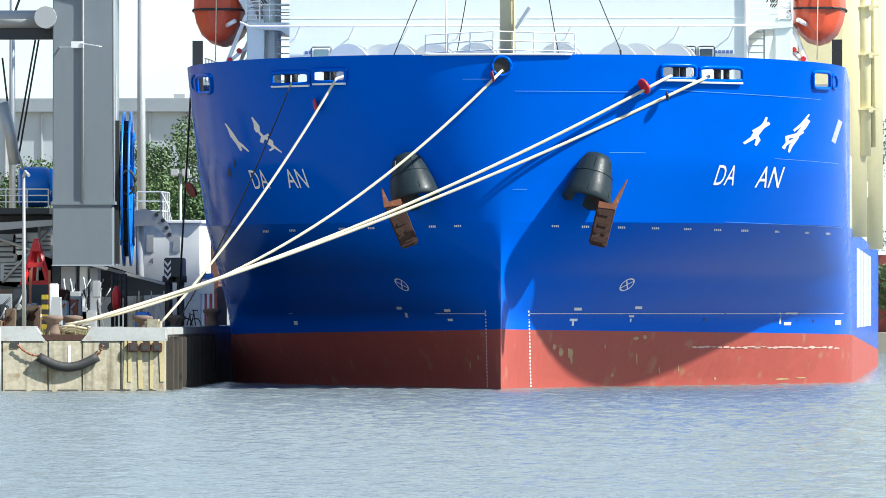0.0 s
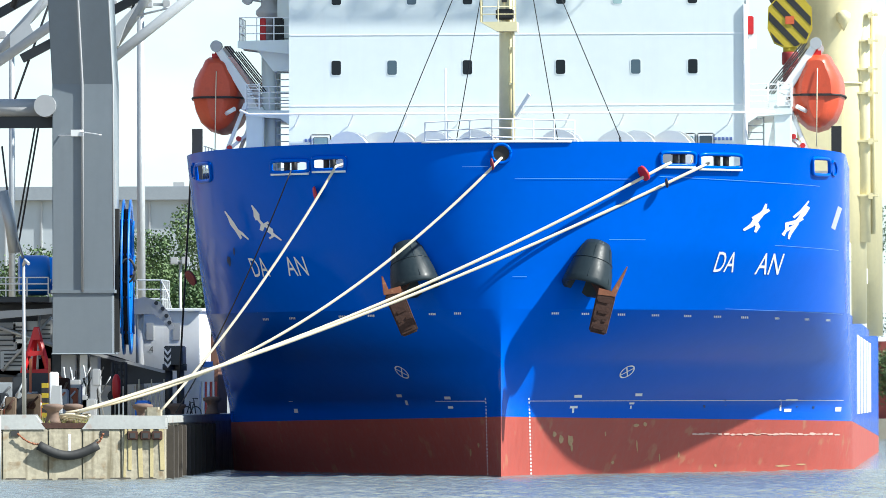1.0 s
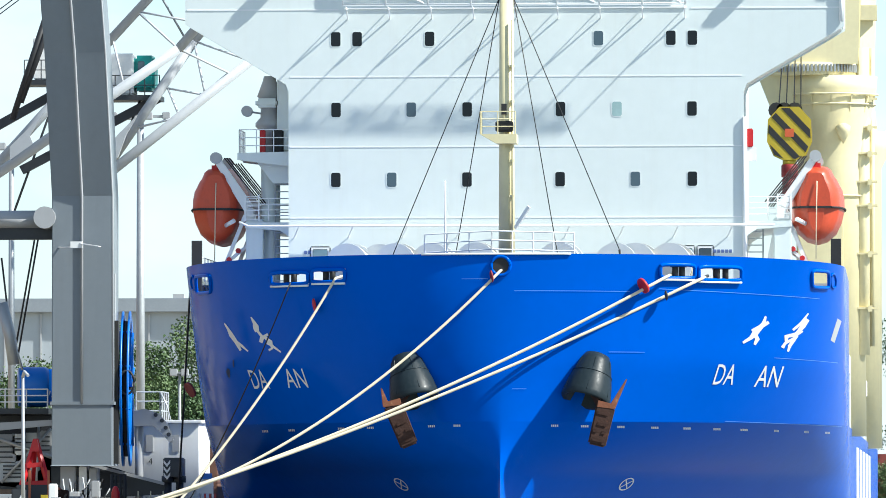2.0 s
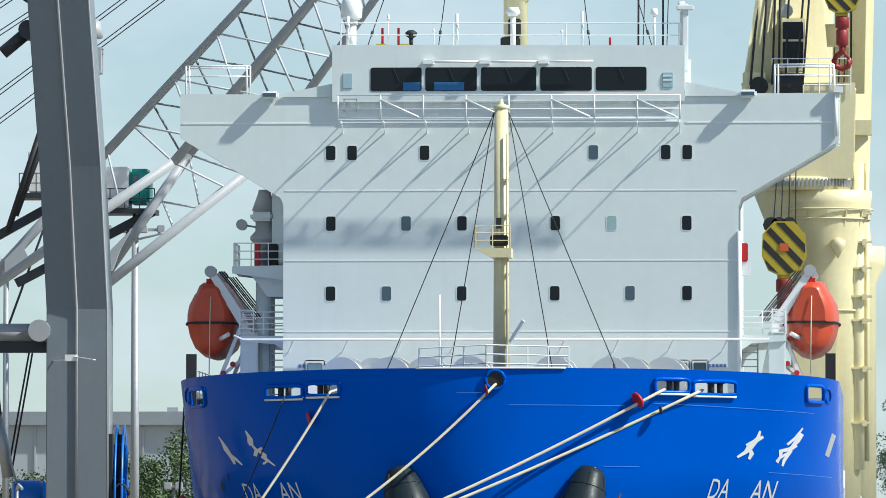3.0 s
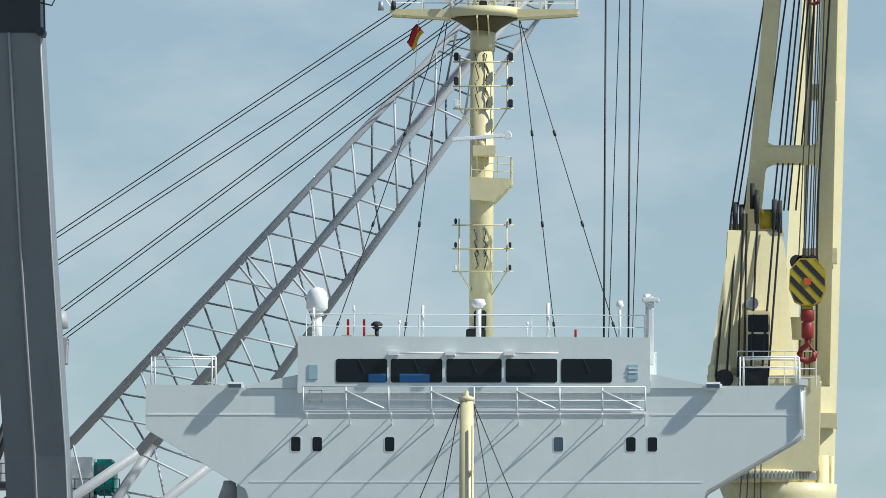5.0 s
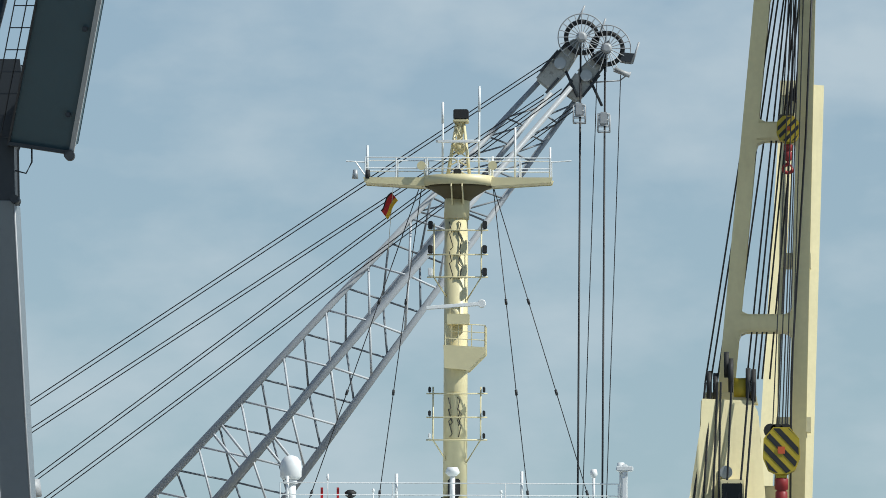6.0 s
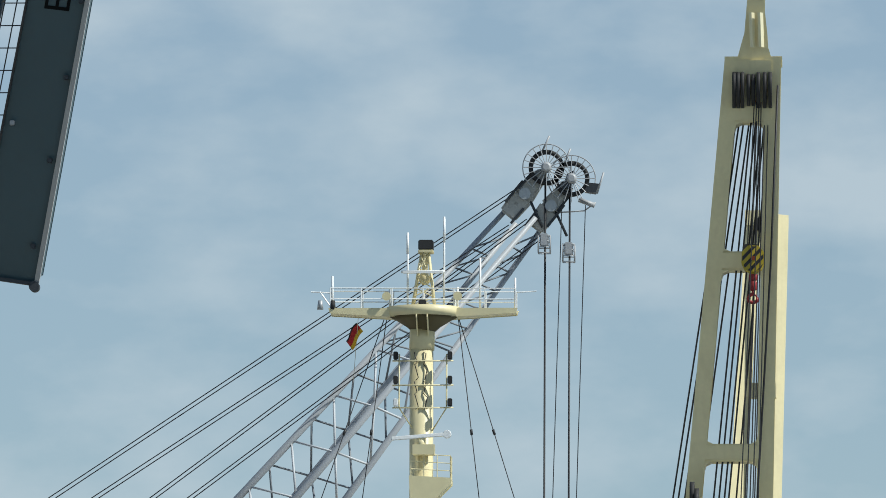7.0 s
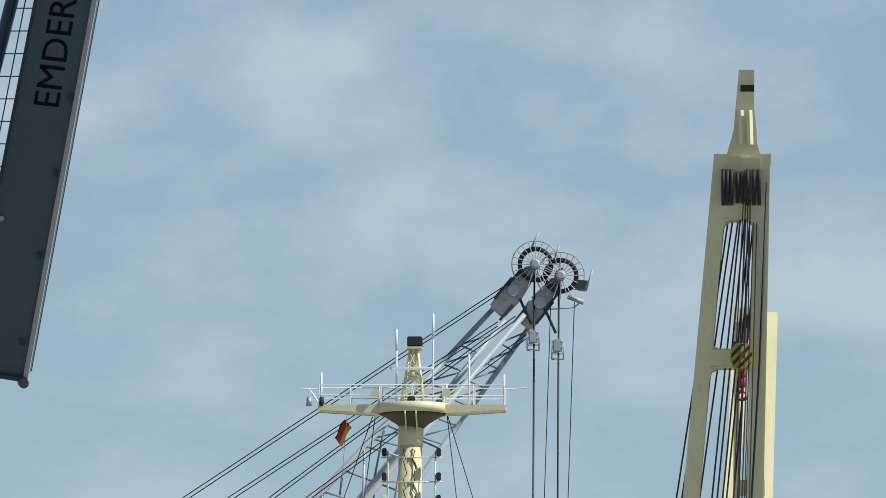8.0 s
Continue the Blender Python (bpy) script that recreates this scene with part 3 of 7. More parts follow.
yard = part("yard_platform", bm, CREAM, mast, bevel=0.03)
bm = bm_new()
rail(bm, [(-4.1, MY - 0.65, 43.25), (4.1, MY - 0.65, 43.2)], 0.95, 2, 1.35, 0.03)
rail(bm, [(-4.1, MY + 0.65, 43.25), (4.1, MY + 0.65, 43.2)], 0.95, 2, 1.35, 0.03)
tube(bm, (-5.0, MY, 44.1), (-4.1, MY, 44.05), 0.03, 5)
tube(bm, (4.1, MY, 44.05), (5.0, MY, 44.1), 0.03, 5)
tube(bm, (-4.6, MY, 44.1), (-4.1, MY, 43.4), 0.03, 5)
for x, h in ((-4.05, 1.5), (4.05, 1.4), (2.5, 2.3), (-1.5, 0.9), (1.5, 1.0)):
    tube(bm, (x, MY, 43.3), (x, MY, 43.3 + h), 0.05, 6)
part("yard_rail", bm, WHITE_TRIM, yard)
for x in (-1.6, 1.55):
    bm = bm_new()
    tube(bm, (x, MY - 0.9, 43.8), (x, MY - 0.6, 43.8), 0.2, 14, 0.1)
    part("horn_dish", bm, CREAM, yard)
for x in (-4.55, -4.0):
    bm = bm_new()
    tube(bm, (x, MY - 0.6, 43.25), (x, MY - 0.6, 43.65), 0.14, 12, 0.1)
    part("yard_lamp", bm, BLACK if x > -4.3 else STEEL, yard)
for p, q in (((-0.5, 43.3), (-0.1, 45.8)), ((0.5, 43.3), (0.22, 45.8))):
    bm = bm_new()
    for s in (-0.4, 0.4):
        tube(bm, (p[0], MY + s, p[1]), (q[0], MY + s * 0.4, q[1]), 0.06, 6)
    for k in range(5):
        u = k / 5
        tube(bm, (p[0] * (1 - u), MY - 0.4, 43.4 + u * 2.2), (-p[0] * (1 - u) * 0.9, MY - 0.35, 43.8 + u * 2.2), 0.03, 5)
    part("topmast_frame", bm, CREAM, mast)
bm = bm_new()
lathe(bm, [(0.12, 44.4), (0.26, 44.55), (0.26, 44.75), (0.12, 44.95), (0.14, 45.3), (0.2, 45.5), (0.14, 45.7), (0.3, 45.8)], 14, pose(0.05, MY, 0))
part("topmast_drum", bm, CREAM, mast)
bm = bm_new()
box(bm, -0.24, 0.44, MY - 0.4, MY + 0.4, 45.8, 45.93)
part("top_plate", bm, CREAM, mast, bevel=0.03)
bm = bm_new()
box(bm, -0.23, 0.43, MY - 0.4, MY + 0.3, 45.93, 46.37)
part("top_lamp", bm, BLACK, mast, bevel=0.04)
bm = bm_new()
tube(bm, (-0.98, MY - 0.5, 44.93), (0.97, MY - 0.5, 44.93), 0.06, 8)
box(bm, -0.9, 0.9, MY - 0.6, MY - 0.4, 44.86, 44.96)
for x, h in ((-0.7, 3.4), (0.92, 4.1)):
    tube(bm, (x, MY - 0.3, 43.3), (x, MY - 0.3, 43.3 + h), 0.045, 6)
    tube(bm, (x, MY - 0.3, 43.3 + h * 0.72), (x, MY - 0.3, 43.3 + h * 0.98), 0.055, 6)
part("scanner_bar", bm, WHITE_TRIM, mast)
bm = bm_new()
box(bm, -0.17, 0.17, MY - 1.2, MY - 0.9, 43.38, 43.62)
part("mast_lamp", bm, BLACK, mast, bevel=0.04)
# radar arms with lamps, radar scanner, ladder platform
for zs in ((40.96, 39.88, 38.88), (33.72, 32.67, 31.67)):
    for z in zs:
        bm = bm_new()
        tube(bm, (-1.35, MY - 0.55, z), (1.35, MY - 0.55, z), 0.035, 6)
        part("lamp_arm", bm, CREAM, mast)
    arms = None
    for s in (-1, 1):
        bm = bm_new()
        pipe(bm, [(s * 1.05, MY - 0.55, zs[0] + 0.3), (s * 1.05, MY - 0.55, zs[2]), (s * 0.4, MY - 0.3, zs[2] - 1.0)], 0.035, 6)
        arms = part("lamp_upright", bm, CREAM, mast)
    for z in zs:
        for s in (-1, 1):
            bm = bm_new()
            k = 0.62 if zs[0] > 40 else 0.35
            box(bm, s * 1.2 - 0.16 * k, s * 1.2 + 0.16 * k, MY - 0.8, MY - 0.45, z + 0.05, z + 0.15 + 0.4 * k)
            part("signal_lamp", bm, BLACK if (z != zs[2] or s > 0) else WHITE_TRIM, arms, bevel=0.03)
for z0 in (38.8, 40.1, 31.8, 32.3):
    for s in (-0.22, 0.18):
        bm = bm_new()
        pipe(bm, [(s - 0.1, MY - 0.53, z0), (s + 0.02, MY - 0.55, z0 + 0.35 + s), (s - 0.14, MY - 0.545, z0 + 0.7), (s - 0.04, MY - 0.55, z0 + 1.0 + s), (s - 0.16, MY - 0.53, z0 + 1.25)], 0.022, 5)
        part("cable", bm, ROPE_DARK, mast)
bm = bm_new()
bar(bm, (-1.36, MY - 1.2, 37.45), (1.1, MY - 1.0, 37.66), 0.28, 0.16)
tube(bm, (1.1, MY - 1.15, 37.66), (1.1, MY - 0.85, 37.66), 0.19, 10)
radar = part("radar_scanner", bm, WHITE_TRIM, mast, "white radar scanner bar", bevel=0.02)
bm = bm_new()
tube(bm, (-0.05, MY - 1.0, 37.0), (-0.05, MY - 1.0, 37.5), 0.2, 14)
box(bm, -0.42, 0.55, MY - 1.2, MY - 0.5, 36.75, 37.2)
part("radar_motor", bm, CREAM, radar)
for z, x1 in ((35.6, 1.25),):
    bm = bm_new()
    prism(bm, [(-0.55, z + 0.2), (x1, z + 0.1), (x1, z - 0.1), (0.5, z - 0.85), (-0.5, z - 0.75)], MY - 1.1, MY + 0.3)
    plat = part("radar_platform", bm, CREAM, mast, bevel=0.03)
    bm = bm_new()
    rail(bm, [(-0.5, MY - 1.05, z + 0.2), (x1, MY - 1.05, z + 0.1), (x1, MY + 0.2, z + 0.1)], 1.0, 3, 0.65, 0.025)
    part("platform_rail", bm, CREAM, plat)
bm = bm_new()
box(bm, -0.7, 0.15, MY - 1.2, MY - 0.5, 28.3, 29.1)
box(bm, -0.35, 0.2, MY - 1.4, MY - 1.1, 29.1, 29.9)
part("mast_locker", bm, BLACK, mast, bevel=0.05)
for x0, z0, x1 in ((-1.63, 42.8, -3.48), (-1.74, 42.8, -6.68), (1.56, 42.8, 3.26), (1.59, 42.8, 6.05)):
    bm = bm_new()
    end = Vector((x1, MY - 1, 28.4))
    start = Vector((x0, MY - 0.4, z0))
    pipe(bm, [start, end], 0.022, 5)
    for u in (0.34, 0.62, 0.93):
        p = start.lerp(end, u)
        tube(bm, p, p + (end - start).normalized() * 0.25, 0.06, 6)
    part("stay", bm, ROPE_DARK, mast)
FLAGS = [material("flag_" + k, c, 0.8) for k, c in (("black", (0.02, 0.02, 0.02)), ("red", (0.45, 0.02, 0.02)), ("gold", (0.65, 0.38, 0.02)))]
bm = bm_new()
tube(bm, (-2.9, MY, 42.95), (-3.1, MY, 40.2), 0.012, 4)
flag = part("flag_line", bm, ROPE_CREAM, ship)
for i, mm in enumerate(FLAGS):
    rows = []
    for k in range(4):
        h = (0.0, 0.14, 0.64)[i] + (0.14, 0.50, 0.36)[i] * k / 3
        rows.append([(-2.98 + 0.30 * h - 0.52 * u - 0.06 * math.sin(5 * u), MY + 0.10 * math.sin(6 * u + 2 * h), 42.72 - 0.42 * h - 0.85 * u + 0.05 * math.sin(7 * u + h)) for u in (j / 12 for j in range(13))])
    grid_mesh("flag_stripe", rows, mm, flag)

# ---- winches on the forecastle ----
def winch(x, y, w, mat_rope):
    bm = bm_new()
    for s in (-1, 1):
        tube(bm, (x + s * w, y, 13.75), (x + s * w + s * 0.06, y, 13.75), 0.98, 24)
    win = thing("mooring_winch", (x, y, 11.9), "white mooring winch drum wound with rope on the foredeck", "winch", "foredeck winches")
    spin = Matrix.Translation((x, y, 0)) @ pose(0, 0, 0, 0, 0, 77) @ Matrix.Translation((-x, -y, 0))
    bm.transform(spin)
    part("drum_flange", bm, WHITE_TRIM, win)
    bm = bm_new()
    tube(bm, (x - w, y, 13.75), (x + w, y, 13.75), 0.6, 18)
    for k in range(int(w / 0.09)):
        tube(bm, (x - w + 0.1 + k * 0.18, y, 13.75), (x - w + 0.2 + k * 0.18, y, 13.75), 0.8 + 0.05 * (k % 3), 18)
    bm.transform(spin)
    part("rope_drum", bm, mat_rope, win)
    bm = bm_new()
    box(bm, x - w - 0.3, x - w - 0.08, y - 0.6, y + 0.6, 11.9, 13.9)
    box(bm, x + w + 0.08, x + w + 0.3, y - 0.6, y + 0.6, 11.9, 13.9)
    bm.transform(spin)
    part("winch_stand", bm, GREY_LIGHT, win, bevel=0.04)


for x, y, w, mm in ((-6.9, 9, 0.5, WHITE_TRIM), (-5.6, 9.3, 0.2, WHITE_TRIM), (-4.85, 8.6, 0.35, ROPE_CREAM), (-3.3, 8.6, 0.35, WHITE_TRIM), (-1.35, 7.5, 0.3, ROPE_CREAM), (2.2, 7.5, 0.4, WHITE_TRIM), (4.55, 8.8, 0.2, WHITE_TRIM), (5.4, 9, 0.35, ROPE_CREAM), (6.9, 9.3, 0.42, ROPE_CREAM)):
    winch(x, y, w, mm)
# stem rail
bm = bm_new()
rail(bm, [(-3.3, 2.5, 13.75), (-0.4, 1.2, 13.85), (3.0, 2.5, 13.8)], 1.15, 3, 1.0, 0.035)
part("stem_rail", bm, WHITE_TRIM, ship)
bm = bm_new()
tube(bm, (-2.65, 6, 11.9), (-2.65, 6, 17.3), 0.04, 6)
part("jack_staff", bm, WHITE_TRIM, ship)
bm = bm_new()
pipe(bm, [(x, hull_y(x, 13.9) - 0.05, 14.0 - 0.022 * max(0, hull_y(x, 13.9) - 1)) for x in (-3.3 + i * 0.33 for i in range(20))], 0.05, 6)
part("stem_capping", bm, WHITE_TRIM, ship)

# ---- chocks, fairlead, marks and name on the bow ----
def on_skin(x, z, out=0.03):
    return (x, hull_y(x, z) - out, z)


for a, b, c, d in CHOCKS:
    bm = bm_new()
    ring, n = [], 8
    for k in range(4 * n):
        ang = 2 * math.pi * (k + 0.5) / (4 * n)
        u, v = math.cos(ang), math.sin(ang)
        u, v = math.copysign(abs(u) ** 0.35, u), math.copysign(abs(v) ** 0.35, v)
        ring.append(on_skin((a + b) / 2 + u * (b - a) / 2, (c + d) / 2 + v * (d - c) / 2, 0.05))
    pipe(bm, ring + ring[:2], 0.085, 8)
    chock = part("chock_frame", bm, HULL_BLUE, ship)
    if abs(a) < 11:
        for u in (0.42, 0.62):
            bm = bm_new()
            x = a + (b - a) * u
            y = hull_y(x, d) + 0.25
            tube(bm, (x, y, c - 0.05), (x, y, d + 0.1), 0.13, 12)
            box(bm, x - 0.2, x + 0.2, y - 0.1, y + 0.2, d - 0.1, d + 0.1)
            part("roller", bm, BLACK, chock)
        bm = bm_new()
        pipe(bm, [on_skin(a + (b - a) * k / 6, c - 0.08, 0.12) for k in range(7)], 0.05, 6)
        part("sill", bm, WHITE_TRIM, chock)
bm = bm_new()
ring = [(0.04 + 0.4 * math.cos(k * math.pi / 12), 0.0, 13.5 + 0.4 * math.sin(k * math.pi / 12)) for k in range(26)]
pipe(bm, [(x, hull_y(x, z) - 0.05, z) for x, _, z in ring], 0.07, 8)
fairlead = part("fairlead_rim", bm, HULL_BLUE, ship)
bm = bm_new()
tube(bm, (0.04, -0.04, 13.5), (0.04, 0.5, 13.5), 0.38, 24)
part("fairlead_hole", bm, BLACK, fairlead)
for sx in (-1, 1):
    bm = bm_new()
    pts = [on_skin(sx * (13.78 + 0.11 * math.cos(k * math.pi / 8)), 13.1 + 0.3 * math.sin(k * math.pi / 8), 0.06) for k in range(18)]
    pipe(bm, pts, 0.05, 6)
    part("small_chock", bm, HULL_BLUE, ship)


def painted(name, vs, fs, place, paint=None):
    """Flat paint laid on the bow: place turns a flat (u, v) into (x, z)."""
    bm = bm_new()
    bv = [bm.verts.new((v[0], v[1], 0)) for v in vs]
    for f in fs:
        bm.faces.new([bv[i] for i in f])
    bmesh.ops.triangulate(bm, faces=bm.faces)
    bmesh.ops.subdivide_edges(bm, edges=[e for e in bm.edges if e.calc_length() > 0.25], cuts=2)
    for v in bm.verts:
        x, z = place(v.co.x, v.co.y)
        v.co = on_skin(x, z, 0.035)
    return part(name, bm, paint or MARK_WHITE, ship)


# the two Latin words, sheared as they lie on the flare
vs_da, fs_da = letters("DA", 1.0)
vs_an, fs_an = letters("AN", 1.0)


def span(vs):
    us, ws = [v[0] for v in vs], [v[1] for v in vs]
    return min(us), max(us), min(ws), max(ws)


for word, data, (x0, x1, z0, z1, lean) in (
        ("name_letters", (vs_da, fs_da), (8.73, 9.55, 8.6, 9.45, 0.28)), ("name_letters", (vs_an, fs_an), (10.42, 11.4, 8.53, 9.42, 0.30)),
        ("name_letters", (vs_da, fs_da), (-10.95, -10.17, 8.5, 9.3, -0.28)), ("name_letters", (vs_an, fs_an), (-9.3, -8.35, 8.5, 9.3, -0.26))):
    vs, fs = data
    if not vs:
        continue
    u0, u1, v0, v1 = span(vs)
    painted(word, vs, fs, lambda u, v: (x0 + (u - u0) / (u1 - u0) * (x1 - x0) + lean * (v - v0) / (v1 - v0), z0 + (v - v0) / (v1 - v0) * (z1 - z0)))


def brush(x0, z0, strokes):
    """Brush-written strokes on the bow; each is a swelling line through (dx, dz, width) steps of 24 mm."""
    for line in strokes:
        left, right = [], []
        for k, (x, z, w) in enumerate(line):
            (xa, za, _), (xb, zb, _) = line[max(k - 1, 0)], line[min(k + 1, len(line) - 1)]
            d = Vector((xb - xa, zb - za)).normalized() * w * 0.40
            left.append((x - d.y, z + d.x))
            right.append((x + d.y, z - d.x))
        n = len(line)
        painted("name_stroke", left + right, [(k, k + 1, n + k + 1, n + k) for k in range(n - 1)], lambda u, v: (x0 + u * 0.024, z0 - v * 0.024))


brush(9.99, 10.34, [[(41, -48, 4), (37, -35, 9), (22, -18, 13), (15, -10, 8), (1, -1, 5)], [(46, -38, 6), (34, -31, 9), (18, -20, 12)], [(22, -16, 9), (26, -8, 10), (21, 2, 5)]])
brush(11.6, 10.09, [[(47, -66, 3), (34, -48, 6), (20, -36, 5)], [(46, -56, 8), (38, -44, 10), (26, -30, 6)], [(36, -36, 8), (24, -28, 9), (6, -24, 6)], [(27, -27, 7), (14, -8, 7), (11, 2, 4)], [(9, -26, 9), (8, -14, 6), (1, -5, 6)], [(22, -22, 5), (6, -12, 6), (2, -4, 6)]])
brush(-12.23, 11.33, [[(0, 1, 3), (7, 11, 6), (13, 22, 11), (22, 34, 9), (31, 50, 6)], [(22, 34, 7), (34, 42, 6), (46, 52, 3)]])
brush(-10.9, 11.54, [[(0, 1, 3), (6, 11, 8), (9, 19, 15), (11, 27, 10)], [(10, 24, 5), (21, 37, 8), (32, 32, 6)], [(21, 36, 11), (17, 46, 9)], [(24, 36, 6), (37, 46, 9), (39, 57, 6), (32, 60, 5)], [(30, 46, 8), (56, 64, 3)]])


def dash(x, z, w, h, lean=0.0, name="hull_mark"):
    painted(name, [(0, 0), (1, 0), (1, 1), (0, 1)], [(0, 1, 2, 3)], lambda u, v: (x + (u - 0.5) * w + lean * (v - 0.5), z + (v - 0.5) * h))


for x in (2.25, 3.48, 4.95, 6.33, 7.64, 8.86, 9.97, 11.3, 12.53, 13.4, -1.83, -2.93, -5.64, -6.98, -9.33, -10.65):
    w = 0.32 if abs(x) < 11 else 0.2
    for k in range(4):
        dash(x + (k - 1.5) * w / 4, 6.86 - 0.015 * abs(x), w / 6, 0.09)
for x in (-0.78, 1.02):
    for k in range(22):
        dash(x, 0.1 + k * 0.15, 0.05, 0.08, name="draught_mark")
for x, z, w, h in ((2.94, 3.36, 0.3, 0.12), (2.73, 2.9, 0.3, 0.1), (2.7, 2.75, 0.08, 0.2), (5.37, 3.42, 0.28, 0.12), (5.05, 3.05, 0.2, 0.08), (5.0, 2.88, 0.06, 0.14), (11.69, 3.14, 0.5, 0.14), (11.5, 2.72, 0.3, 0.14), (11.2, 2.95, 0.07, 0.5),
                   (13.66, 2.76, 0.25, 0.2), (-2.6, 3.3, 0.3, 0.12), (-2.5, 2.9, 0.25, 0.1), (-4.9, 3.4, 0.25, 0.12), (-4.6, 3.1, 0.12, 0.2), (-10.4, 3.1, 0.2, 0.14), (-10.2, 2.75, 0.2, 0.18), (-10.7, 3.1, 0.15, 0.1)):
    dash(x, z, w, h, 0.02 * (1 if x > 0 else -1))
for x in (-4.61, 4.98):
    s = 1 if x > 0 else -1
    ring = []
    for k in range(24):
        a0, a1 = math.pi * k / 12, math.pi * (k + 1) / 12
        ring.append([(r * math.cos(a), r * math.sin(a)) for a in (a0, a1) for r in (0.28, 0.34)])
    vs = [p for q in ring for p in q]
    fs = [(4 * k, 4 * k + 1, 4 * k + 3, 4 * k + 2) for k in range(24)]
    for dx, dz in ((0.3, 0.025), (0.025, 0.3)):
        fs.append(tuple(range(len(vs), len(vs) + 4)))
        vs += [(-dx, -dz), (dx, -dz), (dx, dz), (-dx, dz)]
    painted("thruster_mark", vs, fs, lambda u, v: (x + u * 0.95, 4.4 + v * 0.62 + s * u * 0.5))
# pale line on the boot-top and long weld lines
for x0, x1, z in ((-3.2, -0.8, 3.15), (1.05, 13.9, 3.15)):
    n = 40
    painted("draught_line", [(x0 + (x1 - x0) * i / n, k) for k in (0, 1) for i in range(n + 1)], [(i, i + 1, n + 2 + i, n + 1 + i) for i in range(n)], lambda u, v: (u, z + 0.025 * v))
# pale weld seams across the plates
SEAM = material("weld_seam_paint", (0.10, 0.26, 0.66), 0.4)
for x0, x1, z, drop in ((-1.6, -0.5, 12.95, 0.0), (0.6, 5.4, 12.45, 0.02), (6.6, 13.2, 12.55, 0.25), (11.3, 13.9, 9.75, 0.1), (9.2, 14.0, 7.05, 0.12), (0.5, 1.1, 8.35, 0.0), (4.5, 6.0, 9.9, 0.0)):
    n = 24
    painted("seam", [(x0 + (x1 - x0) * i / n, k) for k in (0, 1) for i in range(n + 1)], [(i, i + 1, n + 2 + i, n + 1 + i) for i in range(n)], lambda u, v: (u, z - drop * (u - x0) / (x1 - x0) + 0.022 * v), SEAM)
# tall company letters on the port side as plain bars
for y0 in (52, 66, 80, 94, 108):
    bm = bm_new()
    box(bm, 14.25, 14.28, y0, y0 + 9, 2.5, 6.3)
    part("side_letter", bm, MARK_WHITE, ship)

# scuffs and worn streaks on the boot-top and topsides
SCUFF = material("scuffed_paint", (0.55, 0.36, 0.30), 0.7, vary=0.3, size=0.5)
SCRAPE = material("rubbed_primer", (0.42, 0.27, 0.14), 0.8, vary=0.35, size=0.4)
rnd = random.Random(3)


def smear(x, z, w, h, mat, lean=0.0):
    """A ragged patch laid on the bow."""
    n = 9
    vs = [(math.cos(2 * math.pi * k / n) * rnd.uniform(0.55, 1.0), math.sin(2 * math.pi * k / n) * rnd.uniform(0.55, 1.0)) for k in range(n)]
    ob = painted("scuff", vs, [tuple(range(n))], lambda u, v: (x + u * w / 2 + lean * v, z + v * h / 2))
    ob.data.materials[0] = mat


for i in range(24):
    smear(7.6 + i * 0.26, 1.72 - 0.004 * i + rnd.uniform(-0.03, 0.03), rnd.uniform(0.25, 0.5), rnd.uniform(0.06, 0.16), SCUFF)
for x, z, w, h in ((2.2, 1.55, 0.22, 0.5), (1.95, 1.75, 0.2, 0.3), (2.55, 1.5, 0.3, 0.55), (2.6, 1.15, 0.1, 0.5), (5.2, 2.1, 0.3, 0.2), (5.55, 2.15, 0.2, 0.3), (3.95, 1.75, 0.08, 0.3), (5.2, 1.2, 0.07, 0.7), (6.1, 0.7, 0.06, 0.5), (4.2, 0.5, 0.15, 0.2), (6.9, 0.8, 0.06, 0.4),
                   (11.2, 0.25, 0.8, 0.12), (12.0, 0.3, 0.6, 0.1), (-1.2, 1.3, 0.12, 0.3), (-1.6, 1.0, 0.1, 0.4), (8.4, 0.3, 0.12, 0.2)):
    smear(x, z, w, h, SCRAPE)
RUBBED = material("rubbed_dark_blue", (0.006, 0.03, 0.10), 0.6, vary=0.3)
for x, z, w, h in ((8.0, 3.0, 0.15, 0.35), (8.9, 3.05, 0.18, 0.4), (11.9, 2.95, 0.12, 0.3), (12.6, 2.9, 0.14, 0.3), (-12.2, 9.2, 0.25, 0.5), (-11.9, 9.6, 0.1, 0.5)):
    smear(x, z, w, h, RUBBED)

painted("freeing_slot", [(0, 0), (1, 0), (1, 1), (0, 1)], [(0, 1, 2, 3)], lambda u, v: (13.62 + 0.16 * u + 0.30 * v, 10.6 + 0.95 * v - 0.1 * u), GREY_LIGHT)

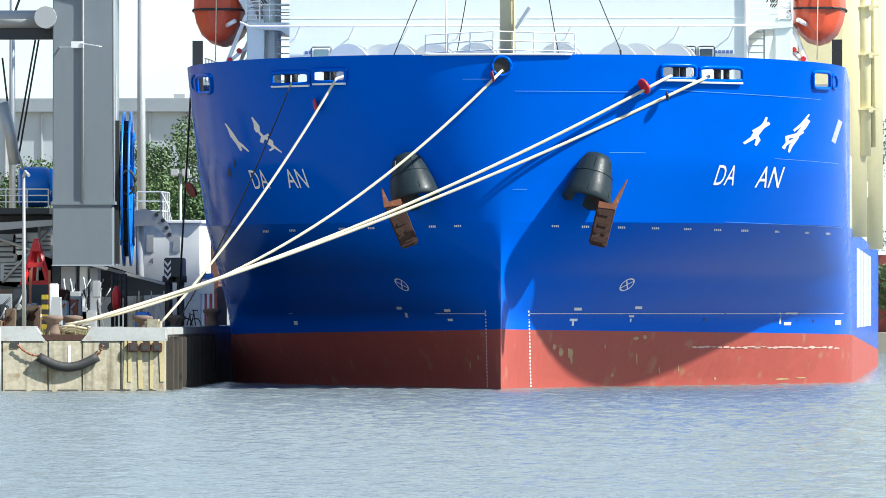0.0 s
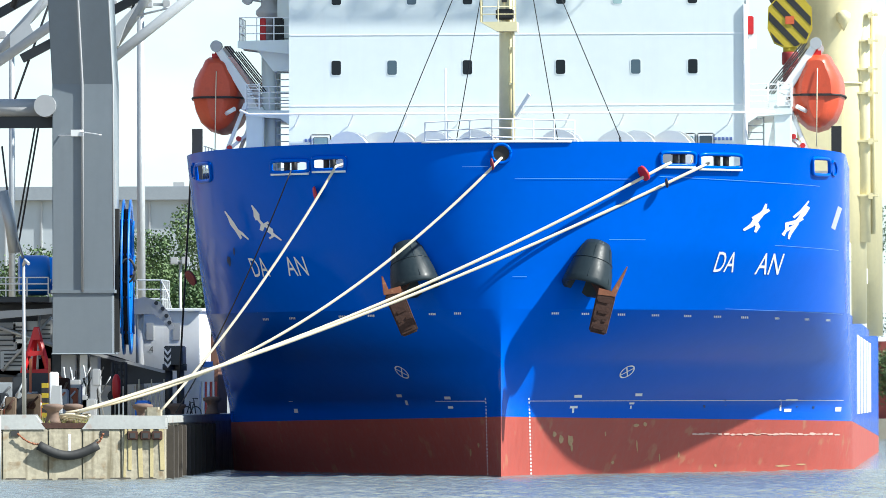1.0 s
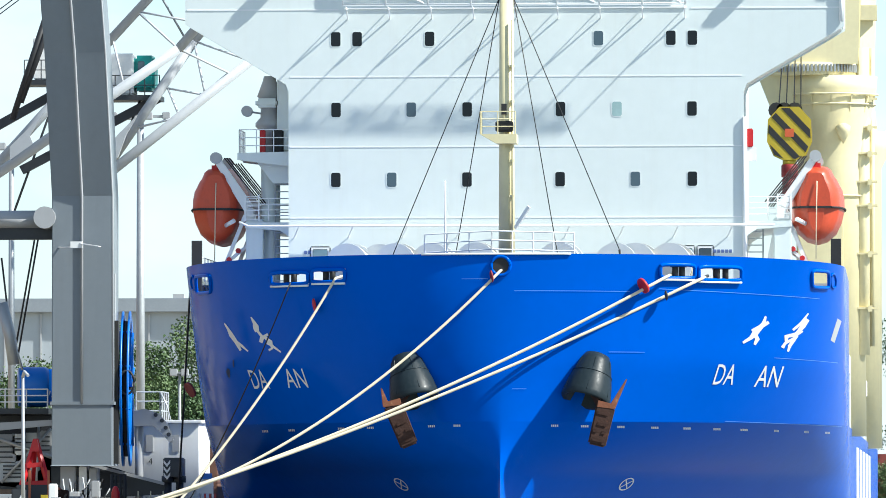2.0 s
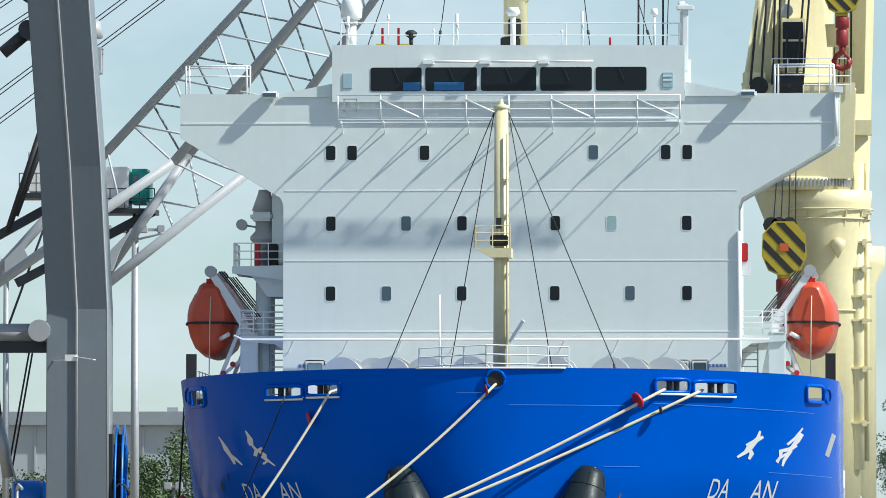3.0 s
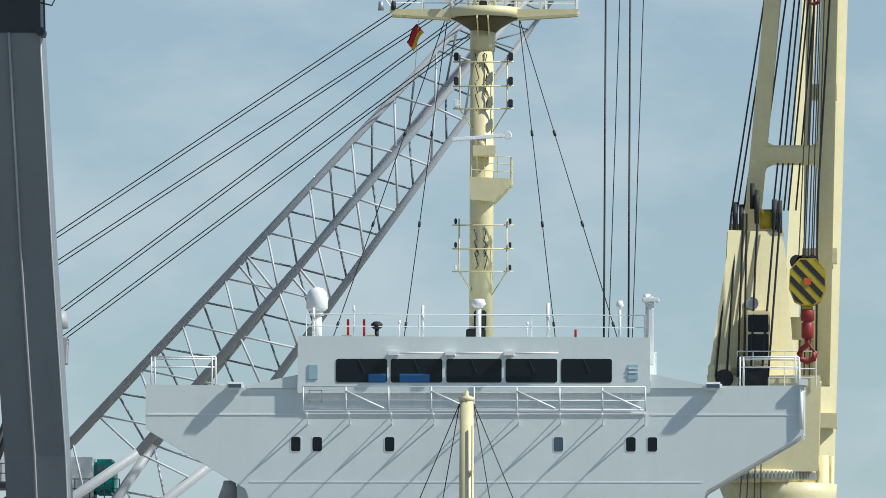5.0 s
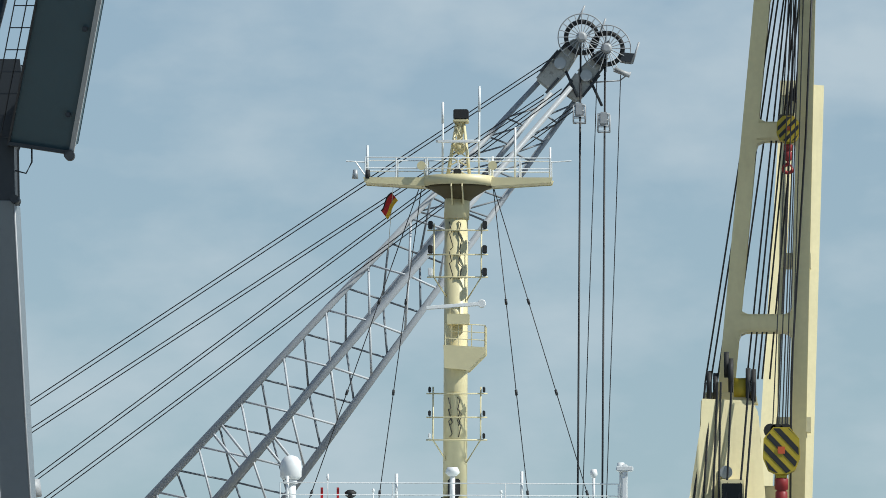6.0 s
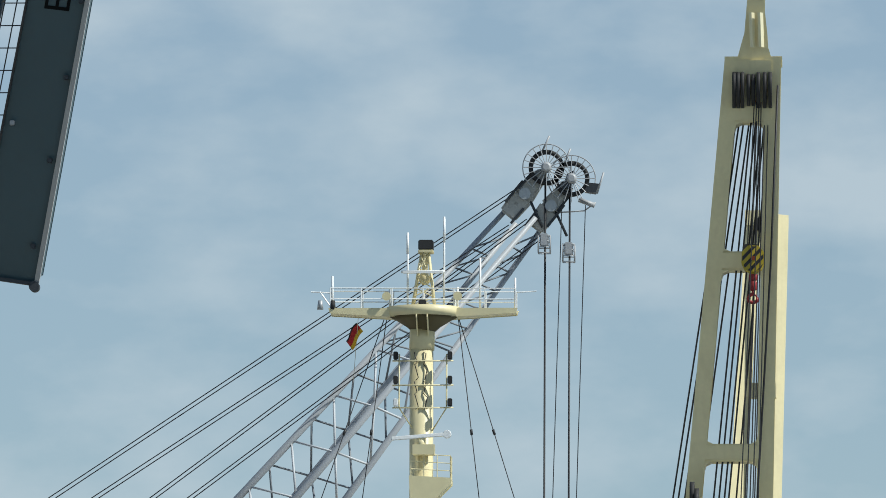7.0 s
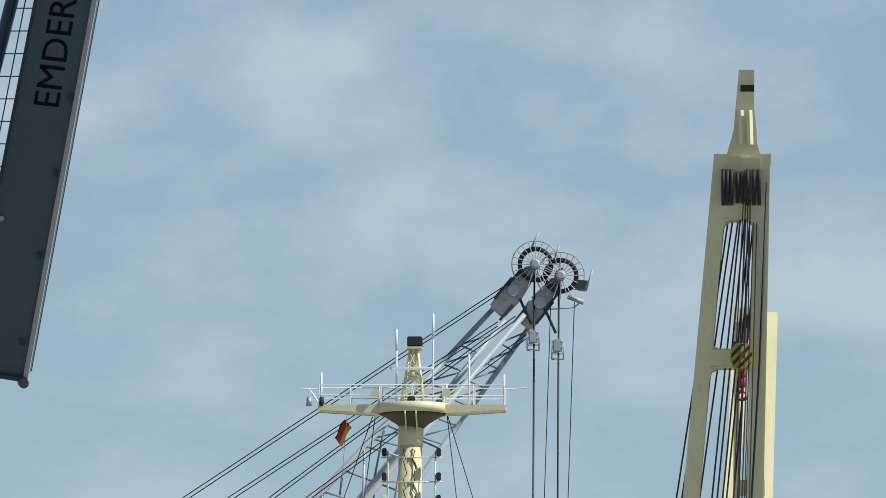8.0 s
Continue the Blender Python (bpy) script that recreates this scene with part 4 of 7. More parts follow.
# ---- anchors in their bell mouths ----
RUST_BRIGHT = material("rust_bright", (0.24, 0.085, 0.04), 0.85, vary=0.4, size=0.4, spots=0.6, spot_color=(0.42, 0.22, 0.11))
for sx in (-1, 1):
    x, z = sx * 3.98, 9.5
    at = Vector((x, hull_y(x, z) - 0.15, z))
    way = Vector((-sx * 0.24, -0.30, -0.92)).normalized()
    turn = way.to_track_quat("Z", "X").to_matrix().to_4x4()
    bell = thing("anchor", at + way * 1.6 - Vector((0, 0, 2.2)), "rusty stockless anchor housed in dark bell mouth on the bow", "anchor", "bow anchors")
    bm = bm_new()
    lathe(bm, [(0.25, -0.36), (0.52, -0.26), (0.66, 0.0), (0.8, 0.5), (0.94, 1.0), (1.03, 1.5), (1.05, 1.72), (1.0, 1.8), (0.85, 1.75), (0.6, 1.1), (0.3, 0.9)], 32, Matrix.Translation(at) @ turn)
    mouth = part("bell_mouth", bm, FENDER_GREY, bell, "dark grey steel bell mouth")
    bm = bm_new()
    p = Matrix.Translation(at) @ turn
    for a in range(6):
        k = a * math.pi / 3 + 0.35
        tube(bm, p @ Vector((0.67 * math.cos(k), 0.67 * math.sin(k), 0.0)), p @ Vector((1.04 * math.cos(k), 1.04 * math.sin(k), 1.55)), 0.022, 5)
    pipe(bm, [p @ Vector((0.84 * math.cos(a), 0.84 * math.sin(a), 0.62)) for a in (i * math.pi / 12 for i in range(25))], 0.022, 5)
    part("weld_seam", bm, FENDER_GREY, mouth)
    face = at.y - 1.35
    crown = Vector((sx * 4.45, face, 7.62 if sx > 0 else 7.72))
    low = Vector((4.06 if sx > 0 else -3.73, face - 0.1, 5.98))
    side = (low - crown).cross(Vector((0, 1, 0))).normalized()
    bm = bm_new()
    bar(bm, at + way * 1.0, crown + Vector((0, 0.2, -0.3)), 0.3, 0.3)
    part("shank", bm, RUST, bell)
    bm = bm_new()
    bar(bm, crown, low, 0.80, 0.5, up=(0, 1, 0), w2=0.74)
    part("crown", bm, RUST, bell, bevel=0.07)
    for u, o, w in ((0.2, -0.05, 0.5), (0.47, 0.02, 0.42), (0.66, -0.2, 0.2), (0.66, 0.16, 0.2), (0.87, 0.0, 0.5)):
        bm = bm_new()
        c = crown.lerp(low, u) + side * o + Vector((0, -0.25, 0))
        bar(bm, c - side * w / 2, c + side * w / 2, 0.16, 0.07, up=(0, 1, 0))
        part("crown_ridge", bm, RUST, bell, bevel=0.03)
    bm = bm_new()
    root = crown + Vector((sx * 0.28, -0.12, -0.02))
    bar(bm, root, Vector((5.33 if sx > 0 else -4.92, root.y, 8.76 if sx > 0 else 8.4)), 0.26, 0.16, up=(0, 1, 0), w2=0.05, h2=0.05)
    bar(bm, root + Vector((-sx * 0.62, 0, 0.12)), root + Vector((sx * 0.12, 0, -0.02)), 0.3, 0.3, up=(0, 1, 0), w2=0.2)
    part("fluke", bm, RUST_BRIGHT, bell, bevel=0.02)

# ---- mooring ropes ----
QUAY_END = Vector((-17.5, -7.0, 2.72))
ROPES = [((0.04, -0.1, 13.3), QUAY_END + Vector((0, 0, 0)), 1.95, 0.062), ((6.9, 1.3, 13.05), QUAY_END + Vector((0.3, 0.3, 0.02)), 0.8, 0.066), ((8.35, 2.3, 13.0), QUAY_END + Vector((0.5, -0.2, 0.02)), 0.6, 0.066),
         ((-7.0, 1.7, 13.05), Vector((-14.1, -2.0, 2.75)), 0.55, 0.058)]
for p, q, drop, r in ROPES:
    bm = bm_new()
    head = [Vector(p) + Vector((0.25 if p[0] > 0 else 0.35, 0.9, 0.15))]
    pipe(bm, head + sag(p, q, drop, 30), r, 7)
    tagged(part("mooring_rope", bm, ROPE_CREAM), "thick cream fibre mooring rope from bow to quay", "rope", "mooring ropes")
bm = bm_new()
pipe(bm, sag((-9.0, 2.9, 12.9), (-14.0, 4, 2.7), 0.55, 20), 0.03, 5)
tagged(part("mooring_rope", bm, ROPE_DARK), "thin dark mooring line from bow to quay", "rope", "mooring ropes")
bm = bm_new()
pipe(bm, sag((-14.2, 13.5, 13.2), (-15.6, 22, 2.8), 0.25, 12), 0.045, 6)
tagged(part("mooring_rope", bm, ROPE_DARK), "dark breast line hanging down the hull side", "rope", "mooring ropes")
for x, y, z, r, mm in ((-0.33, -0.3, 13.02, 0.22, material("rat_guard_dark_red", (0.22, 0.02, 0.02), 0.6)), (-7.95, 2.3, 11.9, 0.26, RED), (5.95, 0.9, 12.65, 0.34, RED), (6.9, 1.4, 12.25, 0.18, BLACK), (-14.4, 15.5, 8.55, 0.36, material("rat_guard_maroon", (0.20, 0.03, 0.03), 0.6))):
    bm = bm_new()
    tube(bm, (x - 0.03, y - 0.03, z), (x + 0.05, y + 0.02, z + 0.05), r, 16)
    if r < 0.3:
        bmesh.ops.scale(bm, vec=(0.5, 1, 1.2), verts=bm.verts, space=Matrix.Translation((-x, -y, -z)))
    tagged(part("rat_guard", bm, mm), "red disc rat guard threaded on a mooring rope", "rat guard", "rat guards")

# ---- lifeboats and davits ----
def lifeboat(sx):
    cx, y0 = (-13.28 if sx < 0 else 12.95), 15.2
    boat = thing("lifeboat", (cx, y0 + 3.5, 15.0), "orange enclosed lifeboat hanging in white davits", "lifeboat", "lifeboats")
    prof = [(0.05, 14.93), (0.45, 15.05), (0.85, 15.4), (1.08, 15.9), (1.2, 16.42)]
    top = [(1.21, 16.5), (1.2, 16.9), (1.12, 17.3), (0.86, 17.78), (0.76, 17.9), (0.62, 18.2), (0.45, 18.33), (0.05, 18.37)]
    for name, pr in (("boat_hull", prof), ("boat_canopy", top)):
        rows = []
        for j in range(15):
            u = j / 14
            k = math.sin(math.pi * (0.16 + 0.68 * u)) ** 0.42
            if j in (0, 14):
                k *= 0.72 if name == "boat_canopy" else 0.4
            zc = 16.45
            line = [(w * k, zc + (z - zc) * (0.55 + 0.45 * k)) for w, z in pr]
            left, right = [(cx - w, y0 + u * 7, z) for w, z in line], [(cx + w, y0 + u * 7, z) for w, z in line]
            rows.append(left[::-1] + right if name == "boat_hull" else left + right[::-1])
        bm = bm_new()
        vs = [[bm.verts.new(p) for p in r] for r in rows]
        for a, b in zip(vs, vs[1:]):
            for i in range(len(a) - 1):
                bm.faces.new((a[i], a[i + 1], b[i + 1], b[i])).smooth = True
        bm.faces.new(vs[0])
        bm.faces.new(vs[-1])
        part(name, bm, BOAT_ORANGE, boat)
    bm = bm_new()
    for s in (-1, 1):
        pipe(bm, [(cx + s * 1.24 * (math.sin(math.pi * (0.16 + 0.68 * j / 14)) ** 0.42) * (0.72 if j == 0 else 1), y0 + j / 2, 16.46) for j in range(15)], 0.05, 6)
    bar(bm, (cx - 0.66, y0 - 0.02, 16.46), (cx + 0.66, y0 - 0.02, 16.46), 0.06, 0.1)
    part("gunwale_band", bm, BLACK, boat)
    bm = bm_new()
    box(bm, cx - 0.4, cx + 0.4, y0 + 0.35, y0 + 0.62, 17.0, 17.4)
    part("bow_hatch", bm, BOAT_ORANGE, boat, bevel=0.05)
    for z, w in ((17.15, 0.14), (17.75, 0.22)):
        bm = bm_new()
        box(bm, cx - w, cx + w, y0 + 0.25, y0 + 0.5, z - 0.08, z + 0.1)
        part("dark_fitting", bm, BLACK, boat, bevel=0.03)
    bm = bm_new()
    tube(bm, (cx - sx * 0.45, y0 + 0.2, 15.75), (cx - sx * 0.85, y0 - 0.1, 15.95), 0.1, 8)
    part("fender_bracket", bm, WHITE_TRIM, boat)
    for y in (y0 + 0.7, y0 + 6.2):
        bm = bm_new()
        tube(bm, (cx, y, 17.9), (cx, y, 18.75), 0.07, 8)
        box(bm, cx - 0.2, cx + 0.2, y - 0.1, y + 0.1, 18.2, 18.4)
        part("lifting_hook", bm, RED, boat)
    bm = bm_new()
    pipe(bm, [(cx + 0.05, y0 - 0.05, 17.6), (cx + 0.03, y0 - 0.15, 16.6), (cx, y0 - 0.2, 14.2)], 0.025, 5)
    part("painter_line", bm, ROPE_CREAM, boat)
    for y in (y0 + 0.4, y0 + 6.2):
        davit = thing("davit", (cx - sx * 1.6, y, 13.2), "white steel boat davit arm on the ship's side", "davit", "boat davits")
        bm = bm_new()
        bar(bm, (cx - sx * 0.05, y, 18.65), (cx - sx * 1.45, y, 16.5), 0.3, 0.34, up=(0, 1, 0), w2=0.45)
        bar(bm, (cx - sx * 1.45, y, 16.5), (cx - sx * 1.95, y, 14.1), 0.4, 0.34, up=(0, 1, 0))
        part("arm", bm, WHITE_TRIM, davit, bevel=0.03)
        bm = bm_new()
        tube(bm, (cx - sx * 0.02, y - 0.25, 18.7), (cx - sx * 0.02, y + 0.25, 18.7), 0.26, 14)
        part("sheave", bm, GREY_LIGHT, davit)
        bm = bm_new()
        bar(bm, (cx - sx * 1.3, y, 16.2), (cx - sx * 0.25, y, 13.6), 0.16, 0.2, up=(0, 1, 0))
        bar(bm, (cx - sx * 1.55, y, 15.0), (cx - sx * 0.2, y, 13.9), 0.14, 0.16, up=(0, 1, 0))
        part("strut", bm, WHITE_TRIM, davit)
        bm = bm_new()
        for o in (0.1, 0.2, 0.32):
            tube(bm, (cx - sx * (0.3 + o), y - 0.2, 18.7), (cx - sx * (1.9 + o), y - 0.2, 16.7), 0.03, 5)
        part("fall_wire", bm, ROPE_DARK, davit)
        for u in (0.35, 0.75):
            bm = bm_new()
            tube(bm, (cx - sx * (0.25 + u), y - 0.25, 13.9 + u), (cx - sx * (0.25 + u), y - 0.1, 13.9 + u), 0.12, 8)
            part("red_pin", bm, RED, davit)


lifeboat(-1)
lifeboat(1)

# ---- deck cranes ----
HOOK_RED = material("dark_red_hook", (0.26, 0.018, 0.018), 0.5, vary=0.2, size=0.6)
STRIPE = material("hook_block_black", (0.018, 0.018, 0.018), 0.5)


def hook_block(x, y, z, w, h, hook=True, top=60.0, slope=1):
    """A striped block, its swivel and hook, hanging from ropes."""
    blk = thing("hook_block", (x, y, z - h * (1.2 if hook else 0.7)), "yellow and black striped crane hook block", "hook block", "crane hook blocks")
    out = [(0.0, h * 0.5), (w * 0.22, h * 0.5), (w * 0.48, h * 0.28), (w * 0.5, -h * 0.1), (w * 0.36, -h * 0.34), (w * 0.14, -h * 0.42)]
    outline = [(a, b) for a, b in out] + [(-a, b) for a, b in reversed(out[1:])]
    bm = bm_new()
    prism(bm, [(x + a, z + b) for a, b in outline], y - 0.35, y + 0.35)
    part("block_cheek", bm, YELLOW, blk, bevel=0.02)
    # slanting black stripes, cut to the cheek's outline
    for k in range(-3, 4):
        bm = bm_new()
        c = k * w * 0.30
        poly = [bm.verts.new((x + a * 0.97, y - 0.365, z + b * 0.97)) for a, b in outline]
        bm.faces.new(poly)
        nrm = Vector((0.72 * slope, 0, 0.69))
        for off, sgn in ((c, -1), (c + w * 0.14, 1)):
            bmesh.ops.bisect_plane(bm, geom=bm.verts[:] + bm.edges[:] + bm.faces[:], plane_co=Vector((x, y, z)) + nrm * off, plane_no=nrm * sgn, clear_outer=True)
        if bm.faces:
            part("stripe", bm, STRIPE, blk)
        else:
            bm.free()
    bm = bm_new()
    box(bm, x - w * 0.1, x + w * 0.1, y - 0.4, y - 0.3, z - h * 0.02, z + h * 0.12)
    part("red_plate", bm, material("orange_plate", (0.55, 0.10, 0.03), 0.5), blk)
    bm = bm_new()
    tube(bm, (x, y, z - h * 0.42), (x, y, z - h * 0.52), w * 0.16, 12)
    part("neck", bm, YELLOW, blk)
    if hook:
        bm = bm_new()
        lathe(bm, [(w * 0.17, z - h * 0.5), (w * 0.19, z - h * 0.52), (w * 0.19, z - h * 0.72), (w * 0.12, z - h * 0.74), (w * 0.17, z - h * 0.78), (w * 0.17, z - h * 1.05), (w * 0.1, z - h * 1.1)][::-1], 14, pose(x, y, 0))
        part("swivel", bm, HOOK_RED, blk)
        bm = bm_new()
        pipe(bm, [(x, y, z - h * 1.05), (x, y, z - h * 1.2), (x - w * 0.16, y, z - h * 1.28), (x - w * 0.22, y, z - h * 1.38), (x - w * 0.18, y, z - h * 1.48), (x, y, z - h * 1.54), (x + w * 0.17, y, z - h * 1.48), (x + w * 0.21, y, z - h * 1.36)], w * 0.085, 10)
        pipe(bm, [(x, y, z - h * 1.15), (x + w * 0.2, y, z - h * 1.36)], w * 0.04, 6)
        part("hook", bm, HOOK_RED, blk)
    bm = bm_new()
    for k in (-0.25, -0.08, 0.1, 0.26):
        tube(bm, (x + w * k, y, z + h * 0.4), (x + w * k * 0.6 + (top - z) * 0.035, y + (top - z) * ((-0.03 if slope > 0 else -0.2) if hook and z > 30 else 0.0), top), 0.03, 5)
    part("hoist_rope", bm, ROPE_DARK, blk)
    bm = bm_new()
    for k in (-0.3, -0.12, 0.12):
        tube(bm, (x + w * k, y - 0.15, z + h * 0.45), (x + w * k, y + 0.15, z + h * 0.45), h * 0.14, 12)
    part("rope_sheave", bm, BLACK, blk)


CY = 36.0
def skewed(bm, x0, k):
    """Shears a crane part so that its front faces port and catches more sun."""
    for v in bm.verts:
        v.co.y += (v.co.x - x0) * k


crane = thing("deck_crane", (13.2, CY, 6.68), "cream ship's deck crane with twin-leg jib raised upright", "crane", "ship deck cranes")
bm = bm_new()
lathe(bm, [(1.55, 6.68), (1.55, 19.2), (1.75, 20.5), (2.05, 22.6), (2.1, 23.2)], 36, pose(13.35, CY, 0))
pedestal = part("pedestal", bm, CREAM, crane)
bm = bm_new()
box(bm, 11.75, 13.9, CY - 1.9, CY + 1.5, 6.68, 17.6)
part("pedestal_box", bm, CREAM, pedestal, bevel=0.08)
bm = bm_new()
prism(bm, [(10.0, 23.2), (11.9, 23.2), (11.9, 19.4), (11.5, 19.4)], CY - 1.2, CY - 0.9)
part("pedestal_wing", bm, CREAM, pedestal, bevel=0.02)
for z, r in ((22.35, 2.12), (21.9, 2.0), (17.7, 1.62)):
    bm = bm_new()
    pipe(bm, [(13.35 + r * math.cos(a), CY + r * math.sin(a), z) for a in (math.pi + i * math.pi / 20 for i in range(21))], 0.05, 6)
    part("ring_rail", bm, CREAM, pedestal)
for k in range(5):
    bm = bm_new()
    a = math.pi * (1.2 + 0.15 * k)
    bar(bm, (13.35 + 2.1 * math.cos(a), CY + 2.1 * math.sin(a), 22.35), (13.35 + 1.8 * math.cos(a), CY + 1.8 * math.sin(a), 21.3), 0.06, 0.06)
    part("ring_bracket", bm, CREAM, pedestal)
bm = bm_new()
lathe(bm, [(0.02, 20.05), (0.32, 20.6), (0.34, 20.85), (0.1, 21.0)], 10, pose(13.9, CY - 1.85, 0))
part("pedestal_lug", bm, CREAM, pedestal)
bm = bm_new()
tube(bm, (14.75, CY - 0.6, 10.4), (14.75, CY - 0.6, 24.5), 0.34, 14)
tube(bm, (15.2, CY - 0.2, 10.8), (15.2, CY - 0.2, 24.5), 0.12, 10)
part("cable_trunk", bm, CREAM, pedestal)
for z in (12.5, 15, 17.2, 18.3, 19.6, 20.8, 22.1):
    bm = bm_new()
    box(bm, 14.3, 15.45, CY - 1.05, CY - 0.5, z, z + 0.09)
    box(bm, 15.0, 15.2, CY - 1.1, CY - 1.0, z - 0.12, z + 0.16)
    part("trunk_clamp", bm, CREAM, pedestal)
bm = bm_new()
lathe(bm, [(2.15, 23.2), (2.25, 23.25), (2.25, 23.75), (2.1, 23.8)], 48, pose(12.4, CY, 0))
ring_part = part("slewing_ring", bm, CREAM, crane)
bm = bm_new()
for k in range(40):
    a = math.pi + math.pi * k / 39
    box(bm, -0.04, 0.04, -0.1, 0.05, 23.35, 23.7, Matrix.Translation((12.4 + 2.27 * math.cos(a), CY + 2.27 * math.sin(a), 0)))
part("ring_bolts", bm, STEEL, ring_part)
bm = bm_new()
prism(bm, [(10.2, 23.8), (14.5, 23.8), (14.6, 28.0), (9.6, 28.0)], CY - 2.0, CY + 2.0)
part("crane_base", bm, CREAM, crane, bevel=0.1)
bm = bm_new()
prism(bm, [(9.55, 27.6), (13.5, 27.6), (12.95, 34.3), (12.7, 34.75), (10.5, 34.75), (10.45, 33.6)], CY - 1.2, CY + 1.4)
skewed(bm, 11.5, 0.5)
tower = part("crane_tower", bm, CREAM, crane, bevel=0.06)
bm = bm_new()
prism(bm, [(10.4, 34.75), (10.35, 33.5), (10.9, 33.5), (10.9, 34.75)], CY - 1.35, CY - 1.2)
part("tower_cheek", bm, CREAM, tower)
bm = bm_new()
box(bm, 11.3, 12.4, CY - 1.9, CY - 1.1, 28.6, 31.1)
cab = part("operator_cab", bm, CREAM, crane, bevel=0.05)
for z0, z1 in ((28.9, 30.0), (30.1, 30.9)):
    bm = bm_new()
    box(bm, 11.38, 12.32, CY - 1.95, CY - 1.88, z0, z1)
    part("cab_window", bm, GLASS_DARK, cab, bevel=0.03)
bm = bm_new()
tube(bm, (11.55, CY - 1.45, 31.45), (11.55, CY - 1.2, 31.45), 0.3, 18)
part("vent", bm, STEEL, tower)
bm = bm_new()
box(bm, 9.55, 10.6, CY - 2.1, CY - 1.2, 27.3, 28.6)
part("machinery_box", bm, CREAM, crane, bevel=0.05)
bm = bm_new()
tube(bm, (10.3, CY - 2.2, 27.95), (10.3, CY - 1.9, 27.95), 0.42, 18)
part("fan_outlet", bm, BLACK, crane)
bm = bm_new()
rail(bm, [(10.9, CY - 2.1, 27.6), (14.5, CY - 2.1, 27.6)], 1.6, 4, 0.75, 0.03)
part("crane_rail", bm, WHITE_TRIM, crane)
bm = bm_new()
tube(bm, (11.0, CY - 2.0, 28.0), (12.3, CY - 2.0, 28.0), 0.55, 18)
part("winch_drum", bm, ROPE_DARK, crane)
for x, z, r in ((10.75, 35.5, 0.72), (11.05, 35.4, 0.72), (11.55, 36.5, 0.6), (11.75, 36.0, 0.8), (12.55, 35.6, 0.75), (12.8, 35.5, 0.8)):
    bm = bm_new()
    tube(bm, (x - 0.11, CY - 0.2, z), (x + 0.11, CY - 0.2, z), r, 20)
    part("sheave", bm, BLACK, tower)
bm = bm_new()
tube(bm, (11.9, CY - 0.3, 35.4), (12.6, CY - 0.3, 35.4), 0.48, 16)
part("yellow_drum", bm, YELLOW, tower)
bm = bm_new()
prism(bm, [(10.5, 34.7), (13.0, 34.7), (12.9, 35.2), (10.6, 35.2)], CY - 0.5, CY + 0.8)
part("sheave_frame", bm, CREAM, tower)


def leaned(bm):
    """Sets the jib behind the tower and leans it forward, scaled about the camera's eye to keep its outline."""
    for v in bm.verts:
        # the slope is chosen to turn the jib's front face out of the sun
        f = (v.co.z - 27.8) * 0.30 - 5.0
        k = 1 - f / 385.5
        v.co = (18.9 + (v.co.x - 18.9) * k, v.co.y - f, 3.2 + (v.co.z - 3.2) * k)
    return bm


def leg(zs, xs, w, y0=CY - 0.9, y1=CY + 0.7):
    bm = bm_new()
    for (za, xa), (zb, xb) in zip(zip(zs, xs), list(zip(zs, xs))[1:]):
        prism(bm, [(xa, za), (xa + w, za), (xb + w, zb), (xb, zb)], y0, y1)
    return bm


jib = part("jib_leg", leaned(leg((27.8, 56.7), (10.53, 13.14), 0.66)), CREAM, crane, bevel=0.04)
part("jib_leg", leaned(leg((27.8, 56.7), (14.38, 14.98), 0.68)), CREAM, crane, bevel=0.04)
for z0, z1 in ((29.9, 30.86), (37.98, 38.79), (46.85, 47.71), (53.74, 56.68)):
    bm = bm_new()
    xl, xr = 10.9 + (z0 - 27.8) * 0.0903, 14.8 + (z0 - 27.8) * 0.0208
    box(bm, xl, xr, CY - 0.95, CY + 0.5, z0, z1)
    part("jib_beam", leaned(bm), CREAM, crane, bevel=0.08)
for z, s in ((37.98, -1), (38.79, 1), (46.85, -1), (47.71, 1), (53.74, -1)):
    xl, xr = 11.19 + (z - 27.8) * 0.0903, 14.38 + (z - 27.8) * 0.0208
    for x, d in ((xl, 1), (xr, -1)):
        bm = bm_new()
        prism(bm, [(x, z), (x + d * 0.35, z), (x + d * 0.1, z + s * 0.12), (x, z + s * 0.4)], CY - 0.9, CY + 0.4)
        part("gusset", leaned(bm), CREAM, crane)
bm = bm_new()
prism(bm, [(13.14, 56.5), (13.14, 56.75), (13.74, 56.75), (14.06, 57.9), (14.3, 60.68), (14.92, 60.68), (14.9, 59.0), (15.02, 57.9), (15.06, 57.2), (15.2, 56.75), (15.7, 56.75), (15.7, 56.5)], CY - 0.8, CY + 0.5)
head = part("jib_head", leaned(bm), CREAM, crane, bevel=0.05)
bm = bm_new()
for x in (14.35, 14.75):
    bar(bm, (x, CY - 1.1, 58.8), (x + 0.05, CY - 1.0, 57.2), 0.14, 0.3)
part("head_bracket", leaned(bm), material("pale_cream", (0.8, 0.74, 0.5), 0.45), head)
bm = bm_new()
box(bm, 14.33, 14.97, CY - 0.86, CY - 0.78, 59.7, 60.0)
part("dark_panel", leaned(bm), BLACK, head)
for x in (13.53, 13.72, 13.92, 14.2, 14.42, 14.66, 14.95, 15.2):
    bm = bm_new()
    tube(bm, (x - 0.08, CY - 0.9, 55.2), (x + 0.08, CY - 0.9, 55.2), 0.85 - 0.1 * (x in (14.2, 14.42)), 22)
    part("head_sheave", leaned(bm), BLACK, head)
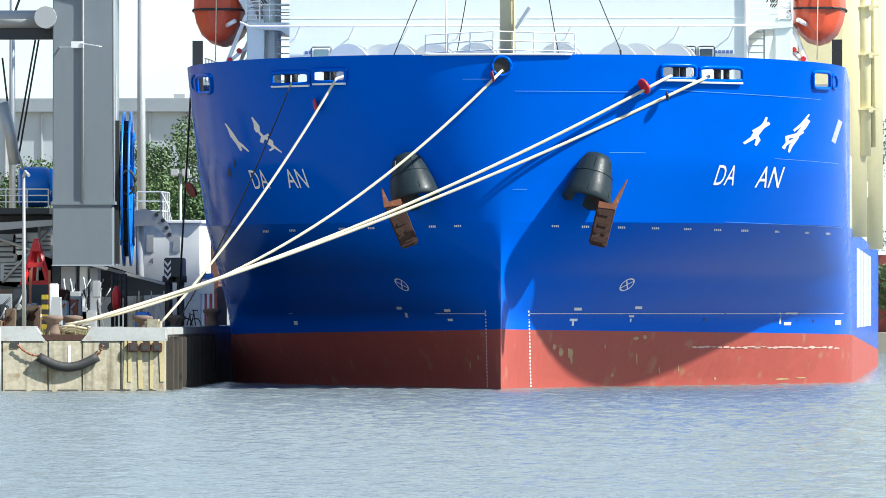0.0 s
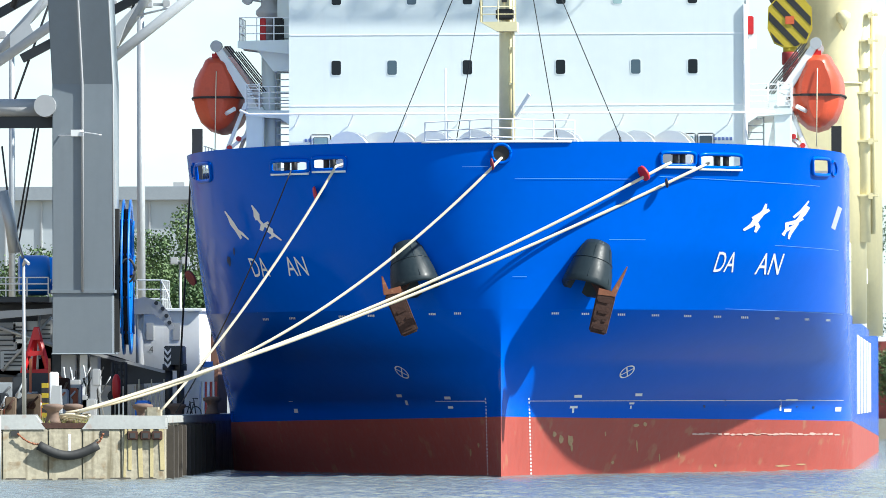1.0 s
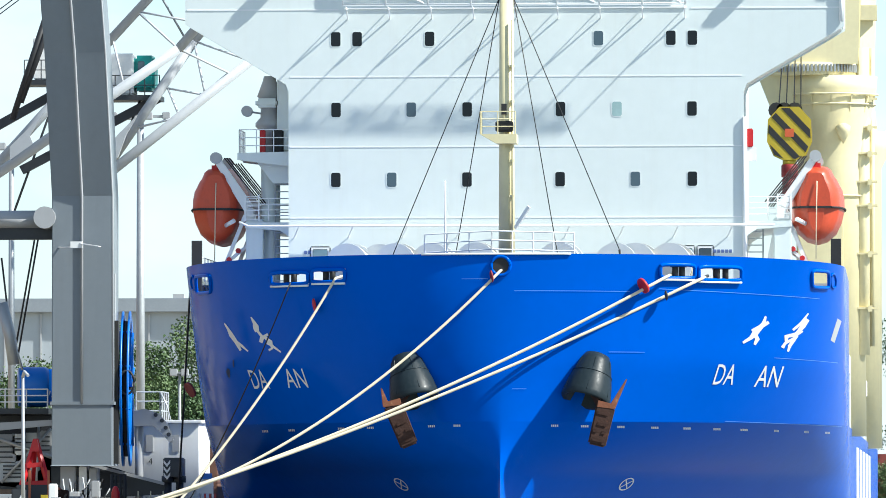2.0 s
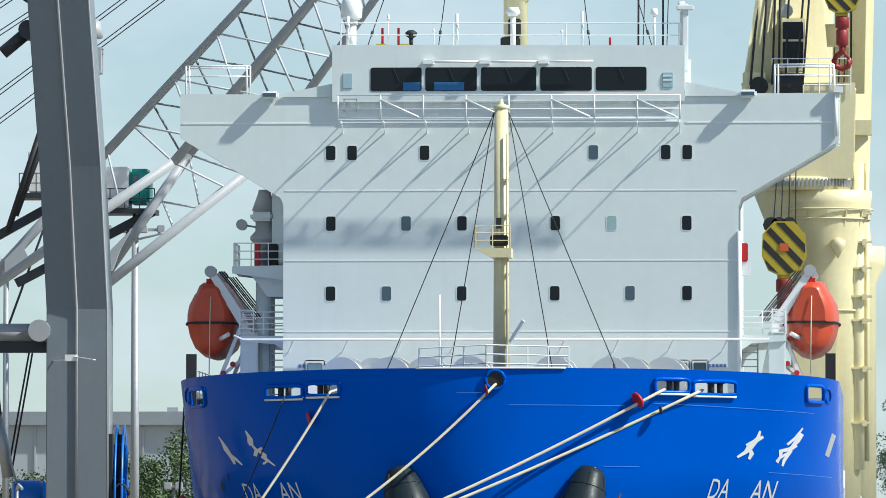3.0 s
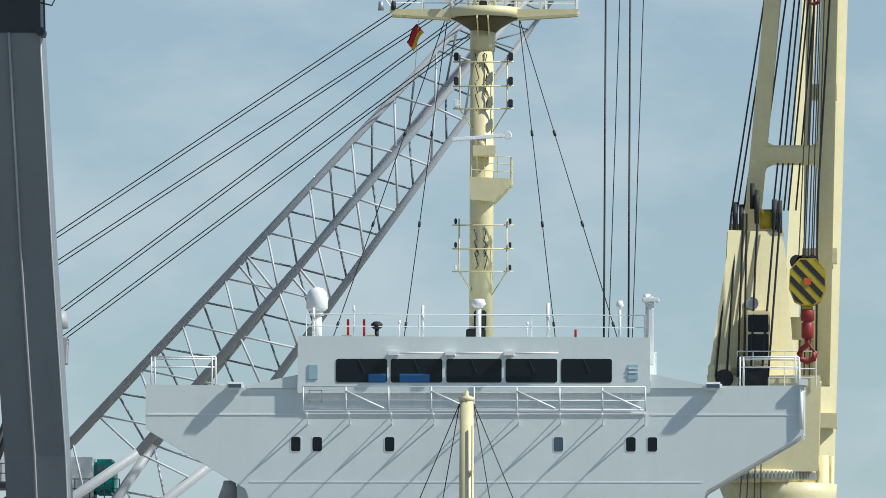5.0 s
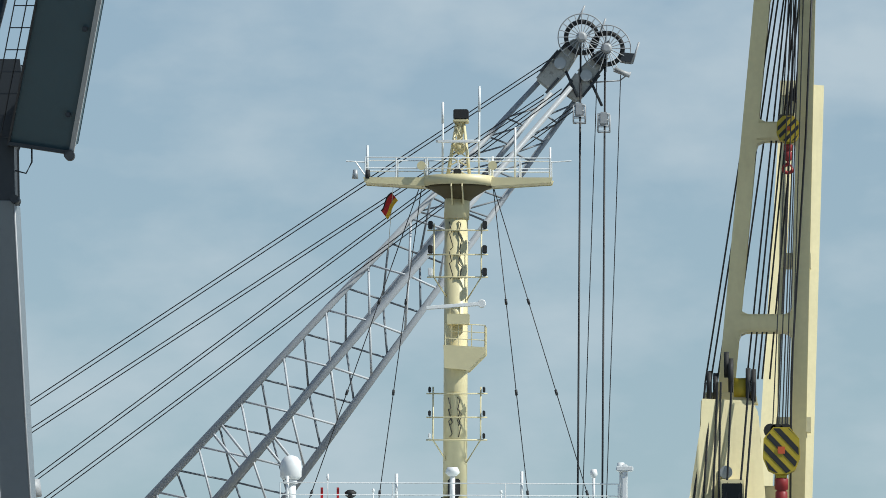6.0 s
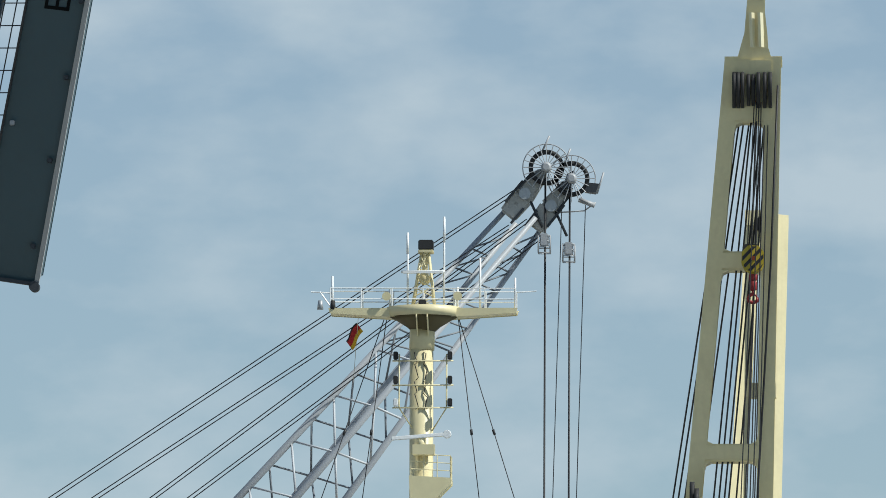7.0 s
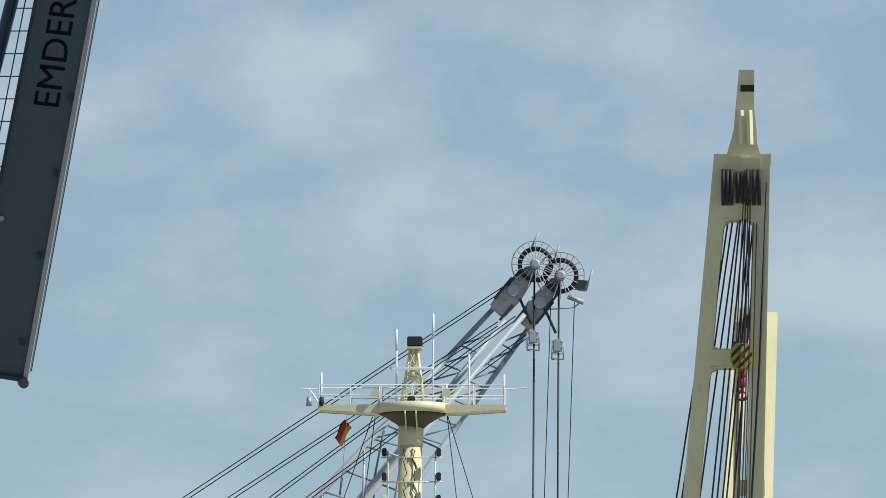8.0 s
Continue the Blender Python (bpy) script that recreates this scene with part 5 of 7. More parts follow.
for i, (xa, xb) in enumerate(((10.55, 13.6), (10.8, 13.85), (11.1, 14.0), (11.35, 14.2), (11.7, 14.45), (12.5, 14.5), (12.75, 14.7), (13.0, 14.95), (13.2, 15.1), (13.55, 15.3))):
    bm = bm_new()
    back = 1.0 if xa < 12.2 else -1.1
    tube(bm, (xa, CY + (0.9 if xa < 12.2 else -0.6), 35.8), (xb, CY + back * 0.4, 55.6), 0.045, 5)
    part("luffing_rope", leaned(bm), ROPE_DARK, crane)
for xa, xb in ((10.6, 9.9), (10.85, 10.4), (11.15, 10.9), (11.3, 11.2), (11.8, 11.5), (12.6, 12.0), (12.85, 12.3)):
    bm = bm_new()
    tube(bm, (xa, CY - 1.3, 35.6), (xb, CY - 2.2, 28.0), 0.055, 5)
    part("winch_rope", bm, ROPE_DARK, crane)
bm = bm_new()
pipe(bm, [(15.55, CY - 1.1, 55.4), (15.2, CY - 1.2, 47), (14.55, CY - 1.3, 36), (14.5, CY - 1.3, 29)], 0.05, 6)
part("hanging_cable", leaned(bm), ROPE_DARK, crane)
hook_block(14.12, CY - 3.0, 32.2, 1.65, 2.3, True, 53.5)
hook_block(11.47, CY - 3.2, 20.35, 2.0, 2.6, True, 27.5)
hook_block(14.41, CY - 2.9, 47.05, 1.02, 1.27, True, 54.2, -1)

# the second crane farther aft
CY2 = 110.0
crane_b = thing("deck_crane", (13.4, CY2, 6.68), "cream ship's deck crane farther aft, jib upright", "crane", "ship deck cranes")
bm = bm_new()
lathe(bm, [(1.6, 6.68), (1.6, 22), (2.1, 23), (2.1, 24)], 32, pose(13.4, CY2, 0))
part("pedestal", bm, CREAM, crane_b)
bm = bm_new()
prism(bm, [(10.2, 24), (14.7, 24), (13.6, 36), (11, 36)], CY2 - 1.5, CY2 + 1.5)
skewed(bm, 13.0, 0.8)
part("crane_tower", bm, CREAM, crane_b, bevel=0.06)
for x0, x1 in ((11.2, 13.22), (13.75, 14.69)):
    bm = bm_new()
    prism(bm, [(x0, 24), (x0 + 0.75, 24), (x1 + 0.75, 58.2), (x1, 58.2)], CY2 - 3, CY2 - 1.6)
    skewed(bm, 13.0, 0.8)
    part("jib_leg", bm, CREAM, crane_b, bevel=0.05)
for z in (30, 39, 48, 57.5):
    bm = bm_new()
    box(bm, 12.0 + (z - 30) * 0.04, 14.8, CY2 - 2.9, CY2 - 1.8, z, z + 0.8)
    part("jib_beam", bm, CREAM, crane_b)
bm = bm_new()
for k in range(5):
    tube(bm, (12.6 + k * 0.3, CY2 - 3, 30), (13.7 + k * 0.2, CY2 - 3, 57.5), 0.04, 5)
part("luffing_rope", bm, ROPE_DARK, crane_b)
bm = bm_new()
box(bm, 13.75, 14.9, CY2 - 3.2, CY2 - 2.6, 57.1, 57.95)
part("head_sheave", bm, BLACK, crane_b, bevel=0.1)
# tall cream casings between the cranes along the port side
for y, x0, h in ((52, 12.6, 26), (72, 12.9, 22), (88, 13.0, 20)):
    bm = bm_new()
    box(bm, x0, 13.95, y, y + 3.5, 6.68, h)
    part("derrick_post", bm, CREAM, ship, bevel=0.1)

# ---- quay ----
TIMBER = material("wet_timber", (0.06, 0.05, 0.04), 0.8, vary=0.3, size=0.8)
RUN_YELLOW = material("lime_run_yellow", (0.40, 0.33, 0.17), 0.9, vary=0.3, size=0.6)
SOIL = material("dry_ground", (0.30, 0.27, 0.21), 0.95, vary=0.25, size=4.0, bump=0.02)
bm = bm_new()
edge = [(-13.25, -9.0), (-14.9, 30.0), (-15.4, 250.0), (-15.4, 3500.0), (-3000, 3500.0), (-3000, -41.2), (-90.0, -41.2)]
lo, hi = [bm.verts.new((x, y, -3.0)) for x, y in edge], [bm.verts.new((x, y, 2.3)) for x, y in edge]
bm.faces.new(hi)
for i in range(len(edge)):
    bm.faces.new((lo[i - 1], lo[i], hi[i], hi[i - 1]))
quay = tagged(part("quay", bm, QUAY), "weathered concrete quay wall with streaks and rust stains", "quay", kind="structure")


def slant(name, bm, *more, **named):
    """A part of the pier head, whose face runs slightly towards the open water."""
    for v in bm.verts:
        v.co.y += (v.co.x + 13.25) * 0.42
    return part(name, bm, *more, **named)


# facing slabs of the pier head with recessed joints
for x0, x1 in ((-21.26, -19.61), (-19.57, -17.82), (-17.78, -16.49), (-16.45, -14.98), (-14.93, -13.28)):
    bm = bm_new()
    box(bm, x0, x1, -9.14, -9.0, -0.1, 2.06)
    slant("facing_slab", bm, QUAY, quay, bevel=0.03)
# timber fenders at the waterline
for i in range(9):
    bm = bm_new()
    x = -22.5 + i * 1.02
    box(bm, x, x + 0.8, -9.3, -9.0, -0.35, 0.06 + 0.03 * (i % 2))
    slant("waterline_timber", bm, TIMBER, quay, bevel=0.02)
# capping: pale slabs with a low dark gap between
for pts in ([(-21.26, 2.1), (-17.96, 2.1), (-18.33, 2.62), (-21.26, 2.62)], [(-16.4, 2.1), (-13.23, 2.1), (-13.23, 2.55), (-16.03, 2.6)]):
    bm = bm_new()
    prism(bm, pts, -9.2, -8.2)
    slant("capping_slab", bm, CAP, quay, bevel=0.04)
bm = bm_new()
box(bm, -18.28, -16.1, -9.12, -8.3, 2.1, 2.32)
slant("capping_gap", bm, RUST, quay)
for i in range(12):
    bm = bm_new()
    y = -8 + i * 3.2
    x = -13.25 - (y + 9) * 0.0423
    box(bm, x - 1.2, x + 0.08, y, y + 3.1, 2.28, 2.6)
    part("capping_slab", bm, CAP, quay, bevel=0.03)
for i in range(5):
    bm = bm_new()
    y = 30 + i * 12
    box(bm, -16.4, -14.85, y, y + 11.8, 2.28, 2.6)
    part("capping_slab", bm, CAP, quay, bevel=0.03)
for i in range(12):
    bm = bm_new()
    y = -7.5 + i * 3.4
    x = -13.25 - (y + 9) * 0.0423
    box(bm, x - 0.05, x + 0.3, y, y + 0.35, -0.5, 2.2)
    part("fender_pile", bm, TIMBER, quay, bevel=0.03)
# rusty brackets and number on the face
for px in (-14.47, -13.97, -13.51):
    bm = bm_new()
    box(bm, px - 0.2, px + 0.2, -9.45, -9.14, 1.62, 1.98)
    brk = slant("fender_bracket", bm, RUST, quay, bevel=0.03)
    bm = bm_new()
    box(bm, px - 0.1, px + 0.12, -9.47, -9.44, 1.7, 1.9)
    slant("bracket_hole", bm, BLACK, brk)
for i, px in enumerate((-14.75, -14.59, -14.22, -14.13, -13.74, -13.37)):
    bm = bm_new()
    bar(bm, (px, -9.17, 2.1), (px + 0.06 * (i % 3 - 1), -9.15, 0.1 + 0.3 * (i % 2)), 0.09 + 0.04 * (i % 3), 0.05, up=(0, 1, 0))
    slant("lime_run", bm, RUN_YELLOW, quay)
for x in (-19.08, -15.57):
    bm = bm_new()
    box(bm, x - 0.16, x + 0.16, -9.2, -9.14, 1.78, 2.0)
    slant("ring_recess", bm, BLACK, quay)
vs, fs = letters("1", 1.1)
bm = bm_new()
bv = [bm.verts.new((v[0] * 0.9 + -17.2, -9.16, v[1] + 1.12)) for v in vs]
for f in fs:
    bm.faces.new([bv[i] for i in f])
slant("berth_number", bm, MARK_WHITE, quay)
# hanging fender with chains
fender = thing("dock_fender", (-17.02, -9.4, 0.9), "black rubber roller fender hung on chains from the quay", "fender")
bm = bm_new()
pipe(bm, [(-18.14 + 2.32 * u, -9.4, 1.42 - 0.42 * math.sin(math.pi * u)) for u in (i / 12 for i in range(13))], 0.19, 12)
slant("rubber_roll", bm, BLACK, fender)
for (xa, za), (xb, zb) in (((-18.97, 1.9), (-18.1, 1.45)), ((-15.62, 1.9), (-15.89, 1.5))):
    bm = bm_new()
    n = 9
    for i in range(n):
        u, w = i / n, (i + 1) / n
        p, q = (xa + (xb - xa) * u, -9.35, za + (zb - za) * u - 0.12 * math.sin(math.pi * u)), (xa + (xb - xa) * w, -9.35, za + (zb - za) * w - 0.12 * math.sin(math.pi * w))
        tube(bm, p, q, 0.035 if i % 2 else 0.05, 6)
    slant("chain", bm, RUST_BRIGHT, fender)
# ladder in the quay wall
ladder = thing("quay_ladder", (-19.82, -9.3, -0.5), "rusty steel ladder down the quay wall", "ladder")
for s in (-0.2, 0.2):
    bm = bm_new()
    tube(bm, (-19.84 + s, -9.3, -0.5), (-19.84 + s, -9.3, 2.6), 0.035, 6)
    slant("rail", bm, STEEL, ladder)
for i in range(10):
    bm = bm_new()
    tube(bm, (-19.84 - 0.2, -9.3, -0.3 + i * 0.3), (-19.84 + 0.2, -9.3, -0.3 + i * 0.3), 0.022, 6)
    slant("rung", bm, STEEL, ladder)


def bollard(x, y, z=2.3, k=1.0):
    bm = bm_new()
    lathe(bm, [(0.34 * k, z), (0.3 * k, z + 0.1), (0.24 * k, z + 0.35), (0.26 * k, z + 0.5), (0.42 * k, z + 0.62), (0.44 * k, z + 0.74), (0.2 * k, z + 0.8)], 18, pose(x, y, 0))
    tagged(part("bollard", bm, material("bollard_iron", (0.15, 0.10, 0.075), 0.8, vary=0.35, spots=0.4)), "worn cast iron mooring bollard on the quay edge", "bollard", "quay bollards")


bollard(-17.98, -7.5)
bollard(-17.28, -6.5)
bollard(-15.02, 0.0)
bollard(-15.28, 18.0)
bollard(-14.74, 30.0, 2.6)
# loose rope heap round the bollard
bm = bm_new()
for k in range(3):
    pipe(bm, [(-17.28 + (0.5 + 0.1 * k) * math.cos(a), -6.5 + (0.5 + 0.1 * k) * math.sin(a), 2.42 + 0.1 * k + 0.05 * math.sin(3 * a)) for a in (i * 0.3 for i in range(22))], 0.06, 6)
tagged(part("rope_coil", bm, ROPE_CREAM), "cream mooring rope turned round the bollard", "rope")
# low concrete mound and ground things
bm = bm_new()
box(bm, -14.26, -13.61, -7, -6, 2.3, 2.95)
tagged(part("kerb_stone", bm, QUAY, bevel=0.1), "rough stone block at the corner of the quay", "stone block")
# weeds along the quay edge
rnd = random.Random(4)
bm = bm_new()
for i in range(900):
    x, y = rnd.uniform(-20.23, -15.25), rnd.uniform(-8.0, 2.0)
    h, a = rnd.uniform(0.1, 0.38), rnd.uniform(0, 6.3)
    p = Vector((x, y, 2.3))
    d = Vector((math.cos(a), math.sin(a), 0)) * 0.025
    tip = p + Vector((rnd.uniform(-0.12, 0.12), rnd.uniform(-0.12, 0.12), h))
    bm.faces.new([bm.verts.new(p - d), bm.verts.new(p + d), bm.verts.new(tip)])
tagged(part("weeds", bm, material("dry_grass", (0.20, 0.19, 0.06), 0.9, vary=0.3, size=0.5)), "dry weeds growing along the quay edge", "weeds", kind="stuff")

# ---- grey quay crane ----
GY = 40.0
gcrane = thing("quay_crane", (-21.7, GY + 1.5, 2.3), "tall grey steel harbour crane column standing on the quay", "crane")
JIB_GREY = material("crane_jib_dark_grey", (0.055, 0.098, 0.12), 0.5, vary=0.08, size=3.0, streak=0.12, streak_color=(0.05, 0.055, 0.06))


def box_column(bm, path, h, dy=1.45):
    """A leaning square column; path: (centre x, forward, z)."""
    rings = [[bm.verts.new((cx + a * h, GY + 1.5 + fwd + b * dy, z)) for a, b in ((-1, -1), (1, -1), (1, 1), (-1, 1))] for cx, fwd, z in path]
    for u, v in zip(rings, rings[1:]):
        for j in range(4):
            bm.faces.new((u[j - 1], u[j], v[j], v[j - 1]))
    bm.faces.new(rings[0])
    bm.faces.new(rings[-1])


# the column bends left and, fitted to the camera's view, leans forward above its knee
COL = [(-21.7, 0.0, 8.3), (-21.7, 0.0, 18.0), (-21.89, -1.5, 24.62), (-22.32, -4.2, 33.96), (-22.55, -8.0, 43.75)]
bm = bm_new()
box_column(bm, COL, 1.42)
part("column", bm, GREY_CRANE, gcrane, "grey painted box column with a weld ridge", bevel=0.04)
bm = bm_new()
box_column(bm, [(-21.72, 0, 5.4), (-21.72, 0, 8.35)], 1.40, 1.5)
part("column_foot", bm, GREY_CRANE, gcrane, bevel=0.05)
bm = bm_new()
box_column(bm, [(-21.7, 0, 8.25), (-21.7, 0, 8.4)], 1.5, 1.55)
part("flange", bm, GREY_CRANE, gcrane)
bm = bm_new()
pipe(bm, [(x, GY + fwd - 0.02, z) for x, fwd, z in COL], 0.06, 8)
part("ridge_pipe", bm, GREY_LIGHT, gcrane)
bm = bm_new()
pipe(bm, [(x + 1.42, GY + fwd + 0.1, z) for x, fwd, z in COL], 0.05, 6)
part("edge_pipe", bm, GREY_LIGHT, gcrane)
bm = bm_new()
box(bm, -20.45, -20.25, GY + 1.0, GY + 1.3, 12.2, 14.4)
part("cover_plate", bm, GREY_LIGHT, gcrane)
bm = bm_new()
box(bm, -22.16, -21.61, 39.2, 39.6, 15.55, 15.85)
bar(bm, (-21.69, 39.3, 15.75), (-20.75, 38.9, 15.6), 0.25, 0.04)
bar(bm, (-22.95, 40.2, 15.6), (-22.11, 39.4, 15.6), 0.05, 0.05)
part("floodlight", bm, WHITE_TRIM, gcrane)
for x0, x1, z1, mm in ((-22.82, -22.11, 5.4, GREY_LIGHT), (-21.95, -21.58, 5.4, WHITE_TRIM), (-21.48, -21.08, 5.3, GREY_LIGHT)):
    bm = bm_new()
    box(bm, x0, x1, 41, 42.2, 2.3, z1)
    part("foot_leg", bm, mm, gcrane, bevel=0.04)
bm = bm_new()
box(bm, -23.4, -20.0, GY + 0.3, GY + 3, 2.3, 3.2)
part("portal_beam", bm, GREY_CRANE, gcrane, bevel=0.05)
rnd = random.Random(7)
for i in range(14):
    bm = bm_new()
    x = rnd.uniform(-22.42, -20.49)
    pipe(bm, [(x, 38.5, 2.35), (x + rnd.uniform(-0.3, 0.3), 38.3, 3.0 + rnd.random()), (x + rnd.uniform(-0.4, 0.5), 38.6, 4.2 + rnd.random())], 0.04, 5)
    part("hose", bm, STEEL if i % 3 else BLACK, gcrane)
for x, z, w, h in ((-22.32, 3.3, 0.35, 0.9), (-21.9, 3.9, 0.28, 0.5), (-21.32, 2.9, 0.4, 0.7), (-20.91, 4.4, 0.2, 0.5), (-21.58, 3.2, 0.3, 0.5)):
    bm = bm_new()
    box(bm, x - w, x + w, 38.2, 38.9, z - h, z + h * 0.6)
    part("gear_box", bm, GREY_LIGHT, gcrane, bevel=0.06)
# arm to the left with its pin
bm = bm_new()
tube(bm, (-27.5, GY + 1, 16.95), (-23.2, GY + 1, 16.95), 0.42, 14)
arm = part("stay_arm", bm, GREY_LIGHT, gcrane)
bm = bm_new()
tube(bm, (-23.45, GY - 0.1, 17.0), (-23.45, GY + 2, 17.0), 0.52, 16)
part("arm_pin", bm, GREY_LIGHT, arm)
bm = bm_new()
bar(bm, (-27.5, GY + 1.2, 16.35), (-23.0, GY + 1.2, 16.35), 0.5, 0.7)
part("arm_beam", bm, DARK_GREY, gcrane)
for (xa, za), (xb, zb), r in (((-24.73, 34.84), (-23.67, 34.05), 0.28), ((-24.98, 32.73), (-23.66, 32.60), 0.3), ((-24.96, 29.84), (-23.70, 30.89), 0.3)):
    bm = bm_new()
    tube(bm, (xa, GY - 2.2, za), (xb, GY - 2.2, zb), r, 12)
    tube(bm, (xb, GY - 3.0, zb), (xb, GY - 1.5, zb), r * 1.5, 14)
    part("tie_rod", bm, DARK_GREY, gcrane)
# the dark jib, leaning forward, with its hinge
A0, A1 = Vector((-21.27, 31.00, 46.30)), Vector((-18.38, 31.00, 45.86))
B1 = Vector((-14.36, 20.00, 61.71))
B0 = Vector((-17.05, 20.00, 61.72))
up_l, up_r = (B0 - A0), (B1 - A1)
C0, C1 = A0 + up_l * 1.5, A1 + up_r * 1.5
face = (A1 - A0).cross(C1 - A1).normalized()
C0 -= face * (C0 - A0).dot(face)
bm = bm_new()
back = Vector((0.1, 1.7, 0.6))
quad = [A0, A1, C1, C0]
f0, f1 = [bm.verts.new(p) for p in quad], [bm.verts.new(p + back) for p in quad]
bm.faces.new(f0)
bm.faces.new(f1[::-1])
for i in range(4):
    bm.faces.new((f0[i - 1], f0[i], f1[i], f1[i - 1]))
jib_box = part("jib_girder", bm, JIB_GREY, gcrane, "dark grey box girder jib with black lettering", bevel=0.03)
out = face.copy()
if out.y > 0:
    out = -out
for p0, p1, w in ((A1, C1, 0.22), (A0, C0, 0.1)):
    bm = bm_new()
    bar(bm, p0 + out * 0.05, p1 + out * 0.05, w, 0.2, up=(0, 1, 0))
    part("jib_flange", bm, GREY_LIGHT if w > 0.2 else DARK_GREY, jib_box)
bm = bm_new()
bar(bm, A0 + out * 0.1, A1 + out * 0.1, 0.16, 0.3, up=(0, 1, 0))
tube(bm, A1 + Vector((-0.1, -0.3, -0.15)), A1 + Vector((-0.1, 0.3, -0.15)), 0.24, 14)
part("jib_end_plate", bm, DARK_GREY, jib_box)
for u, s in ((0.1, 0.84), (0.33, 0.86), (0.55, 0.88), (0.75, 0.9), (0.42, 0.15)):
    bm = bm_new()
    p = (A0 + up_l * u).lerp(A1 + up_r * u, s) + out * 0.12
    bmesh.ops.create_cube(bm, size=0.22, matrix=Matrix.Translation(p))
    part("jib_lug", bm, DARK_GREY if s > 0.5 else GREY_LIGHT, jib_box, bevel=0.03)
# hose bracket, rails and ram along the jib's back edge
bm = bm_new()
for o in (0.45, 1.0):
    tube(bm, A0 + Vector((-o, 0.5, 0.3)), C0 + Vector((-o, 0.5, 0.3)), 0.03, 5)
for i in range(26):
    p = A0.lerp(C0, i / 25) + Vector((0, 0.5, 0.3))
    tube(bm, p, p + Vector((-1.0, 0, 0)), 0.028, 5)
part("jib_rail", bm, DARK_GREY, jib_box)
bm = bm_new()
tube(bm, A0 + Vector((-0.95, 1.2, 5.2)), C0 + Vector((-0.7, 1.2, 0)), 0.3, 14)
part("luffing_ram", bm, material("dark_blue_ram", (0.012, 0.05, 0.10), 0.4), jib_box)
vs, fs = letters("EMDER", 1.0)
u0, u1, v0, v1 = span(vs)
E0, E1, E2 = Vector((-16.23, 23.20, 57.38)), Vector((-17.36, 23.20, 57.51)), Vector((-15.17, 20.00, 61.72))
bm = bm_new()
face_n = out.normalized()
bv = []
for v in vs:
    p = E0 + (E2 - E0) * ((v[0] - u0) / (u1 - u0)) + (E1 - E0) * ((v[1] - v0) / (v1 - v0))
    p -= face_n * ((p - A1).dot(face_n) - 0.03)
    bv.append(bm.verts.new(p))
for f in fs:
    bm.faces.new([bv[i] for i in f])
part("jib_lettering", bm, material("lettering_black", (0.006, 0.007, 0.008), 0.8, vary=0.05, spec=0.1), jib_box)
bm = bm_new()
prism(bm, [(-23.30, 43.82), (-21.17, 43.81), (-21.24, 46.30), (-20.72, 47.60), (-21.00, 50.22), (-23.36, 50.23)], GY - 7.9, GY - 5.6)
part("slewing_head", bm, DARK_GREY, gcrane, bevel=0.08)
for p in ((-21.09, 32.00, 43.79), (-20.94, 32.00, 48.13), (-21.37, 32.00, 46.43)):
    bm = bm_new()
    tube(bm, Vector(p) + Vector((0, -0.3, 0)), Vector(p) + Vector((0, 1.0, 0)), 0.2, 12)
    part("hinge_pin", bm, DARK_GREY, gcrane)
bm = bm_new()
pipe(bm, [(-20.22, 31.00, 46.18), (-20.21, 31.00, 45.40), (-20.47, 31.00, 44.88), (-20.99, 31.00, 45.01)], 0.04, 6)
part("loose_cable", bm, BLACK, gcrane)

# ---- blue cable reel hung on the crane ----
reel = thing("cable_reel", (-20.05, GY + 4.5, 5.4), "tall bright blue cable reel on the crane's side", "cable reel")
turn = Matrix.Translation((-20.05, GY + 4.5, 9.06)) @ pose(0, 0, 0, 0, 90, 3.6)
bm = bm_new()
for zz in (-0.2, 0.12):
    rows = [(3.05, zz), (3.66, zz), (3.66, zz + 0.09), (3.05, zz + 0.09)]
    lathe(bm, rows + rows[:1], 48, turn)
part("rim", bm, BRIGHT_BLUE, reel)
bm = bm_new()
lathe(bm, [(2.9, -0.1), (3.2, -0.1), (3.2, 0.1), (2.9, 0.1), (2.9, -0.1)], 48, turn)
part("cable_winding", bm, BLACK, reel)
for k in range(10):
    bm = bm_new()
    a = k * math.pi / 5
    for s in (-0.17, 0.17):
        bar(bm, turn @ Vector((0, 0, s)), turn @ Vector((3.3 * math.cos(a), 3.3 * math.sin(a), s)), 0.22, 0.06)
    part("spoke", bm, BRIGHT_BLUE, reel)
bm = bm_new()
lathe(bm, [(0.32, -0.35), (0.34, 0.25), (0.2, 0.4)], 18, turn)
part("hub", bm, DARK_GREY, reel)
bm = bm_new()
pipe(bm, [(-19.7 + 0.35 * math.cos(a), GY + 1.0, 9.3 + 0.55 * math.sin(a)) for a in (i * 0.35 for i in range(19))], 0.06, 6)
part("cable_loop", bm, BLACK, reel)
bm = bm_new()
bar(bm, (-20.8, GY + 2.6, 9.05), (-20.1, GY + 4.5, 9.05), 0.5, 0.5)
part("reel_bracket", bm, DARK_GREY, reel)
bm = bm_new()
box(bm, -20.35, -20.1, GY + 1.0, GY + 1.6, 5.5, 12.2)
part("reel_guide", bm, BLACK, reel)

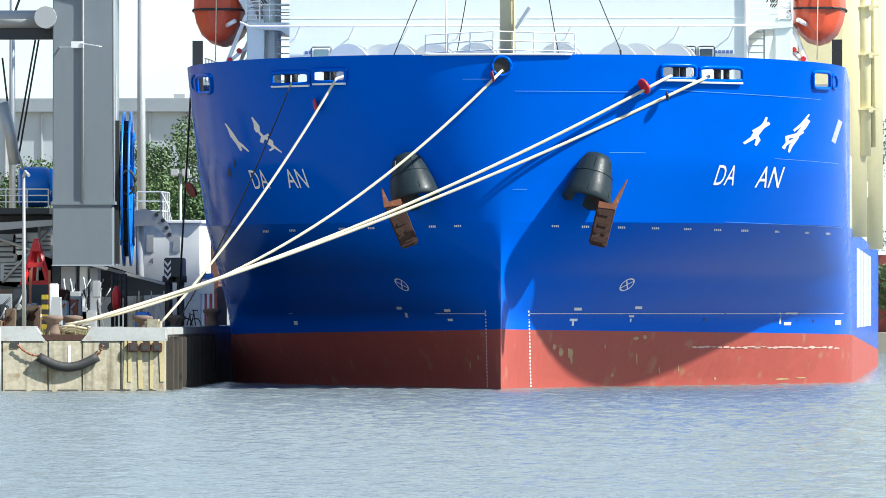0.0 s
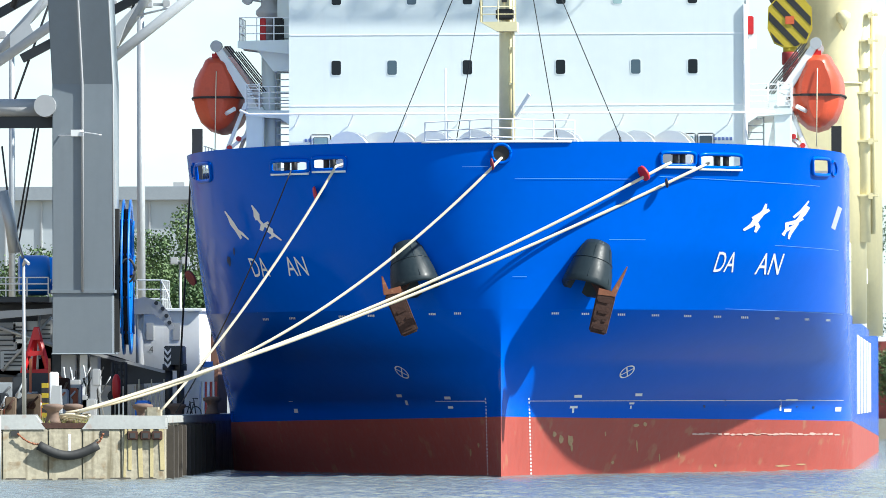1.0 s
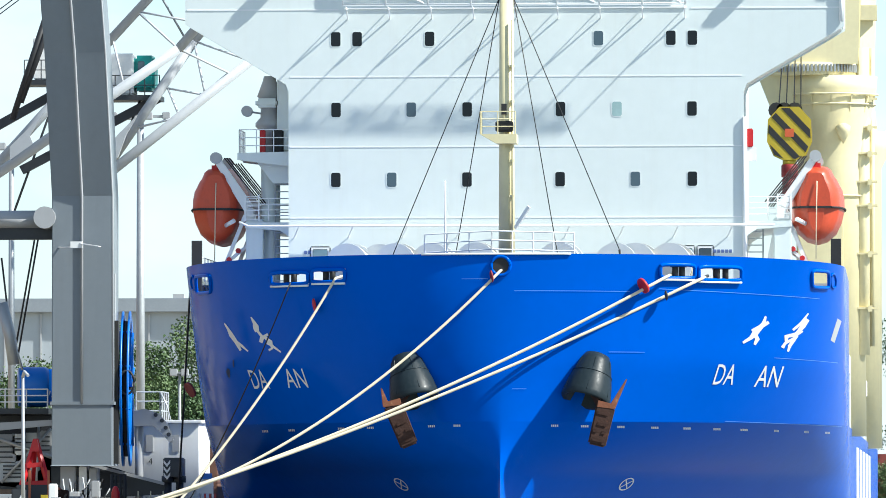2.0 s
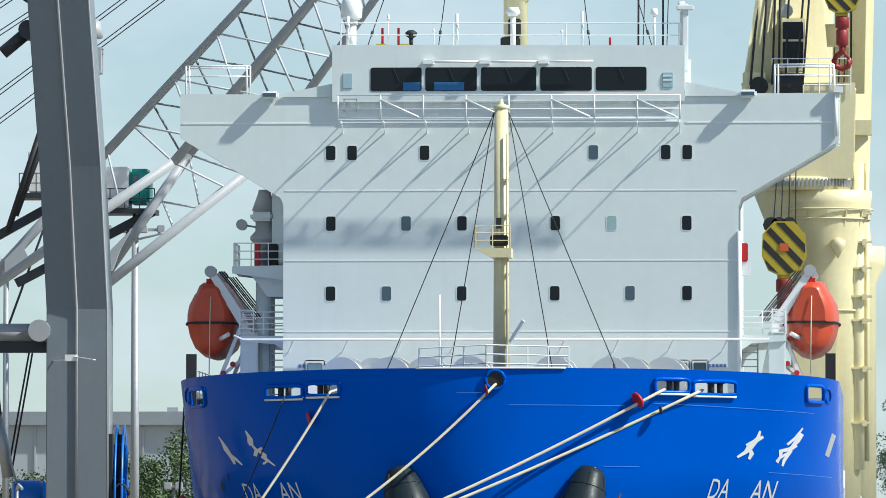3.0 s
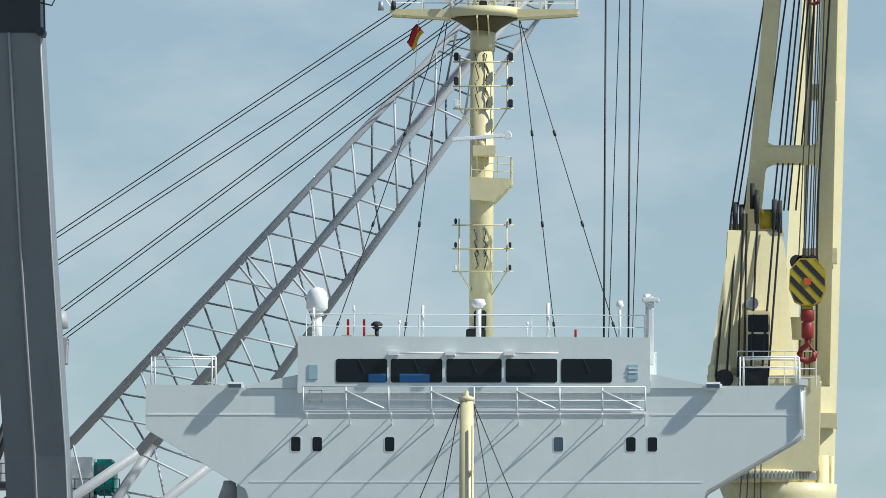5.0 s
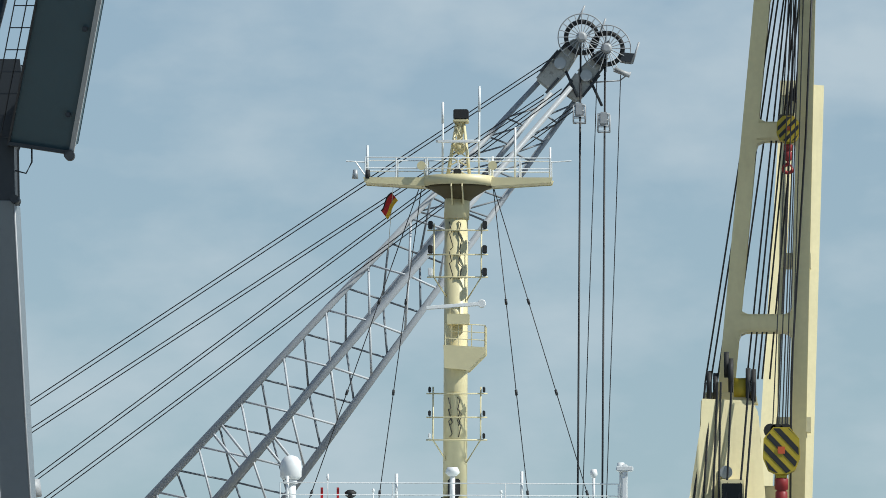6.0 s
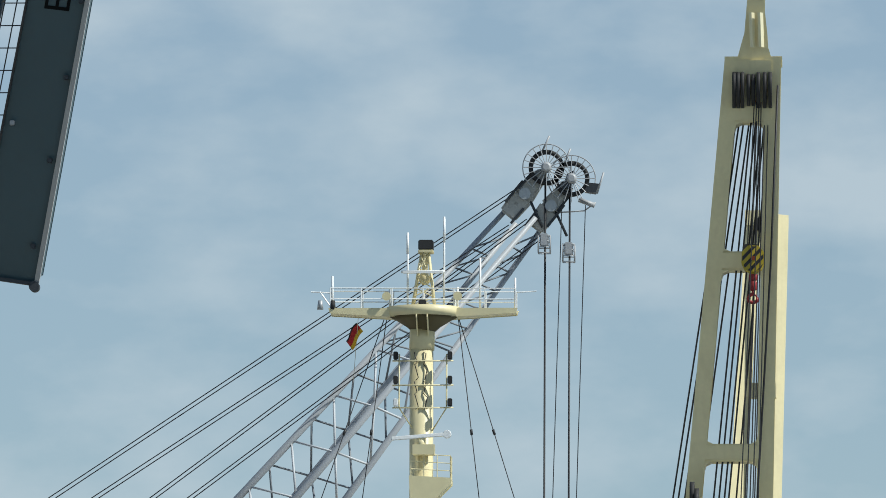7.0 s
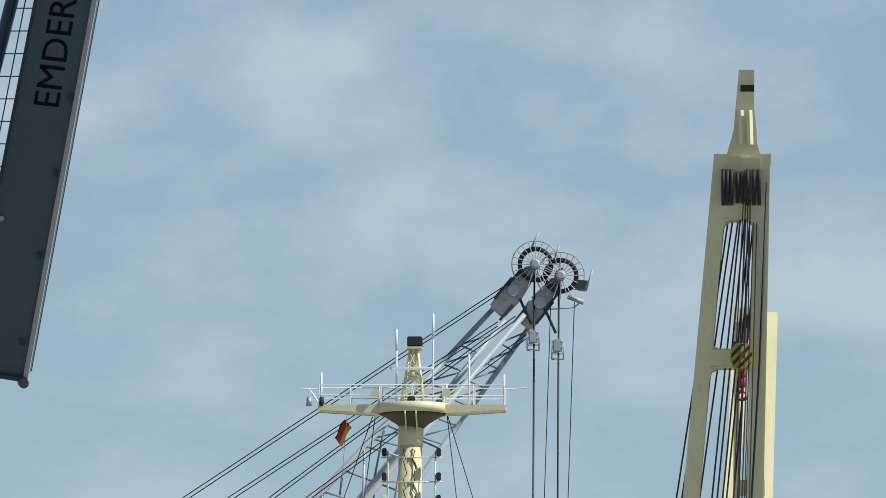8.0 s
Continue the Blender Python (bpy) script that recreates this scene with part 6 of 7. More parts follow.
# ---- lattice-boom crane behind the ship ----
LY = 70.0
# paler than the chords: sunlight on the near braces is put into the grey
BRACE_GREY = material("brace_lit_grey", (0.52, 0.54, 0.56), 0.45, vary=0.08)
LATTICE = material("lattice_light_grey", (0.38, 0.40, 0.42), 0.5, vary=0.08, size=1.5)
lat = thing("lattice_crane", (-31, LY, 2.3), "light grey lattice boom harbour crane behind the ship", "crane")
# shade on the far braces is put into this darker grey; the fingers share it
BRACE_DARK = material("brace_shaded_grey", (0.20, 0.22, 0.24), 0.5, vary=0.2, size=0.3)
CH = {"a": (Vector((-23.88, LY, 26.46)), Vector((1.93, LY, 54.32))), "b": (Vector((-19.83, LY - 1.3, 26.45)), Vector((3.07, LY - 0.9, 53.4))),
      "c": (Vector((-15.95, LY, 26.2)), Vector((3.5, LY, 53.17))), "d": (Vector((-19.3, LY + 1.4, 27.0)), Vector((2.02, LY + 0.8, 53.32)))}
for p, q in CH.values():
    bm = bm_new()
    tube(bm, p, q, 0.24, 12, 0.13)
    part("boom_chord", bm, LATTICE, lat)


def at_height(k, z):
    p, q = CH[k]
    return p.lerp(q, (z - p.z) / (q.z - p.z))


def brace(p, q, r, mat, name="boom_brace"):
    bm = bm_new()
    tube(bm, p, q, r, 6)
    part(name, bm, mat, lat)


# open N-bracing: pale tubes on the near faces, shaded-grey ones half a bay higher on the far faces
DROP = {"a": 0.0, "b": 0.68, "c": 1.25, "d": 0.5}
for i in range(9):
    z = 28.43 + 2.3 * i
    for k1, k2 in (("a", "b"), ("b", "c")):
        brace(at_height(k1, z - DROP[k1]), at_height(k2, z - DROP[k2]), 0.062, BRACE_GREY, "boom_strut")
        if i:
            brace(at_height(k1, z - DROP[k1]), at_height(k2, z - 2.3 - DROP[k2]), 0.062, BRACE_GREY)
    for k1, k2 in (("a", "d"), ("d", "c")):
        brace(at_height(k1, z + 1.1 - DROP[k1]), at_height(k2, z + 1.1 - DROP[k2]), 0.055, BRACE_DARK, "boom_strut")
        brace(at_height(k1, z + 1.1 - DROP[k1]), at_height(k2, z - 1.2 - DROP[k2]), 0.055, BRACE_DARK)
for k1, k2 in (("a", "b"), ("b", "c")):
    for o in (0.0, 0.45):
        brace(at_height(k1, 36.5 - o - DROP[k1]), at_height(k2, 35.2 - o - DROP[k2]), 0.07, BRACE_GREY)
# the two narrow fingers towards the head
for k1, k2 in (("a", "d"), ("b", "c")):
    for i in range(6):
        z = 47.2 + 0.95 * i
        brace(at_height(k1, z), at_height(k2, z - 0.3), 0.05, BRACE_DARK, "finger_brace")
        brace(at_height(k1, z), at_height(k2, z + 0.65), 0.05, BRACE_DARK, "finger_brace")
# boom foot down to the turntable
for p, q in ((CH["a"][0], (-30.2, LY, 19.5)), (CH["b"][0], (-30.2, LY - 1, 19.4)), (CH["c"][0], (-27.5, LY, 17.1)), (CH["d"][0], (-23.4, LY + 1.0, 21.0))):
    bm = bm_new()
    tube(bm, p, q, 0.26, 10)
    part("boom_foot", bm, LATTICE, lat)
for p, q in (((-19.83, LY - 1.3, 26.45), (-17.2, LY, 25.2)), ((-19.83, LY - 1.3, 26.45), (-22.04, LY, 28.43)), ((-22.6, LY - 1.1, 24.6), (-23.3, LY, 27.1)), ((-19.3, LY + 1.4, 27.0), (-16.31, LY, 25.9)), ((-20.6, LY + 1.2, 24.6), (-18.6, LY, 24.2)), ((-22.2, LY + 1.0, 22.6), (-19.9, LY, 23.1)), ((-20.6, LY + 1.2, 24.6), (-19.9, LY, 23.1)), ((-19.3, LY + 1.4, 27.0), (-18.6, LY, 24.2))):
    brace(Vector(p), Vector(q), 0.062, BRACE_GREY, "foot_strut")
for pts in ([(-23.48, 21.01), (-22.91, 21.01), (-22.49, 22.15), (-21.92, 23.14), (-22.92, 22.15), (-23.34, 21.58)], [(-28.33, 20.49), (-27.05, 21.43), (-27.34, 22.14), (-26.64, 23.28), (-28.34, 21.57)]):
    bm = bm_new()
    prism(bm, pts, LY - 1.2, LY - 0.9)
    part("foot_gusset", bm, LATTICE, lat)
# sheaves at the boom head
HEAD_DIRTY = material("greased_grey_paint", (0.46, 0.45, 0.41), 0.55, vary=0.3, size=0.8, spots=0.5, spot_color=(0.11, 0.10, 0.08))
WA, WB = Vector((3.61, LY - 0.6, 55.9)), Vector((4.88, LY - 0.6, 55.32))
for wheel, lo_p, side in ((WA, Vector((-1.37, LY - 0.3, 50.0)), -1), (WB, Vector((0.57, LY - 0.3, 49.8)), 1)):
    d = (wheel - lo_p).normalized()
    n = Vector((-d.z, 0, d.x))
    e = lo_p + d * ((wheel - lo_p).length - 3.3)
    bm = bm_new()
    bar(bm, e + d * 0.2, e + d * 1.5, 0.95, 0.5, up=(0, 1, 0), w2=1.1)
    bar(bm, e + d * 1.45, wheel - d * 0.2, 1.1, 0.55, up=(0, 1, 0), w2=0.6)
    part("head_plate", bm, HEAD_DIRTY, lat, bevel=0.1)
    for u, o, w in ((0.5, 0.42, 0.5), (1.35, -0.5, 0.7), (2.1, -0.42, 0.5)):
        bm = bm_new()
        c = e + d * u + n * o * side
        bar(bm, c - d * w + Vector((0, -0.3, 0)), c + d * w + Vector((0, -0.3, 0)), 0.12, 0.12, up=(0, 1, 0))
        part("plate_lug", bm, DARK_GREY, lat)
    bm = bm_new()
    tube(bm, e + d * 1.6 + Vector((0, -0.45, 0)), e + d * 1.6 + Vector((0, 0.3, 0)), 0.3, 14)
    part("rope_guide", bm, STEEL, lat)
    bm = bm_new()
    m = Matrix.Translation(wheel + Vector((0, -0.45, 0))) @ pose(0, 0, 0, 90, 0, 0)
    lathe(bm, [(0.68, -0.12), (0.9, -0.12), (0.9, 0.12), (0.68, 0.12), (0.68, -0.12)], 36, m)
    rim = part("head_sheave", bm, BLACK, lat, "dark rope sheave with wire guard")
    bm = bm_new()
    pipe(bm, [m @ Vector((1.2 * math.cos(a), 1.2 * math.sin(a), 0)) for a in (i * math.pi / 18 for i in range(-4, 25))], 0.03, 5)
    part("guard_ring", bm, GREY_LIGHT, rim)
    for k in range(20):
        bm = bm_new()
        a = math.pi / 10 * k
        tube(bm, m @ Vector((0.2 * math.cos(a), 0.2 * math.sin(a), 0.15)), m @ Vector(((1.2 if 17 > k or k > 19 else 0.9) * math.cos(a), 1.2 * math.sin(a), 0.15)), 0.024, 5)
        part("spoke", bm, GREY_LIGHT, rim)
    bm = bm_new()
    lathe(bm, [(0.24, -0.3), (0.26, 0.3), (0.15, 0.4)], 16, m)
    part("hub", bm, GREY_LIGHT, rim)
for p, q, r in (((3.35, 70.00, 56.85), (3.72, 70.00, 57.65), 0.05), ((4.49, 70.00, 56.27), (4.78, 70.00, 56.99), 0.05), ((6.12, 70.00, 54.69), (6.46, 70.00, 55.78), 0.05), ((6.06, 70.00, 54.26), (5.49, 70.00, 53.83), 0.04), ((5.49, 70.00, 53.83), (4.21, 70.00, 53.75), 0.04), ((5.21, 70.00, 54.40), (6.01, 70.00, 54.09), 0.14)):
    bm = bm_new()
    tube(bm, p, q, r, 6)
    part("head_rod", bm, GREY_LIGHT, lat)
for pts in ([(5.69, 55.12), (6.26, 55.06), (6.09, 54.60), (5.52, 54.69)], [(4.64, 55.55), (5.01, 55.75), (4.84, 54.89), (4.44, 54.84)]):
    bm = bm_new()
    prism(bm, pts, LY - 1.2, LY - 0.4)
    part("head_box", bm, DARK_GREY, lat)
for top, x, z in ((WA, 3.5, 52.0), (WB, 4.73, 51.55)):
    bm = bm_new()
    tube(bm, (x + 0.05, LY - 0.9, top.z - 0.5), (x - 0.1, LY - 0.9, 7), 0.05, 6)
    part("hoist_rope", bm, ROPE_DARK, lat)
    bm = bm_new()
    box(bm, x - 0.22, x + 0.22, LY - 1.3, LY - 0.6, z - 0.1, z + 0.55)
    part("rope_block", bm, GREY_LIGHT, lat, bevel=0.06)
    for a, b in ((-0.3, -1.25), (0.3, -1.25), (0.3, -0.65), (-0.3, -0.65)):
        brace(Vector((x + a, LY + b, z - 0.42)), Vector((x + a, LY + b, z + 0.45)), 0.03, GREY_LIGHT, "cage_post")
    for up in (-0.42, -0.14, 0.16, 0.45):
        bm = bm_new()
        corner = [(x - 0.3, LY - 1.25, z + up), (x + 0.3, LY - 1.25, z + up), (x + 0.3, LY - 0.65, z + up), (x - 0.3, LY - 0.65, z + up)]
        pipe(bm, corner + corner[:1], 0.026, 5)
        part("cage_hoop", bm, GREY_LIGHT, lat)
    bm = bm_new()
    tube(bm, (x - 0.1, LY - 0.9, z + 0.9), (x - 1.0, LY - 0.5, z + 2.9), 0.07, 6)
    part("block_link", bm, DARK_GREY, lat)
for x, z in ((4.38, 54.0), (5.57, 54.0)):
    bm = bm_new()
    tube(bm, (x, LY - 1, z), (x - 1.4, LY - 1, 8), 0.025, 5)
    part("tag_line", bm, ROPE_DARK, lat)
# pendant ropes in pairs from the mast to the boom head
for (xa, za), (xb, zb) in (((-24.5, 37.3), (2.3, 55.05)), ((-24.41, 35.95), (1.7, 53.05)), ((-24.24, 33.45), (2.6, 53.35)), ((-24.12, 32.1), (3.2, 52.45))):
    a, b = Vector((xa, LY - 0.6, za)), Vector((xb, LY - 0.6, zb))
    a = a + (a - b) * 0.45
    for o in (0.0, 0.26):
        bm = bm_new()
        tube(bm, a + Vector((0, 0, -o)), b + Vector((0, 0, -o * 0.8)), 0.028, 5)
        part("pendant_rope", bm, ROPE_DARK, lat)
bm = bm_new()
tube(bm, (-24.02, 70.00, 33.55), (-23.90, 70.00, 32.69), 0.45, 14)
bmesh.ops.translate(bm, verts=bm.verts, vec=(0, -0.8, 0))
part("pendant_sheave", bm, GREY_LIGHT, lat)
bm = bm_new()
prism(bm, [(-24.24, 32.21), (-23.53, 32.21), (-23.57, 30.98), (-24.17, 30.98)], LY - 1.2, LY - 0.2)
part("lamp_box", bm, GREY_LIGHT, lat, bevel=0.05)
# mast, machinery house and cabs
bm = bm_new()
for x in (-41, -36):
    tube(bm, (x, LY, 2.3), (-37.5, LY, 34), 0.6, 12)
part("crane_mast", bm, LATTICE, lat)
bm = bm_new()
box(bm, -38, -29.5, LY - 3, LY + 3, 2.3, 17)
part("crane_body", bm, GREY_LIGHT, lat, bevel=0.1)
for (xa, za), (xb, zb) in (((-27.52, 27.27), (-25.65, 24.93)), ((-23.66, 26.42), (-21.36, 24.14))):
    xm = (xa + xb) / 2
    bm = bm_new()
    box(bm, xa, xm + 0.1, LY + 2, LY + 4, zb + 0.2, za)
    part("cab_house", bm, PLASTER, lat, bevel=0.06)
    bm = bm_new()
    box(bm, xm + 0.1, xb, LY + 2, LY + 4, zb + 0.4, za - 0.1)
    cabx = part("cab", bm, TEAL, lat, "teal green crane driver's cab", bevel=0.15)
    bm = bm_new()
    box(bm, xm + 0.3, xb - 0.5, LY + 1.95, LY + 2.05, zb + 1.0, za - 0.4)
    part("cab_window", bm, GLASS_TINT, cabx, bevel=0.04)
    bm = bm_new()
    box(bm, xa - 0.5, xb + 0.3, LY + 1.5, LY + 4.2, zb - 0.1, zb + 0.15)
    part("cab_platform", bm, DARK_GREY, lat)
    bm = bm_new()
    rail(bm, [(xa - 0.4, LY + 1.6, zb + 0.15), (xb + 0.3, LY + 1.6, zb + 0.15)], 1.0, 2, 0.8, 0.03)
    part("cab_rail", bm, DARK_GREY, lat)
    bm = bm_new()
    bar(bm, (xb + 0.2, LY + 2.5, zb + 0.05), (xa - 4.5, LY + 2.5, zb - 3.6), 0.35, 0.45)
    tube(bm, (xm + 0.4, LY + 2.5, zb), (xa - 1.2, LY + 2.5, zb - 7), 0.06, 6)
    part("platform_beam", bm, DARK_GREY, lat)
bm = bm_new()
tube(bm, (-26.39, 70.00, 28.98), (-28.35, 70.00, 22.99), 0.16, 8)
tube(bm, (-26.05, 70.00, 28.98), (-27.93, 70.00, 23.85), 0.16, 8)
part("stay_rope", bm, ROPE_DARK, lat)


# ---- things on the quay ----
bm = bm_new()
tube(bm, (-19.55, -4.0, 2.3), (-19.57, -4.0, 8.84), 0.09, 10, 0.06)
pole = thing("lamp_post", (-19.55, -4.0, 2.3), "slim grey lamp post at the quay edge", "lamp post", "harbour lamp posts")
part("pole", bm, STEEL, pole)
bm = bm_new()
pipe(bm, [(-19.57, -4, 8.84), (-19.48, -4.3, 9.05), (-19.29, -4.6, 8.88)], 0.07, 6)
part("lamp_head", bm, GREY_LIGHT, pole)
for px, y0, y1, yy, r in ((-23.82, 2.58, 24.0, 90.0, 0.26), (-22.67, 2.3, 10.65, 100.0, 0.1), (-30.87, 2.3, 22.5, 92.0, 0.2)):
    pole = thing("lamp_post", (px, yy, 2.3), "tall pale steel floodlight mast behind the quay", "lamp post", "harbour lamp posts")
    bm = bm_new()
    tube(bm, (px, yy, 2.3), (px, yy, y1), r, 12, r * 0.7)
    part("pole", bm, STEEL, pole)
    bm = bm_new()
    w = 1.4 if y1 > 20 else 0.3
    box(bm, px - w, px + w, yy - 0.1, yy + 0.1, y1, y1 + 0.15)
    part("cross_arm", bm, STEEL, pole)
    for k in range(4 if y1 > 20 else 2):
        bm = bm_new()
        x = px - w + 2 * w * k / (3 if y1 > 20 else 1)
        box(bm, x - 0.2, x + 0.2, yy - 0.5, yy, y1 - 0.1, y1 + 0.3)
        part("floodlight", bm, GREY_LIGHT, pole, bevel=0.04)

# white gatehouse with roof rail
HY = 48.0
hx0, hx1, hz = -20.16, -16.95, 7.46
hut = thing("quay_office", ((hx0 + hx1) / 2, HY, 2.3), "white rendered flat-roofed quay office with narrow windows", "building")
bm = bm_new()
box(bm, hx0 - 3.5, hx1, HY, HY + 6, 2.3, hz)
part("wall", bm, PLASTER, hut, bevel=0.03)
bm = bm_new()
box(bm, hx0 - 3.6, hx1 + 0.15, HY - 0.2, HY + 6.2, hz, hz + 0.16)
part("roof", bm, WHITE_TRIM, hut, bevel=0.03)
for px in (-19.31, -18.05):
    bm = bm_new()
    box(bm, px - 0.17, px + 0.17, HY - 0.05, HY + 0.05, hz - 1.35, hz - 0.55)
    part("window", bm, GREY_LIGHT, hut)
for px, ch in ((-19.36, "4"), (-18.13, "5")):
    vs, fs = letters(ch, 0.42)
    bm = bm_new()
    bv = [bm.verts.new((v[0] + px, HY - 0.03, v[1] + hz - 1.95)) for v in vs]
    for f in fs:
        bm.faces.new([bv[i] for i in f])
    part("gate_number", bm, DARK_GREY, hut)
bm = bm_new()
rail(bm, [(-19.99, 48.5, hz + 0.16), (-18.84, 48.5, hz + 0.16), (-18.78, 52.0, hz + 0.16)], 1.35, 3, 1.0, 0.04)
pipe(bm, [(-18.84, 48.5, hz + 1.5), (-18.52, 48.4, hz + 0.9), (-18.2, 48.3, hz - 0.3)], 0.04, 6)
part("roof_rail", bm, STEEL, hut)

# grey arched bracket with holes
brace = thing("steel_bracket", (-18.96, 46.0, 6.64), "grey curved steel bracket plate with bolt holes", "bracket")
bm = bm_new()
prism(bm, [(-19.86, 7.31), (-19.86, 8.0), (-19.36, 8.11), (-18.69, 7.89), (-18.24, 7.36), (-17.97, 6.64), (-18.16, 6.56), (-18.48, 6.99), (-18.96, 7.36)], 45.8, 46.2)
part("plate", bm, GREY_LIGHT, brace, bevel=0.02)
for x, z in ((-18.8, 7.84), (-18.5, 7.57), (-18.32, 7.23), (-18.18, 6.91)):
    bm = bm_new()
    tube(bm, (x, 45.76, z), (x, 45.82, z), 0.1, 10)
    part("bolt_hole", bm, DARK_GREY, brace)
bm = bm_new()
tube(bm, (-19.62, 46.2, 2.3), (-19.62, 46.2, 7.84), 0.2, 10)
part("support", bm, GREY_LIGHT, brace)

# outrigger beam of a mobile crane with chevron end
rig = thing("outrigger", (-17.98, 45.5, 2.3), "dark steel outrigger beam with white chevron end box", "outrigger")
bm = bm_new()
prism(bm, [(-27.16, 6.77), (-20.77, 5.3), (-18.32, 4.5), (-18.32, 4.11), (-21.04, 3.97), (-27.16, 4.64)], 45.0, 46.0)
part("beam", bm, DARK_GREY, rig, bevel=0.03)
bm = bm_new()
bar(bm, (-27.16, 44.9, 6.85), (-18.32, 44.9, 4.58), 0.1, 0.14)
part("beam_edge", bm, GREY_LIGHT, rig)
bm = bm_new()
box(bm, -18.28, -17.4, 44.0, 46.0, 4.9, 5.8)
end_box = part("end_box", bm, DARK_GREY, rig, bevel=0.05)
for k in range(3):
    bm = bm_new()
    z = 5.7 - k * 0.3
    prism(bm, [(-18.25, z), (-18.09, z - 0.2), (-17.94, z), (-17.94, z - 0.14), (-18.09, z - 0.34), (-18.25, z - 0.14)], 43.96, 44.0)
    part("chevron", bm, MARK_WHITE, end_box)
for x in (-18.15, -17.59):
    bm = bm_new()
    tube(bm, (x, 45.1, 2.3), (x, 45.1, 4.95), 0.18, 12)
    tube(bm, (x, 45.1, 4.63), (x, 45.1, 4.95), 0.3, 12)
    part("jack", bm, DARK_GREY, rig)

# blue crane machine with its railed platform
mach = thing("crane_machine_house", (-24.6, 44.0, 2.3), "bright blue machine house on a dark railed platform", "machine house")
bm = bm_new()
box(bm, -24.33, -23.41, 44, 46, 8.29, 9.99)
part("blue_house", bm, BRIGHT_BLUE, mach, bevel=0.1)
bm = bm_new()
lathe(bm, [(0.9, -0.7), (0.95, -0.5), (0.95, 0.5), (0.9, 0.7)], 24, Matrix.Translation((-24.38, 43.6, 9.13)) @ pose(0, 0, 0, 0, 90, 10))
part("blue_drum", bm, BRIGHT_BLUE, mach)
bm = bm_new()
for k in range(3):
    bar(bm, (-23.96 + k * 0.22, 43.95, 8.65), (-23.88 + k * 0.24, 43.95, 8.97), 0.1, 0.02, up=(0, 1, 0))
part("white_mark", bm, MARK_WHITE, mach)
bm = bm_new()
box(bm, -26.6, -23.54, 42.5, 46, 7.86, 8.12)
part("platform", bm, DARK_GREY, mach)
bm = bm_new()
rail(bm, [(-26.6, 42.6, 8.12), (-23.59, 42.6, 8.12)], 0.9, 3, 0.9, 0.035)
part("rail", bm, WHITE_TRIM, mach)
bm = bm_new()
box(bm, -27.1, -23.59, 45, 48, 2.3, 7.88)
part("dark_body", bm, DARK_GREY, mach, bevel=0.1)
for px, py, w, h, mm in ((-25.77, 6.22, 0.5, 0.7, GREY_LIGHT), (-25.13, 6.44, 0.35, 0.5, WHITE_TRIM), (-24.55, 6.09, 0.4, 0.9, STEEL), (-23.86, 6.49, 0.28, 0.6, GREY_LIGHT), (-25.45, 5.16, 0.6, 0.5, STEEL)):
    bm = bm_new()
    box(bm, px - w, px + w, 44.2, 45.0, py - h, py + h)
    panel = part("machine_panel", bm, mm, mach, bevel=0.05)
    bm = bm_new()
    for k in range(4):
        box(bm, px - w * 0.7, px + w * 0.7, 44.14, 44.19, py - h * 0.6 + k * h * 0.35, py - h * 0.6 + k * h * 0.35 + 0.07)
    part("vent_slats", bm, DARK_GREY, panel)
for xa, za, xb, zb, r in ((-26.19, 6.75, -23.54, 5.83, 0.09), (-25.93, 4.63, -23.59, 7.18, 0.07), (-24.86, 7.28, -24.76, 4.1, 0.08), (-24.17, 7.28, -24.28, 4.1, 0.06)):
    bm = bm_new()
    tube(bm, (xa, 43.9, za), (xb, 43.9, zb), r, 8)
    part("machine_pipe", bm, STEEL, mach)
bm = bm_new()
prism(bm, [(-26.75, 7.4), (-23.19, 7.58), (-23.19, 7.32), (-26.75, 7.0)], 42.2, 42.6)
part("deck_edge", bm, GREY_LIGHT, mach)
bm = bm_new()
pipe(bm, [(-25.81, 43, 13.09), (-25.41, 43, 11.51), (-25.23, 43, 10.18)], 0.28, 12)
pipe(bm, [(-25.28, 42.9, 11.51), (-24.81, 42.9, 9.92)], 0.06, 8)
part("ram", bm, STEEL, mach)
for (xa, za), (xb, zb) in (((-24.12, 16.57), (-25.13, 10.73)), ((-24.28, 16.57), (-25.26, 11.0)), ((-25.93, 15.24), (-25.34, 10.2))):
    bm = bm_new()
    tube(bm, (xa, 44, za), (xb, 44, zb), 0.045, 6)
    part("stay_wire", bm, ROPE_DARK, mach)

# red A-frame
fr = thing("lifting_frame", (-20.74, 12.0, 2.3), "bright red triangular steel lifting frame", "lifting frame")
apex = (-20.79, 12.0, 6.37)
for ft in ((-21.31, 11.2, 4.39), (-20.18, 11.2, 4.52), (-21.06, 13.2, 4.39), (-20.43, 13.2, 4.52)):
    bm = bm_new()
    bar(bm, apex, ft, 0.16, 0.2)
    part("leg", bm, RED, fr)
for p, q, w in (((-21.11, 11.4, 5.25), (-20.45, 11.4, 5.3), 0.12), ((-21.31, 11.2, 4.44), (-20.18, 11.2, 4.52), 0.14)):
    bm = bm_new()
    bar(bm, p, q, w, 0.2)
    part("cross_bar", bm, RED, fr)
bm = bm_new()
prism(bm, [(-20.96, 5.86), (-20.57, 5.86), (-20.67, 6.37), (-20.87, 6.37)], 11.5, 11.7)
part("apex_plate", bm, RED, fr)
bm = bm_new()
box(bm, -21.55, -20.04, 11, 13.5, 2.3, 4.42)
part("base_skid", bm, DARK_GREY, fr, bevel=0.05)

